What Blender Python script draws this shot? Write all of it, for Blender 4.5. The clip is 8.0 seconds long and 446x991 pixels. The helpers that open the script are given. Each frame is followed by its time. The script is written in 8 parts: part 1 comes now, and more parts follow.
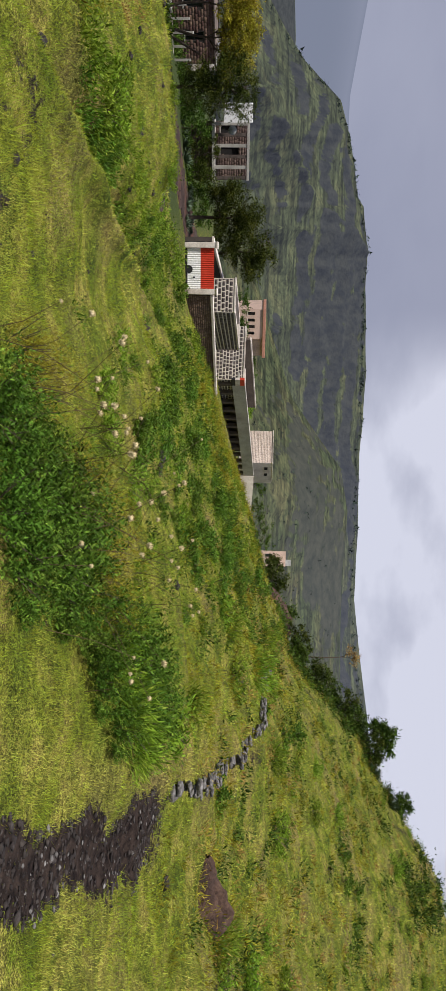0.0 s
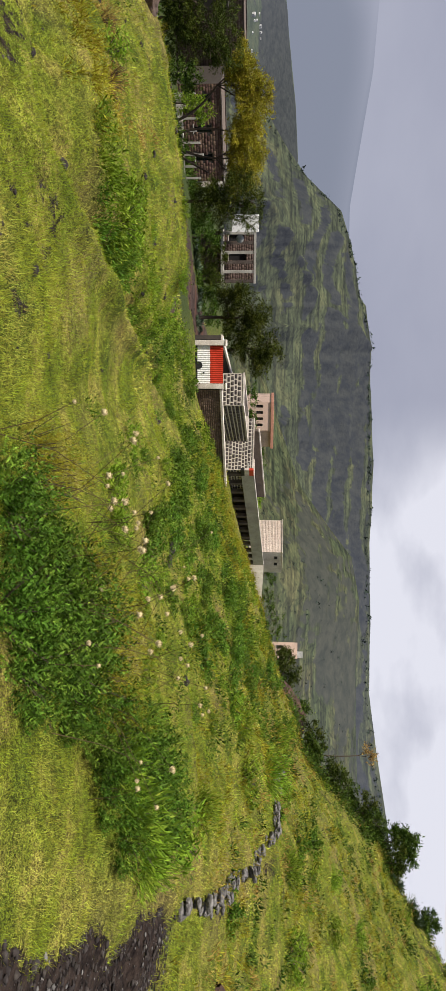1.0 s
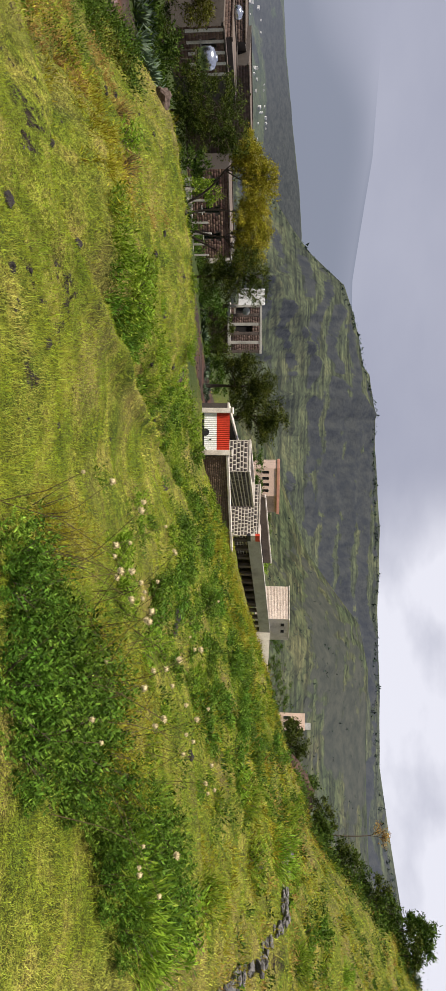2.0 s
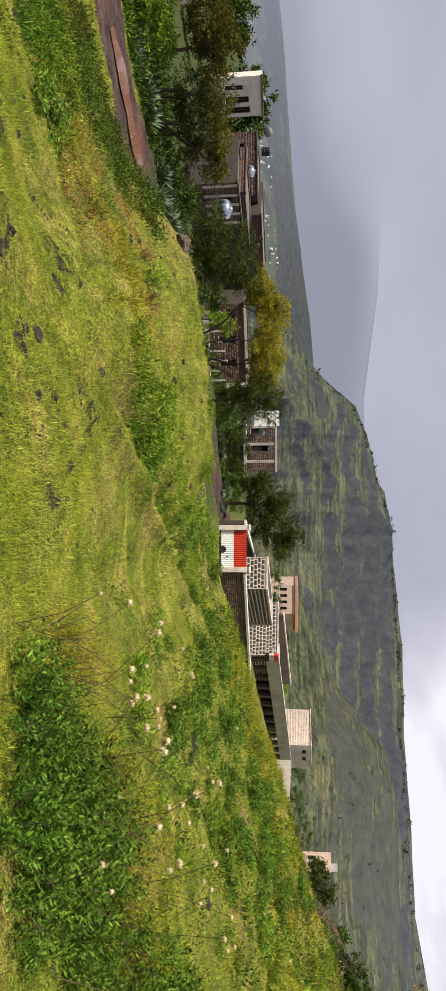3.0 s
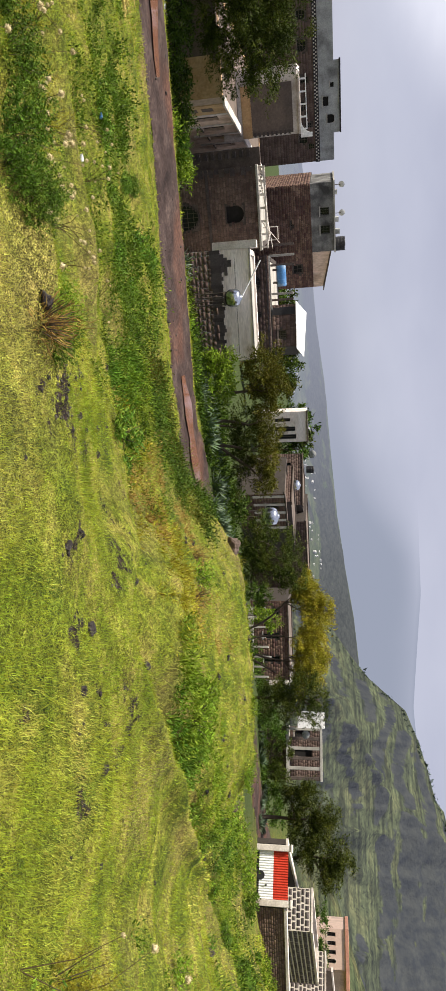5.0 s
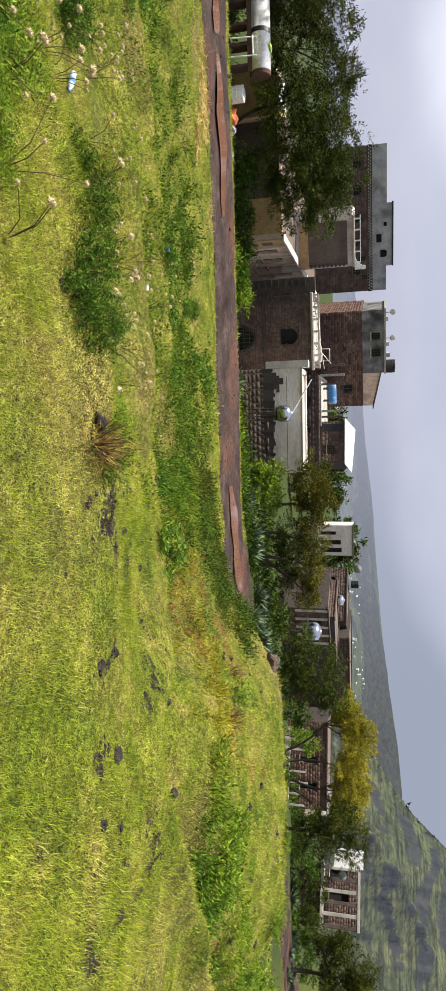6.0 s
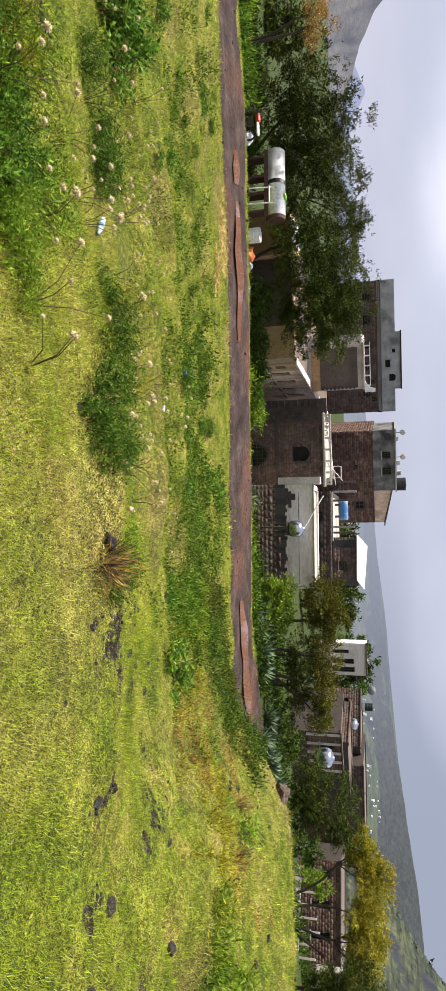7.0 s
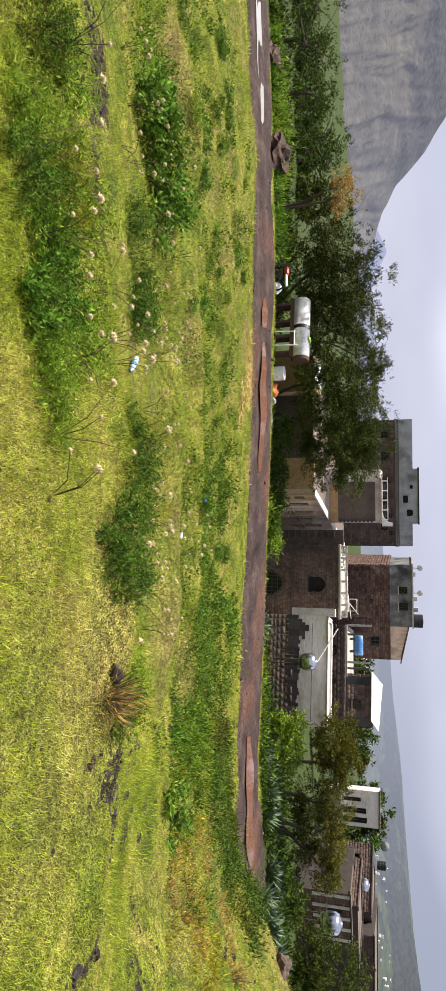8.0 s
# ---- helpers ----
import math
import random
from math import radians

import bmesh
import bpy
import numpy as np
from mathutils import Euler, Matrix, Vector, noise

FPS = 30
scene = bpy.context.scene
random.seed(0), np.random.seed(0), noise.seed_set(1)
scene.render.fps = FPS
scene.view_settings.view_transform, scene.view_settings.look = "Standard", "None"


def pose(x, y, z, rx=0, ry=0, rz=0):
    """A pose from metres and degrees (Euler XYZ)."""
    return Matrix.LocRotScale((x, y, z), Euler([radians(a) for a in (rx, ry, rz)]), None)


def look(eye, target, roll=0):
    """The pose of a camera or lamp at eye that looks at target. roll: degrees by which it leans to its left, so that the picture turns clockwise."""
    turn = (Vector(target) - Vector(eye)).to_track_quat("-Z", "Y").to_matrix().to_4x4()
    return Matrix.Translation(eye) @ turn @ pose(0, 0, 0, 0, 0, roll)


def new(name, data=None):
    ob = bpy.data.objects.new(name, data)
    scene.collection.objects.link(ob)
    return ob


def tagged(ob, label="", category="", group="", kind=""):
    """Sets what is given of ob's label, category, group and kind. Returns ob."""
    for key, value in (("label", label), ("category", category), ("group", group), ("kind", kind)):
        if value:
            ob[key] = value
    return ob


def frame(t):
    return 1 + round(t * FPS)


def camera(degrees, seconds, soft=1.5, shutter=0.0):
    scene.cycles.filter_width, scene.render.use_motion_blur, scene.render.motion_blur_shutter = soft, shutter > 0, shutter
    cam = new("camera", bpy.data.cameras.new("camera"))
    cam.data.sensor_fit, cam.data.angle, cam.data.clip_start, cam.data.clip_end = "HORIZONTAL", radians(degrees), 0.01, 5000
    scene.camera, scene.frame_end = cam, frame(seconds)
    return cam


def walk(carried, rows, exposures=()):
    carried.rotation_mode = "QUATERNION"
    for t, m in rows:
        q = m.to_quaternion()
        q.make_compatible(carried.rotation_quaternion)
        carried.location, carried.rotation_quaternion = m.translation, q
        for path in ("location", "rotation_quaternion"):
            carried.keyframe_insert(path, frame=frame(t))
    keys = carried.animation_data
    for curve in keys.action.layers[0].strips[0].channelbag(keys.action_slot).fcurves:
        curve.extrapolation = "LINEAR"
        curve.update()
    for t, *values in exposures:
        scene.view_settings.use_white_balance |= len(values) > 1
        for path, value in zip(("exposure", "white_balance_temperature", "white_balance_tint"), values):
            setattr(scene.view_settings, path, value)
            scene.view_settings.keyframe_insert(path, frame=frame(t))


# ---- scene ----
cam = camera(37.04, 8.0, soft=0.6)


def aim(x, y, z, yaw, pitch, roll):
    """Camera pose from an eye and degrees: yaw to the left of +y, pitch up, roll as look() takes it."""
    a, p = radians(yaw), radians(pitch)
    ahead = Vector((-math.sin(a) * math.cos(p), math.cos(a) * math.cos(p), math.sin(p)))
    eye = Vector((x, y, z))
    return look(eye, eye + ahead, roll)


walk(cam, [
    (0.0, aim(0.000, 0.000, 1.600, -0.00, -2.93, 91.88)),
    (0.5, aim(-0.029, 0.018, 1.597, 5.12, -3.76, 90.98)),
    (1.0, aim(-0.049, 0.032, 1.593, 7.64, -3.96, 91.17)),
    (1.5, aim(-0.072, 0.036, 1.588, 10.77, -4.17, 91.39)),
    (1.7, aim(-0.081, 0.041, 1.584, 11.75, -4.26, 91.28)),
    (2.8, aim(-0.106, 0.068, 1.562, 20.34, -5.87, 89.90)),
    (3.0, aim(-0.119, 0.069, 1.563, 23.31, -6.09, 89.71)),
    (3.5, aim(-0.143, 0.065, 1.562, 31.74, -6.45, 89.35)),
    (4.0, aim(-0.151, 0.055, 1.538, 38.40, -7.42, 89.27)),
    (4.2, aim(-0.142, 0.051, 1.528, 40.27, -8.13, 89.15)),
    (5.3, aim(-0.192, 0.033, 1.514, 51.52, -9.95, 88.78)),
    (5.5, aim(-0.218, 0.017, 1.519, 53.38, -10.42, 88.96)),
    (6.0, aim(-0.291, -0.008, 1.517, 57.98, -13.20, 89.90)),
    (6.5, aim(-0.355, -0.026, 1.519, 64.56, -13.02, 88.46)),
    (7.0, aim(-0.379, -0.046, 1.510, 67.92, -14.09, 88.85)),
    (7.5, aim(-0.399, -0.077, 1.514, 71.57, -14.89, 89.03)),
    (8.0, aim(-0.404, -0.118, 1.516, 78.96, -15.30, 89.30)),
], exposures=[(0.0, 0.18, 6150, 14), (0.5, 0.27, 6200, 14), (1.0, 0.38, 6450, 12), (1.5, 0.42, 6450, 12), (3.5, 0.7, 6700, 14), (5.5, 0.86, 6450, 11), (8.0, 1.04, 6400, 13)])

# ---- sky and sun ----
SUN_AZ, SUN_EL = 155.0, 60.0
world = bpy.data.worlds.new("overcast_sky")
scene.world = world
world.use_nodes = True
wn, wl = world.node_tree.nodes, world.node_tree.links
wn.clear()
w_out, w_bg = wn.new("ShaderNodeOutputWorld"), wn.new("ShaderNodeBackground")
sky = wn.new("ShaderNodeTexSky")
sky.sky_type, sky.sun_disc = "NISHITA", False
sky.sun_elevation, sky.sun_rotation = radians(SUN_EL), radians(-SUN_AZ)
sky.altitude, sky.dust_density = 2200, 3.0
w_co, w_map = wn.new("ShaderNodeTexCoord"), wn.new("ShaderNodeMapping")
w_map.inputs["Scale"].default_value = (1.6, 1.6, 3.4)
w_map.inputs["Location"].default_value = (0.4, 1.3, 0.2)
w_noise = wn.new("ShaderNodeTexNoise")
w_noise.inputs["Scale"].default_value, w_noise.inputs["Detail"].default_value = 1.9, 8.0
w_noise.inputs["Roughness"].default_value = 0.5
w_ramp = wn.new("ShaderNodeValToRGB")
w_ramp.color_ramp.elements[0].position, w_ramp.color_ramp.elements[0].color = 0.33, (3.85, 4.05, 5.3, 1)
w_ramp.color_ramp.elements[1].position, w_ramp.color_ramp.elements[1].color = 1.0, (10.9, 11.0, 11.9, 1)
w_mix = wn.new("ShaderNodeMix")
w_mix.data_type = "RGBA"
w_mix.inputs["Factor"].default_value = 0.92
wl.new(w_co.outputs["Generated"], w_map.inputs["Vector"])
wl.new(w_map.outputs["Vector"], w_noise.inputs["Vector"])
# a calm deck; broken brighter cloud where it thins
w_thin = None
for azimuth, elevation, inner, outer, amount in ((-10.0, 13.0, 0.985, 0.9, 1.0), (92.0, 20.0, 0.985, 0.945, 0.55)):
    w_dot, w_rng = wn.new("ShaderNodeVectorMath"), wn.new("ShaderNodeMapRange")
    w_dot.operation, w_rng.interpolation_type = "DOT_PRODUCT", "SMOOTHSTEP"
    w_dot.inputs[1].default_value = (-math.sin(radians(azimuth)) * math.cos(radians(elevation)), math.cos(radians(azimuth)) * math.cos(radians(elevation)), math.sin(radians(elevation)))
    wl.new(w_co.outputs["Generated"], w_dot.inputs[0])
    w_rng.inputs["From Min"].default_value, w_rng.inputs["From Max"].default_value, w_rng.inputs["To Max"].default_value = outer, inner, amount
    wl.new(w_dot.outputs["Value"], w_rng.inputs["Value"])
    if w_thin is None:
        w_thin = w_rng.outputs["Result"]
    else:
        w_add = wn.new("ShaderNodeMath")
        w_add.operation = "ADD"
        wl.new(w_thin, w_add.inputs[0])
        wl.new(w_rng.outputs["Result"], w_add.inputs[1])
        w_thin = w_add.outputs["Value"]


def w_math(operation, a, b, c=None):
    node = wn.new("ShaderNodeMath")
    node.operation = operation
    for socket, value in zip(node.inputs, (a, b, c)):
        if value is None:
            continue
        if isinstance(value, (int, float)):
            socket.default_value = value
        else:
            wl.new(value, socket)
    return node.outputs["Value"]


w_var = w_math("SUBTRACT", w_noise.outputs["Fac"], 0.5)
w_gain_var = w_math("MULTIPLY_ADD", w_thin, 2.4, 0.25)
w_base = w_math("MULTIPLY_ADD", w_thin, 0.75, 0.48)
w_sum = w_math("MULTIPLY_ADD", w_var, w_gain_var, w_base)
wl.new(w_sum, w_ramp.inputs["Fac"])
wl.new(sky.outputs["Color"], w_mix.inputs["A"])
wl.new(w_ramp.outputs["Color"], w_mix.inputs["B"])
w_sep, w_up, w_gain = wn.new("ShaderNodeSeparateXYZ"), wn.new("ShaderNodeMapRange"), wn.new("ShaderNodeVectorMath")
w_gain.operation = "SCALE"
w_up.inputs["From Min"].default_value, w_up.inputs["From Max"].default_value = 0.3, 1.0
w_up.inputs["To Min"].default_value, w_up.inputs["To Max"].default_value = 1.0, 1.15
wl.new(w_co.outputs["Generated"], w_sep.inputs["Vector"])
wl.new(w_sep.outputs["Z"], w_up.inputs["Value"])
wl.new(w_mix.outputs["Result"], w_gain.inputs[0])
wl.new(w_up.outputs["Result"], w_gain.inputs["Scale"])
wl.new(w_gain.outputs["Vector"], w_bg.inputs["Color"])
w_bg.inputs["Strength"].default_value = 0.058
wl.new(w_bg.outputs["Background"], w_out.inputs["Surface"])

sun_data = bpy.data.lights.new("sun", "SUN")
sun_data.energy, sun_data.angle, sun_data.color = 5.0, radians(3), (1.0, 0.93, 0.8)
sun = new("sun", sun_data)
SUN_DIR = Vector((-math.sin(radians(SUN_AZ)) * math.cos(radians(SUN_EL)), math.cos(radians(SUN_AZ)) * math.cos(radians(SUN_EL)), math.sin(radians(SUN_EL))))
sun.matrix_world = look(SUN_DIR * 200, (0, 0, 0))

# ---- small helpers ----


def at(az, r, z=0.0):
    """A place from an azimuth to the left of +y, a distance and a height."""
    return Vector((-math.sin(radians(az)) * r, math.cos(radians(az)) * r, z))


def lattice(seed):
    return np.random.RandomState(seed).rand(256, 256)


LAT = [lattice(s) for s in range(4)]


def vnoise(x, y, k=0):
    x, y = np.asarray(x, float), np.asarray(y, float)
    xi, yi = np.floor(x).astype(int), np.floor(y).astype(int)
    fx, fy = x - xi, y - yi
    fx, fy = fx * fx * (3 - 2 * fx), fy * fy * (3 - 2 * fy)
    g = LAT[k % 4]
    a, b = g[xi & 255, yi & 255], g[(xi + 1) & 255, yi & 255]
    c, d = g[xi & 255, (yi + 1) & 255], g[(xi + 1) & 255, (yi + 1) & 255]
    return (a + (b - a) * fx) * (1 - fy) + (c + (d - c) * fx) * fy


def fbm(x, y, octaves=4, k=0, gain=0.5):
    total, amp, norm = 0.0, 1.0, 0.0
    for o in range(octaves):
        total = total + amp * vnoise(np.asarray(x) * 2**o + 17.3 * o, np.asarray(y) * 2**o - 9.1 * o, k + o)
        norm += amp
        amp *= gain
    return total / norm - 0.5


def smooth(a, b, x):
    t = np.clip((np.asarray(x, float) - a) / (b - a), 0, 1)
    return t * t * (3 - 2 * t)


def mesh_from(name, verts, faces, mat=None, smooth_shade=False):
    """A mesh from arrays: verts n x 3, faces m x 3 or m x 4 (or a plain list)."""
    me = bpy.data.meshes.new(name)
    if isinstance(faces, np.ndarray):
        verts = np.ascontiguousarray(verts, dtype=np.float32)
        k = faces.shape[1]
        me.vertices.add(len(verts))
        me.vertices.foreach_set("co", verts.ravel())
        me.loops.add(faces.size)
        me.loops.foreach_set("vertex_index", np.ascontiguousarray(faces, dtype=np.int32).ravel())
        me.polygons.add(len(faces))
        me.polygons.foreach_set("loop_start", np.arange(0, faces.size, k, dtype=np.int32))
        me.update(calc_edges=True)
    else:
        me.from_pydata([tuple(v) for v in verts], [], faces)
        me.update()
    if smooth_shade:
        me.polygons.foreach_set("use_smooth", np.ones(len(me.polygons), dtype=bool))
    if mat is not None:
        me.materials.append(mat)
    return me


def part(name, bm, material, parent, label=""):
    """Links a bmesh (or a mesh) as one mesh object under a thing or a part."""
    if isinstance(bm, bmesh.types.BMesh):
        me = bpy.data.meshes.new(name)
        bm.to_mesh(me)
        bm.free()
        me.materials.append(material)
    else:
        me = bm
        if material is not None and not me.materials:
            me.materials.append(material)
    ob = new(name, me)
    ob.parent = parent
    if label:
        ob["label"] = label
    return ob


def thing(name, place, label, category, group="", turn=0.0, kind=""):
    ob = new(name)
    ob.empty_display_size = 0.2
    ob.matrix_world = Matrix.Translation(place) @ Matrix.Rotation(radians(turn), 4, "Z")
    return tagged(ob, label, category, group, kind)


def add_box(bm, x0, x1, y0, y1, z0, z1, bevel=0.0):
    vs = [bm.verts.new((x, y, z)) for z in (z0, z1) for y in (y0, y1) for x in (x0, x1)]
    fs = [bm.faces.new([vs[i] for i in q]) for q in ((0, 2, 3, 1), (4, 5, 7, 6), (0, 1, 5, 4), (2, 6, 7, 3), (0, 4, 6, 2), (1, 3, 7, 5))]
    if bevel:
        edges = list({e for f in fs for e in f.edges})
        bmesh.ops.bevel(bm, geom=edges, offset=bevel, segments=1, affect="EDGES", profile=0.5)
    return bm


def box(x0, x1, y0, y1, z0, z1, bevel=0.0):
    return add_box(bmesh.new(), x0, x1, y0, y1, z0, z1, bevel)


def add_tube(bm, p, q, r0, r1, sides=8, caps=True):
    p, q = Vector(p), Vector(q)
    axis = (q - p).normalized()
    side = axis.orthogonal().normalized()
    other = axis.cross(side)
    rings = []
    for c, r in ((p, r0), (q, r1)):
        rings.append([bm.verts.new(c + (side * math.cos(a) + other * math.sin(a)) * r) for a in [2 * math.pi * i / sides for i in range(sides)]])
    for i in range(sides):
        bm.faces.new((rings[0][i], rings[0][(i + 1) % sides], rings[1][(i + 1) % sides], rings[1][i]))
    if caps:
        bm.faces.new(list(reversed(rings[0])))
        bm.faces.new(rings[1])
    return bm


def tube(p, q, r0, r1=None, sides=10):
    return add_tube(bmesh.new(), p, q, r0, r0 if r1 is None else r1, sides)


# ---- materials ----


def material(name, colours, scale=6.0, rough=0.85, bump=0.3, fine=40.0, metal=0.0, stain=None, stain_scale=0.6, island=0.0, obj=0.0, spec=0.3, coords="Object", bump_dist=0.02, stretch=(1, 1, 1), trans=0.0, stain_at=0.58, glow=0.0, band=0.2, grain=0.22):
    """A procedural surface: two scales of colour noise, optional stains, bump, and variation by island or object."""
    m = bpy.data.materials.new(name)
    m.use_nodes = True
    n, l = m.node_tree.nodes, m.node_tree.links
    b = n["Principled BSDF"]
    b.inputs["Roughness"].default_value, b.inputs["Metallic"].default_value = rough, metal
    b.inputs["Specular IOR Level"].default_value = spec
    tc, mp = n.new("ShaderNodeTexCoord"), n.new("ShaderNodeMapping")
    mp.inputs["Scale"].default_value = stretch
    l.new(tc.outputs[coords], mp.inputs["Vector"])
    big = n.new("ShaderNodeTexNoise")
    big.inputs["Scale"].default_value, big.inputs["Detail"].default_value = scale, 6
    big.inputs["Roughness"].default_value = 0.65
    l.new(mp.outputs["Vector"], big.inputs["Vector"])
    ramp = n.new("ShaderNodeValToRGB")
    els = ramp.color_ramp.elements
    k = len(colours)
    for i, c in enumerate(colours):
        pos = 0.5 - band + 2 * band * i / max(k - 1, 1)
        e = els[i] if i < 2 else els.new(pos)
        e.position, e.color = pos, (*c, 1)
    for i, c in enumerate(colours):
        els[i].position, els[i].color = 0.5 - band + 2 * band * i / max(k - 1, 1), (*c, 1)
    l.new(big.outputs["Fac"], ramp.inputs["Fac"])
    col = ramp.outputs["Color"]
    small = n.new("ShaderNodeTexNoise")
    small.inputs["Scale"].default_value, small.inputs["Detail"].default_value = fine, 4
    l.new(mp.outputs["Vector"], small.inputs["Vector"])
    if stain:
        st = n.new("ShaderNodeTexNoise")
        st.inputs["Scale"].default_value, st.inputs["Detail"].default_value = stain_scale, 5
        l.new(tc.outputs[coords], st.inputs["Vector"])
        sr = n.new("ShaderNodeMapRange")
        sr.inputs["From Min"].default_value, sr.inputs["From Max"].default_value = stain_at - 0.08, stain_at + 0.12
        l.new(st.outputs["Fac"], sr.inputs["Value"])
        mx = n.new("ShaderNodeMix")
        mx.data_type = "RGBA"
        mx.inputs["B"].default_value = (*stain, 1)
        l.new(sr.outputs["Result"], mx.inputs["Factor"])
        l.new(col, mx.inputs["A"])
        col = mx.outputs["Result"]
    hs = n.new("ShaderNodeHueSaturation")
    l.new(col, hs.inputs["Color"])
    val = n.new("ShaderNodeMapRange")
    val.inputs["From Min"].default_value, val.inputs["From Max"].default_value = 0.25, 0.75
    val.inputs["To Min"].default_value, val.inputs["To Max"].default_value = 1 - grain, 1 + grain
    l.new(small.outputs["Fac"], val.inputs["Value"])
    v = val.outputs["Result"]
    for amount, node, out in ((island, "ShaderNodeNewGeometry", "Random Per Island"), (obj, "ShaderNodeObjectInfo", "Random")):
        if amount:
            g, mr, mu = n.new(node), n.new("ShaderNodeMapRange"), n.new("ShaderNodeMath")
            mr.inputs["To Min"].default_value, mr.inputs["To Max"].default_value = 1 - amount, 1 + amount
            l.new(g.outputs[out], mr.inputs["Value"])
            mu.operation = "MULTIPLY"
            l.new(v, mu.inputs[0])
            l.new(mr.outputs["Result"], mu.inputs[1])
            v = mu.outputs["Value"]
            hm = n.new("ShaderNodeMapRange")
            hm.inputs["To Min"].default_value, hm.inputs["To Max"].default_value = 0.5 - amount * 0.06, 0.5 + amount * 0.05
            l.new(g.outputs[out], hm.inputs["Value"])
            l.new(hm.outputs["Result"], hs.inputs["Hue"])
    l.new(v, hs.inputs["Value"])
    l.new(hs.outputs["Color"], b.inputs["Base Color"])
    if glow:
        l.new(hs.outputs["Color"], b.inputs["Emission Color"])
        b.inputs["Emission Strength"].default_value = glow
    if bump:
        bp = n.new("ShaderNodeBump")
        bp.inputs["Strength"].default_value, bp.inputs["Distance"].default_value = bump, bump_dist
        l.new(small.outputs["Fac"], bp.inputs["Height"])
        l.new(bp.outputs["Normal"], b.inputs["Normal"])
    if trans:
        out = n["Material Output"]
        tr, ms = n.new("ShaderNodeBsdfTranslucent"), n.new("ShaderNodeMixShader")
        ms.inputs["Fac"].default_value = trans
        l.new(hs.outputs["Color"], tr.inputs["Color"])
        l.new(b.outputs["BSDF"], ms.inputs[1])
        l.new(tr.outputs["BSDF"], ms.inputs[2])
        l.new(ms.outputs["Shader"], out.inputs["Surface"])
    return m


GRASS_BLADE = material("grass_blade", [(0.15, 0.22, 0.016), (0.32, 0.365, 0.03), (0.58, 0.51, 0.13)], scale=0.8, fine=7.0, rough=0.6, bump=0, island=0.55, trans=0.25, spec=0.1, band=0.18, grain=0.4)
LEAF_DARK = material("leaf_dark", [(0.017, 0.0425, 0.0051), (0.0425, 0.0808, 0.0093), (0.1062, 0.1487, 0.0238)], scale=2.5, fine=9.0, rough=0.5, bump=0, island=0.65, obj=0.15, trans=0.12, spec=0.08)
LEAF_LUSH = material("leaf_lush", [(0.022, 0.062, 0.006), (0.068, 0.135, 0.013), (0.19, 0.28, 0.034)], scale=1.8, fine=14.0, rough=0.6, bump=0, island=0.7, obj=0.15, trans=0.2, spec=0.08)
LEAF_SAGE = material("leaf_sage", [(0.0396, 0.0446, 0.0058), (0.0756, 0.0756, 0.0094), (0.1368, 0.1224, 0.0173)], scale=0.8, fine=5.0, rough=0.6, bump=0, island=0.5, trans=0.25, spec=0.08)
LEAF_MID = material("leaf_mid", [(0.03, 0.076, 0.008), (0.084, 0.162, 0.016), (0.2, 0.285, 0.036)], scale=2.0, fine=6.0, rough=0.5, bump=0, island=0.6, obj=0.2, trans=0.3, spec=0.08)
LEAF_BRIGHT = material("leaf_bright", [(0.075, 0.15, 0.011), (0.15, 0.24, 0.018), (0.27, 0.32, 0.04)], scale=2.0, fine=6.0, rough=0.5, bump=0, island=0.6, obj=0.2, trans=0.3, spec=0.08)
LEAF_OLIVE = material("leaf_olive", [(0.0166, 0.0271, 0.0038), (0.0392, 0.0558, 0.0068), (0.1056, 0.117, 0.0158)], scale=0.9, fine=5.0, rough=0.6, bump=0, island=0.6, obj=0.12, trans=0.1, spec=0.08)
LEAF_YELLOW = material("leaf_yellow", [(0.1, 0.1, 0.009), (0.25, 0.225, 0.018), (0.42, 0.36, 0.04)], scale=0.8, fine=5.0, rough=0.6, bump=0, island=0.5, trans=0.3, spec=0.08)
LEAF_DRY = material("leaf_dry", [(0.2, 0.12, 0.035), (0.32, 0.2, 0.06), (0.42, 0.29, 0.1)], scale=1.5, fine=8.0, rough=0.8, bump=0, island=0.4, trans=0.2, spec=0.08)
BARK = material("bark", [(0.05, 0.038, 0.028), (0.1, 0.075, 0.055)], scale=5.0, fine=30.0, bump=0.6, stretch=(1, 1, 0.3))
STONE_DARK = material("dark_stone", [(0.0562, 0.0435, 0.0375), (0.0863, 0.0675, 0.0585), (0.12, 0.0975, 0.0825)], scale=1.4, fine=14.0, bump=0.6, stain=(0.05, 0.042, 0.038), stain_scale=0.35, stain_at=0.64)
PLASTER = material("lime_plaster", [(0.42, 0.37, 0.32), (0.56, 0.51, 0.46), (0.66, 0.62, 0.57)], scale=0.7, fine=9.0, bump=0.3, stain=(0.28, 0.23, 0.19), stain_scale=0.5)
CONCRETE = material("concrete", [(0.27, 0.26, 0.23), (0.36, 0.345, 0.31), (0.43, 0.415, 0.38)], scale=0.8, fine=12.0, bump=0.25, stain=(0.2, 0.19, 0.165), stain_scale=0.4)
ROCK = material("volcanic_rock", [(0.014, 0.011, 0.011), (0.032, 0.026, 0.025), (0.07, 0.06, 0.056)], scale=3.0, fine=25.0, bump=0.9, coords="Object", obj=0.3, bump_dist=0.03)
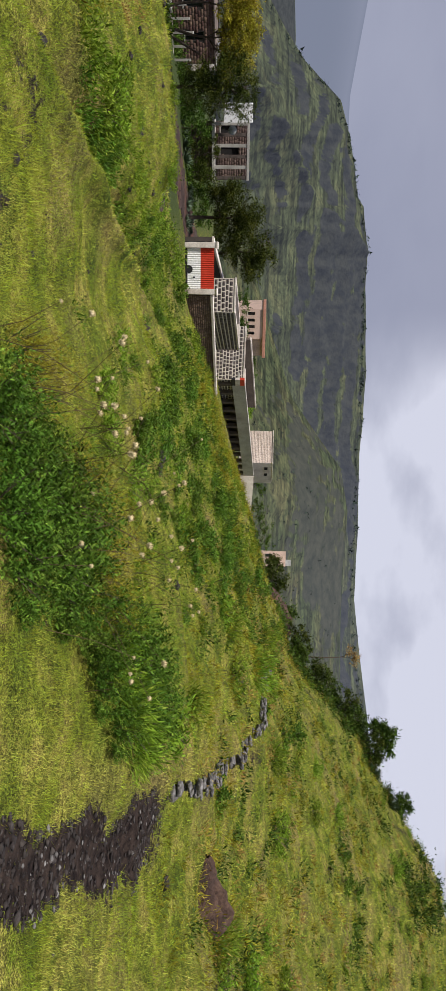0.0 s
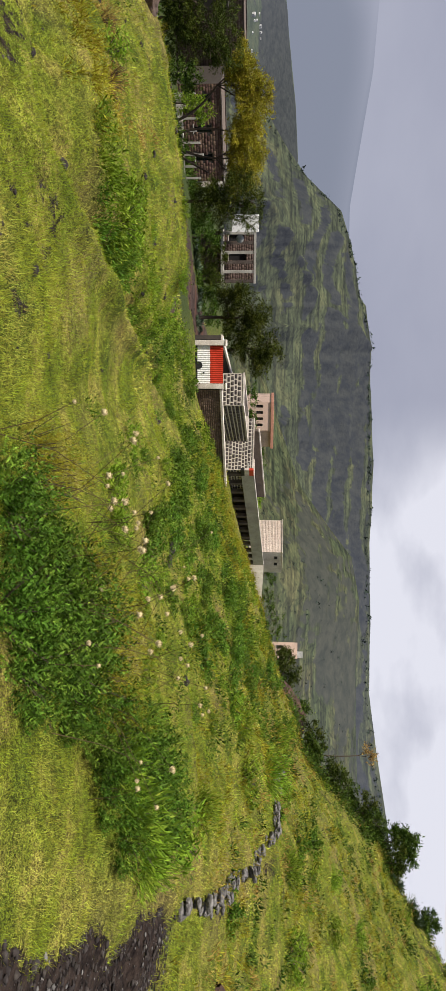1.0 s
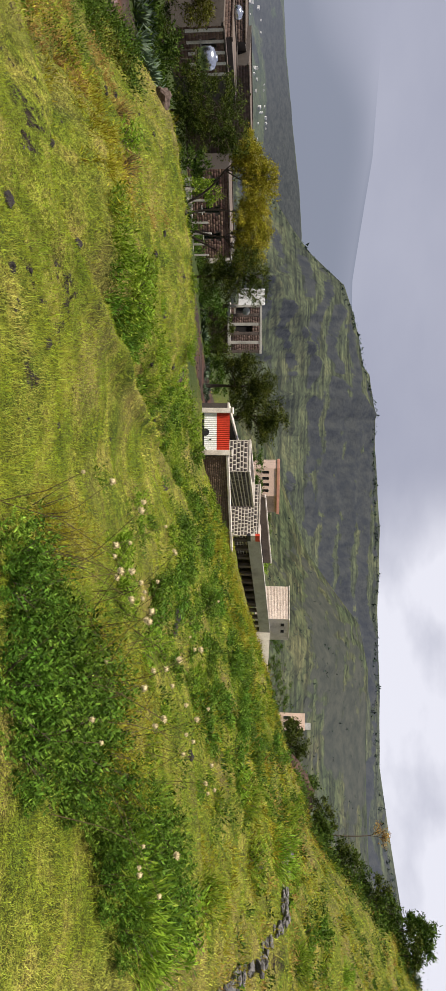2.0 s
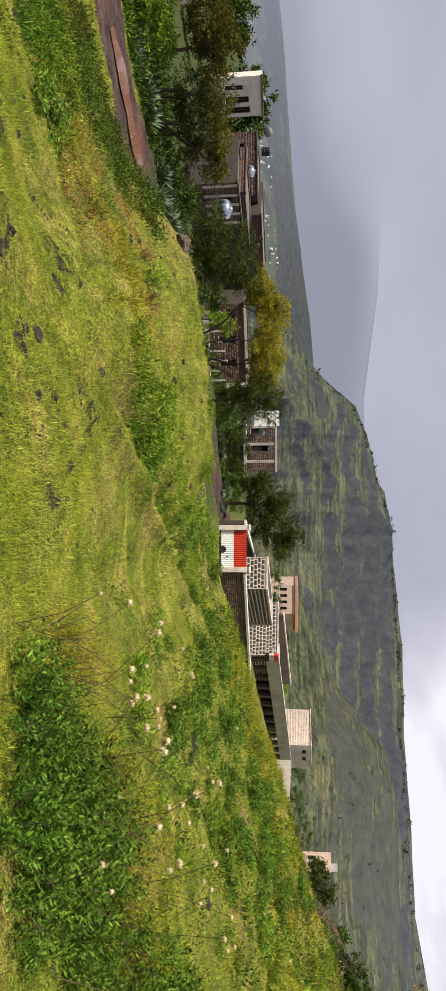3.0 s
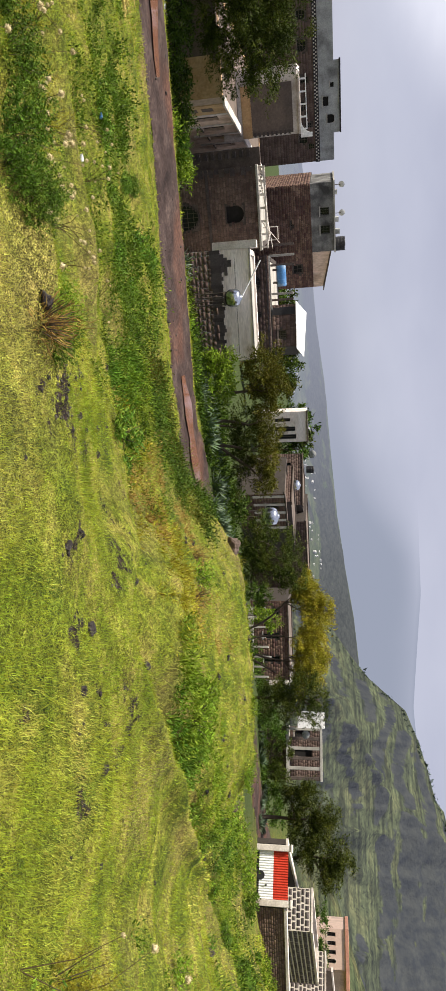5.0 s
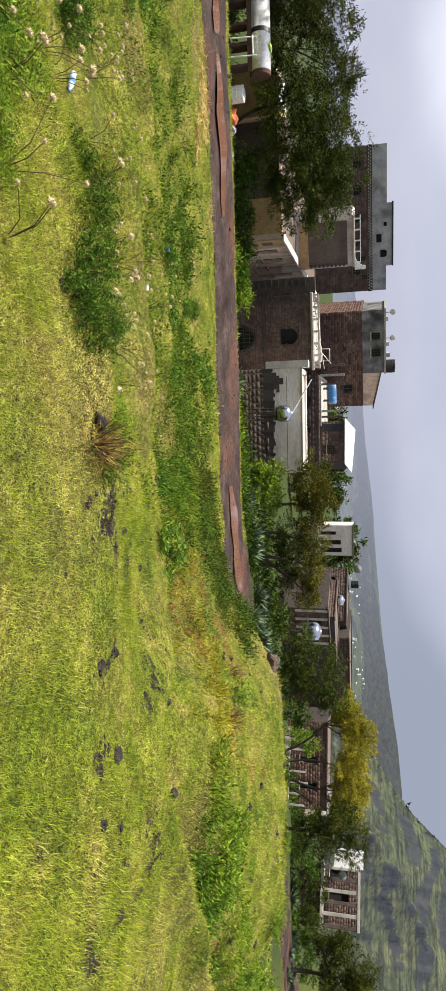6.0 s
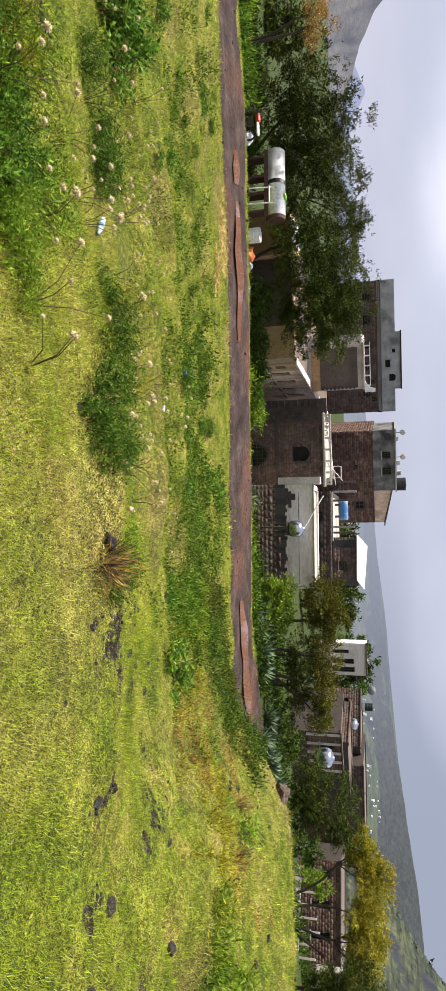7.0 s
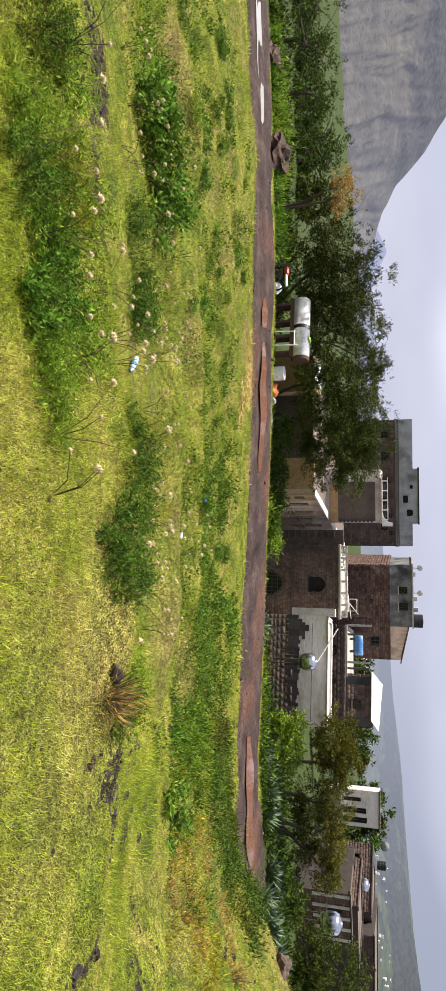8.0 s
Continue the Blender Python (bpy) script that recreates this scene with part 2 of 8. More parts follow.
ROAD_MAT = material("dirt_road", [(0.018, 0.012, 0.011), (0.04, 0.027, 0.024), (0.075, 0.054, 0.047)], scale=0.9, fine=7.0, grain=0.5, bump=0.6, rough=0.9, spec=0.12, stain=(0.1, 0.046, 0.03), stain_scale=0.2, bump_dist=0.05)

# ---- terrain ----
TER_R = np.array([0.0, 5, 12, 20, 30, 42, 60, 100])
TER_AZ = np.array([-60.0, -30, -20, -12, -3, 8, 17, 30, 41, 50, 70, 110])
TER_Z = np.array([
    (0, 0.2, 0.8, 2.3, 5.5, 10.0, 17.0, 30.0),
    (0, 0.0, 0.05, 1.3, 3.9, 8.0, 16.7, 24.0),
    (0, 0.0, 0.3, 1.3, 3.2, 6.0, 10.9, 11.5),
    (0, -0.05, 0.05, 0.9, 1.8, 2.9, 4.4, 3.0),
    (0, -0.1, -0.1, -0.1, 0.1, 0.5, 1.3, 0.5),
    (0, -0.2, -0.5, -1.0, -1.5, -1.9, -2.6, -3.5),
    (0, -0.3, -1.1, -2.0, -2.9, -3.7, -5.0, -7.0),
    (0, -0.3, -0.9, -1.15, -3.0, -4.3, -5.5, -9.0),
    (0, -0.45, -1.2, -1.7, -4.9, -5.4, -6.5, -10.0),
    (0, -0.45, -2.1, -2.85, -5.3, -5.8, -7.0, -11.0),
    (0, -0.5, -2.75, -4.3, -5.15, -7.6, -9.2, -12.0),
    (0, -0.65, -2.2, -3.3, -4.0, -5.0, -6.5, -10.0),
])
ROAD_LINE = [at(a, r) for a, r in ((128, 38), (115, 34.5), (104, 32), (90, 30.7), (78, 30.8), (67, 31), (56, 31.5), (48, 35), (40, 40), (33, 46), (27, 54), (23, 64), (20.5, 78), (18, 100))]


def spline(points, step=0.5):
    """A smooth line (Catmull-Rom) through plan points, with a point about every step metres."""
    pts = [2 * points[0] - points[1], *points, 2 * points[-1] - points[-2]]
    out = []
    for a, b, c, d in zip(pts, pts[1:], pts[2:], pts[3:]):
        k = max(2, int((c - b).length / step))
        for i in range(k):
            t = i / k
            out.append(0.5 * (2 * b + (c - a) * t + (2 * a - 5 * b + 4 * c - d) * t * t + (3 * b - a - 3 * c + d) * t**3))
    out.append(points[-1])
    return out


def raw_height(x, y):
    x, y = np.asarray(x, float), np.asarray(y, float)
    r, az = np.hypot(x, y), np.degrees(np.arctan2(-x, y))
    az = np.where(az < -60, az + 360, az)
    axis = np.append(TER_AZ, 300.0)
    table = np.vstack([TER_Z, TER_Z[:1]])
    i = np.clip(np.searchsorted(axis, az, side="right") - 1, 0, len(axis) - 2)
    f = np.clip((az - axis[i]) / (axis[i + 1] - axis[i]), 0, 1)
    f = f * f * (3 - 2 * f) * 0.5 + f * 0.5
    j = np.clip(np.searchsorted(TER_R, r, side="right") - 1, 0, len(TER_R) - 2)
    g = np.clip((r - TER_R[j]) / (TER_R[j + 1] - TER_R[j]), 0, 1)
    lo = table[i, j] * (1 - g) + table[i, j + 1] * g
    hi = table[i + 1, j] * (1 - g) + table[i + 1, j + 1] * g
    z = lo * (1 - f) + hi * f
    far = smooth(100, 700, r)
    z = z * (1 - far) - 75 * far - 150 * smooth(700, 4000, r)
    return z


ROAD_PTS = spline(ROAD_LINE, 0.6)
_rx, _ry = np.array([p.x for p in ROAD_PTS]), np.array([p.y for p in ROAD_PTS])
_rz = raw_height(_rx, _ry)
for _ in range(12):
    _rz[1:-1] = (_rz[:-2] + 2 * _rz[1:-1] + _rz[2:]) / 4


# the near terrace's lip (azimuth, distance, fall behind it) and the mound beyond it (azimuth, rise)
LIP_AZ = np.array([8.0, 13, 16.5, 18.6, 20.4, 23.6, 27, 30, 33, 36, 40, 50, 54, 61, 70])
LIP_R = np.array([27.0, 24, 21, 16.5, 13.2, 10.8, 9.2, 7.9, 7.2, 6.7, 6.9, 8.6, 9.2, 10.8, 11.5])
LIP_DROP = np.array([0.0, 0.3, 0.6, 0.75, 0.8, 0.75, 0.7, 0.65, 0.6, 0.6, 0.6, 0.6, 0.5, 0.3, 0.0])
MOUND_AZ = np.array([20.0, 24, 27, 30, 33, 36, 40, 45, 48, 51, 55, 60, 67])
MOUND_RISE = np.array([0.0, 0.12, 0.3, 0.18, 0.22, 0.4, 0.52, 0.5, 0.2, -0.35, -0.55, -0.35, 0.0])


def banks(x, y):
    """The terrace lip with the dip behind it, the round mound past the dip, and low steps across the slope."""
    r, az = np.hypot(x, y), np.degrees(np.arctan2(-x, y))
    wob = 0.9 * fbm(x / 2.2 + 3, y / 2.2, 3, 2)
    past = (r - np.interp(az, LIP_AZ, LIP_R) * (1 + 0.09 * wob)) / (1.5 + 0.16 * np.interp(az, LIP_AZ, LIP_R))
    drop = np.interp(az, LIP_AZ, LIP_DROP, 0, 0) * smooth(0.0, 0.28, past) * (1 - smooth(0.5, 1.5, past))
    edge = 0.22 * np.interp(az, LIP_AZ, LIP_DROP, 0, 0) * np.exp(-((past + 0.12) / 0.2) ** 2)
    rise = np.interp(az, MOUND_AZ, MOUND_RISE, 0, 0) * np.exp(-((r - 20.5) / 3.6) ** 2)
    step = 0.0
    for mid, tall in ((5.3, 0.14), (9.6, 0.3), (14.5, 0.38), (20.0, 0.4)):
        q = (r - mid * (1 + 0.22 * fbm(az / 14.0 + mid, az * 0 + mid, 3, 1))) / (0.09 * mid)
        step = step + tall * np.exp(-((q + 0.45) / 0.5) ** 2) - tall * 0.9 * np.exp(-((q - 0.45) / 0.4) ** 2)
    step = step * smooth(58, 70, az) * (1 - smooth(118, 124, az)) * smooth(-0.28, 0.1, fbm(x / 5.0, y / 5.0 + 30, 2, 3))
    return rise + edge - drop + step


def road_near(x, y):
    """Distance to the road's middle and the road's height there."""
    x, y = np.atleast_1d(np.asarray(x, float)), np.atleast_1d(np.asarray(y, float))
    d, z = np.full(x.shape, 1e9), np.zeros(x.shape)
    r = np.hypot(x, y)
    near = np.where((r > 22) & (r < 110))[0]
    for chunk in np.array_split(near, max(1, len(near) // 20000 + 1)):
        if len(chunk) == 0:
            continue
        dist = np.hypot(x[chunk, None] - _rx, y[chunk, None] - _ry)
        k = dist.argmin(1)
        d[chunk], z[chunk] = dist[np.arange(len(chunk)), k], _rz[k]
    return d, z


def height(x, y, rough=True):
    shape = np.shape(x)
    x, y = np.atleast_1d(np.asarray(x, float)).ravel(), np.atleast_1d(np.asarray(y, float)).ravel()
    r = np.hypot(x, y)
    z = raw_height(x, y)
    if rough:
        amp = smooth(1.5, 6, r)
        z = z + amp * (0.28 * fbm(x / 3.1, y / 3.1, 4, 1) + 0.16 * fbm(x / 0.9 + 7, y / 0.9, 3, 3) * (1 + smooth(6, 20, r)) + smooth(8, 25, r) * 0.7 * fbm(x / 7.0 + 5, y / 7.0, 4, 2) * (1 - 0.6 * smooth(35, 45, r) * (x < 0)))
        az = np.degrees(np.arctan2(-x, y))
        hill = 1 - smooth(-9, 2, az)
        z = z + banks(x, y) + smooth(5, 9, r) * (1 - smooth(70, 90, r)) * ((0.1 + 0.5 * hill) * np.abs(fbm(x / 1.5 + 21, y / 1.5, 4, 0)) + 0.9 * hill * smooth(12, 20, r) * fbm(x / 4.2, y / 4.2 + 13, 3, 1))
    d, rz = road_near(x, y)
    w = 1 - smooth(2.3, 5.0, d)
    z = z * (1 - w) + rz * w - 0.13 * (1 - smooth(1.3, 2.1, d))
    return z.reshape(shape) if shape else float(z[0])


def soil(x, y):
    """How bare the ground is, 0 to 1: the stony strip, the trodden track and scattered scabs."""
    x, y = np.asarray(x, float), np.asarray(y, float)
    r, az = np.hypot(x, y), np.degrees(np.arctan2(-x, y))
    wob = fbm(x / 0.9, y / 0.9, 4, 3)
    strip = (1 - smooth(0.35, 1.0, np.abs((az + 29.0 - 0.5 * (r - 7)) / 4.6 + wob * 1.3))) * smooth(3, 4, r) * (1 - smooth(11, 13, r))
    track = (1 - smooth(0.2, 0.6, np.abs(r - 4.8 - 0.075 * (az - 89) + wob * 0.5))) * smooth(84, 88, az) * smooth(0.42, 0.6, fbm(x / 1.3, y / 1.3, 3, 1) + 0.5)
    scab = smooth(0.2, 0.27, fbm(x / 0.6 + 40, y / 0.6, 5, 2, 0.6)) * smooth(0.02, 0.16, fbm(x / 2.6 + 3, y / 2.6, 2, 1)) * (r < 26)
    scab2 = smooth(0.1, 0.18, fbm(x / 0.42 + 80, y / 0.42, 5, 0, 0.6)) * smooth(18, 26, az) * (1 - smooth(60, 66, az)) * smooth(3.0, 3.5, r) * (1 - smooth(6.0, 9.0, r))
    crumb = smooth(0.25, 0.55, vnoise(x / 0.11 + 5, y / 0.11, 1) * 0.6 + vnoise(x / 0.3, y / 0.3 + 9, 2) * 0.5)
    scab, scab2 = scab * crumb, scab2 * crumb
    hill = smooth(0.13, 0.22, fbm(x / 1.6 + 11, y / 1.6, 5, 1, 0.6)) * (1 - smooth(-10, -5, az)) * smooth(12, 16, r) * (az > -60)
    return np.clip(np.maximum.reduce([strip, track * 0.7, scab * 0.5, scab2 * 0.68, hill * 0.55]), 0, 1)


def build_ground():
    az = np.concatenate([np.arange(-45, 125, 0.45), np.arange(125, 315, 5.0)])
    rad = np.concatenate([1.2 * 1.0195 ** np.arange(190), 47.2 * 1.04 ** np.arange(118)])
    aa, rr = np.meshgrid(np.radians(az), rad)
    x, y = -np.sin(aa) * rr, np.cos(aa) * rr
    z = height(x, y)
    n, m = len(az), len(rad)
    verts = np.stack([x, y, z], -1).reshape(-1, 3)
    i, j = np.meshgrid(np.arange(m - 1), np.arange(n), indexing="ij")
    a, b = i * n + j, i * n + (j + 1) % n
    faces = np.stack([a, b, b + n, a + n], -1).reshape(-1, 4)[:, ::-1]
    hub = len(verts)
    verts = np.vstack([verts, [[0, 0, float(z[0].mean())]]])
    ring = np.arange(n)
    cap = np.stack([np.full(n, hub), ring, (ring + 1) % n], -1)
    faces = np.vstack([np.stack([faces[:, 0], faces[:, 1], faces[:, 2]], -1), np.stack([faces[:, 0], faces[:, 2], faces[:, 3]], -1), cap])
    me = mesh_from("ground", verts, np.ascontiguousarray(faces), None, True)
    if me.polygons[0].normal.z < 0:
        me.flip_normals()
    bare = me.attributes.new("bare", "FLOAT", "POINT")
    bare.data.foreach_set("value", soil(verts[:, 0], verts[:, 1]).astype(np.float32))
    r, az = np.hypot(verts[:, 0], verts[:, 1]), np.degrees(np.arctan2(-verts[:, 0], verts[:, 1]))
    d, _ = road_near(verts[:, 0], verts[:, 1])
    wild = me.attributes.new("yard", "FLOAT", "POINT")
    wild.data.foreach_set("value", np.maximum(smooth(34.8, 37, r + 1.5 * fbm(verts[:, 0] / 2, verts[:, 1] / 2, 3)) * smooth(18, 24, az) * (d > 2.2), smooth(90, 160, r)).astype(np.float32))
    ob = new("ground", me)
    return tagged(ob, "grassy sloping hillside ground with bare stony patches", "ground", kind="structure")


def ground_material():
    m = material("turf", [(0.046, 0.07, 0.007), (0.098, 0.118, 0.012), (0.19, 0.165, 0.04)], scale=1.3, fine=60.0, rough=0.95, bump=0.9, band=0.16, grain=0.55, spec=0.1, stain=(0.15, 0.12, 0.042), stain_scale=0.35, bump_dist=0.03)
    n, l = m.node_tree.nodes, m.node_tree.links
    b = n["Principled BSDF"]
    old = b.inputs["Base Color"].links[0].from_socket
    tc = n.new("ShaderNodeTexCoord")
    for size, low, high in ((2.2, 0.85, 1.18), (15.0, 0.65, 1.35), (80.0, 0.3, 1.75)):
        sp, sm, sv = n.new("ShaderNodeTexNoise"), n.new("ShaderNodeMapRange"), n.new("ShaderNodeVectorMath")
        sp.inputs["Scale"].default_value, sp.inputs["Detail"].default_value = size, 3
        sm.inputs["From Min"].default_value, sm.inputs["From Max"].default_value = 0.4, 0.62
        sm.inputs["To Min"].default_value, sm.inputs["To Max"].default_value = low, high
        sv.operation = "SCALE"
        l.new(tc.outputs["Object"], sp.inputs["Vector"])
        l.new(sp.outputs["Fac"], sm.inputs["Value"])
        l.new(old, sv.inputs[0])
        l.new(sm.outputs["Result"], sv.inputs["Scale"])
        old = sv.outputs["Vector"]
    at_, mx, no, rp = n.new("ShaderNodeAttribute"), n.new("ShaderNodeMix"), n.new("ShaderNodeTexNoise"), n.new("ShaderNodeValToRGB")
    at_.attribute_name = "bare"
    mx.data_type = "RGBA"
    no.inputs["Scale"].default_value, no.inputs["Detail"].default_value = 9.0, 6
    rp.color_ramp.elements[0].position, rp.color_ramp.elements[0].color = 0.35, (0.006, 0.004, 0.004, 1)
    rp.color_ramp.elements[1].position, rp.color_ramp.elements[1].color = 0.7, (0.045, 0.032, 0.026, 1)
    l.new(no.outputs["Fac"], rp.inputs["Fac"])
    ne, am, ms, mr = n.new("ShaderNodeTexNoise"), n.new("ShaderNodeMath"), n.new("ShaderNodeMath"), n.new("ShaderNodeMapRange")
    ne.inputs["Scale"].default_value, ne.inputs["Detail"].default_value, ne.inputs["Roughness"].default_value = 13.0, 6, 0.7
    l.new(tc.outputs["Object"], ne.inputs["Vector"])
    l.new(tc.outputs["Object"], no.inputs["Vector"])
    am.operation, ms.operation = "MULTIPLY_ADD", "ADD"
    l.new(ne.outputs["Fac"], am.inputs[0])
    am.inputs[1].default_value, am.inputs[2].default_value = 3.0, -1.5
    l.new(am.outputs["Value"], ms.inputs[0])
    l.new(at_.outputs["Fac"], ms.inputs[1])
    mr.inputs["From Min"].default_value, mr.inputs["From Max"].default_value = 0.46, 0.56
    l.new(ms.outputs["Value"], mr.inputs["Value"])
    l.new(mr.outputs["Result"], mx.inputs["Factor"])
    l.new(old, mx.inputs["A"])
    l.new(rp.outputs["Color"], mx.inputs["B"])
    yd, my = n.new("ShaderNodeAttribute"), n.new("ShaderNodeMix")
    yd.attribute_name, my.data_type = "yard", "RGBA"
    yn, yr = n.new("ShaderNodeTexNoise"), n.new("ShaderNodeValToRGB")
    yn.inputs["Scale"].default_value, yn.inputs["Detail"].default_value = 0.25, 8
    yr.color_ramp.elements[0].position, yr.color_ramp.elements[0].color = 0.38, (0.028, 0.046, 0.012, 1)
    yr.color_ramp.elements[1].position, yr.color_ramp.elements[1].color = 0.65, (0.07, 0.075, 0.03, 1)
    l.new(yn.outputs["Fac"], yr.inputs["Fac"])
    l.new(yd.outputs["Fac"], my.inputs["Factor"])
    l.new(mx.outputs["Result"], my.inputs["A"])
    l.new(yr.outputs["Color"], my.inputs["B"])
    l.new(my.outputs["Result"], b.inputs["Base Color"])
    return m


ground = build_ground()
ground.data.materials.append(ground_material())


def build_road():
    xs = np.linspace(-2.4, 2.4, 13)
    pts = [Vector((x, y, 0)) for x, y in zip(_rx, _ry)]
    verts, k = [], len(xs)
    for i, p in enumerate(pts):
        d = (pts[min(i + 1, len(pts) - 1)] - pts[max(i - 1, 0)]).normalized()
        side = Vector((d.y, -d.x, 0))
        for s in xs:
            wide = 1 + 0.9 * float(fbm(i / 5.0, 3.3 if s < 0 else 9.7, 5, 1, 0.65))
            q = p + side * float(s) * wide
            rut = -0.05 * math.exp(-((abs(s) - 0.95) / 0.3) ** 2)
            verts.append((q.x, q.y, _rz[i] + 0.05 + rut - 0.09 * float(smooth(1.9, 2.4, abs(s))) + 0.11 * float(fbm(q.x / 1.3, q.y / 1.3, 4, 2))))
    faces = [(i * k + j, i * k + j + 1, (i + 1) * k + j + 1, (i + 1) * k + j) for i in range(len(pts) - 1) for j in range(k - 1)]
    me = mesh_from("road", verts, [f[::-1] for f in faces], ROAD_MAT, True)
    return tagged(new("road", me), "wet rutted brown dirt road past the houses", "road", kind="structure")


road = build_road()

# ---- mountains ----


MTN = {}


def ridged(x, y, octaves, k, gain=0.55):
    """Sharp-crested noise, 0 to 1: ribs and gullies."""
    total, amp, norm = 0.0, 1.0, 0.0
    for o in range(octaves):
        total = total + amp * (1 - np.abs(2 * vnoise(x * 2**o + 11.7 * o, y * 1.6**o + 5.3 * o, k + o) - 1))
        norm += amp
        amp *= gain
    return total / norm


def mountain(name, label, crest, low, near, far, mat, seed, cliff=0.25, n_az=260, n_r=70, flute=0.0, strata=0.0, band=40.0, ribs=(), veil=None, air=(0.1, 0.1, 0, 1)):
    """A range seen from the hill: crest is rows of azimuth and height in degrees above eye level; the foot lies near,
    the crest far.
    air: share of the slope painted over with haze at two azimuths; flute: depth of gullies in metres; strata: how
    strongly it steps in bands of rock; ribs: spurs (azimuth at the crest, azimuth at the foot, height)."""
    caz, cel = np.array([c[0] for c in crest], float), np.array([c[1] for c in crest], float)
    order = caz.argsort()
    az = np.linspace(caz.min(), caz.max(), n_az)
    t = np.linspace(0, 1.1, n_r)
    aa, tt = np.meshgrid(az, t)
    ee = np.interp(az, caz[order], cel[order])[None, :] + 0 * tt
    top = 1.6 + far * np.tan(np.radians(ee))
    rise = np.clip(tt, 0, 1)
    shape = rise ** 1.2 * (1 - cliff) + cliff * smooth(0.74 + 0.1 * fbm(aa * 0.3, aa * 0, 3, seed), 0.97, rise)
    r = near + (far - near) * tt
    belly = np.sin(np.pi * np.clip(rise, 0, 1)) ** 0.6
    drift = aa + 3.0 * fbm(aa * 0.2 + seed, tt * 2.0, 3, seed + 2)
    gully = ridged(drift * 0.22 + seed * 3.1, tt * 0.7, 5, seed) - 0.55
    fine = fbm(drift * 2.6 + seed, tt * 9.0, 4, seed + 1)
    z = low + (top - low) * shape + flute * belly * (gully * 1.6 + fine * 0.2)
    for crest_az, foot_az, tall in ribs:
        mid = foot_az + (crest_az - foot_az) * rise + 1.2 * fbm(tt * 5.0, aa * 0 + crest_az, 3, seed)
        z = z + tall * belly * np.exp(-np.abs(aa - mid) / 2.6)
    if strata:
        lev = z / band + 2.6 * fbm(aa * 0.16, tt * 2.4, 4, seed + 3)
        frac = lev - np.floor(lev)
        stair = np.floor(lev) + smooth(0.55, 1.0, frac) * 0.72 + 0.28 * frac
        z = z + strata * band * (stair - lev) * smooth(0.0, 0.12, rise) * (1 - smooth(0.93, 1.0, rise))
    z = np.where(tt > 1, top - (tt - 1) * (top - low) * 1.5, z)
    x, y = -np.sin(np.radians(aa)) * r, np.cos(np.radians(aa)) * r
    verts = np.stack([x, y, z], -1).reshape(-1, 3)
    i, j = np.meshgrid(np.arange(n_r - 1), np.arange(n_az - 1), indexing="ij")
    a = i * n_az + j
    faces = np.stack([a, a + 1, a + n_az + 1, a + n_az], -1).reshape(-1, 4)
    MTN[name] = np.stack([x, y, z], -1)
    me = mesh_from(name, verts, np.ascontiguousarray(faces[:, ::-1]), mat, True)
    slope = np.gradient(z, axis=0) / (far - near) * (n_r - 1) / 1.1
    rock = me.attributes.new("rock", "FLOAT", "POINT")
    rock.data.foreach_set("value", smooth(0.42, 0.85, 0.5 * (rise - 0.2) + 1.5 * fbm(drift * 0.16 + 7, tt * 5.5, 5, seed + 1, 0.6) + 0.3 * (slope / slope.mean() - 1) + 0.4 * fine).astype(np.float32).ravel())
    haze_paint = me.attributes.new("haze_paint", "FLOAT", "POINT")
    # painted haze thickens from one azimuth to the other
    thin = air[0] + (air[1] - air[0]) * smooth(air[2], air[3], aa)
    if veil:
        # opacity of the glowing haze shell, fading leftwards and towards the crest
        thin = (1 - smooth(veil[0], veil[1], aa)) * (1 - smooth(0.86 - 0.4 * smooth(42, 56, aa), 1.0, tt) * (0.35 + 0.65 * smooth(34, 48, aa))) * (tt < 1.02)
    haze_paint.data.foreach_set("value", thin.astype(np.float32).ravel())
    return tagged(new(name, me), label, "mountain", kind="structure")


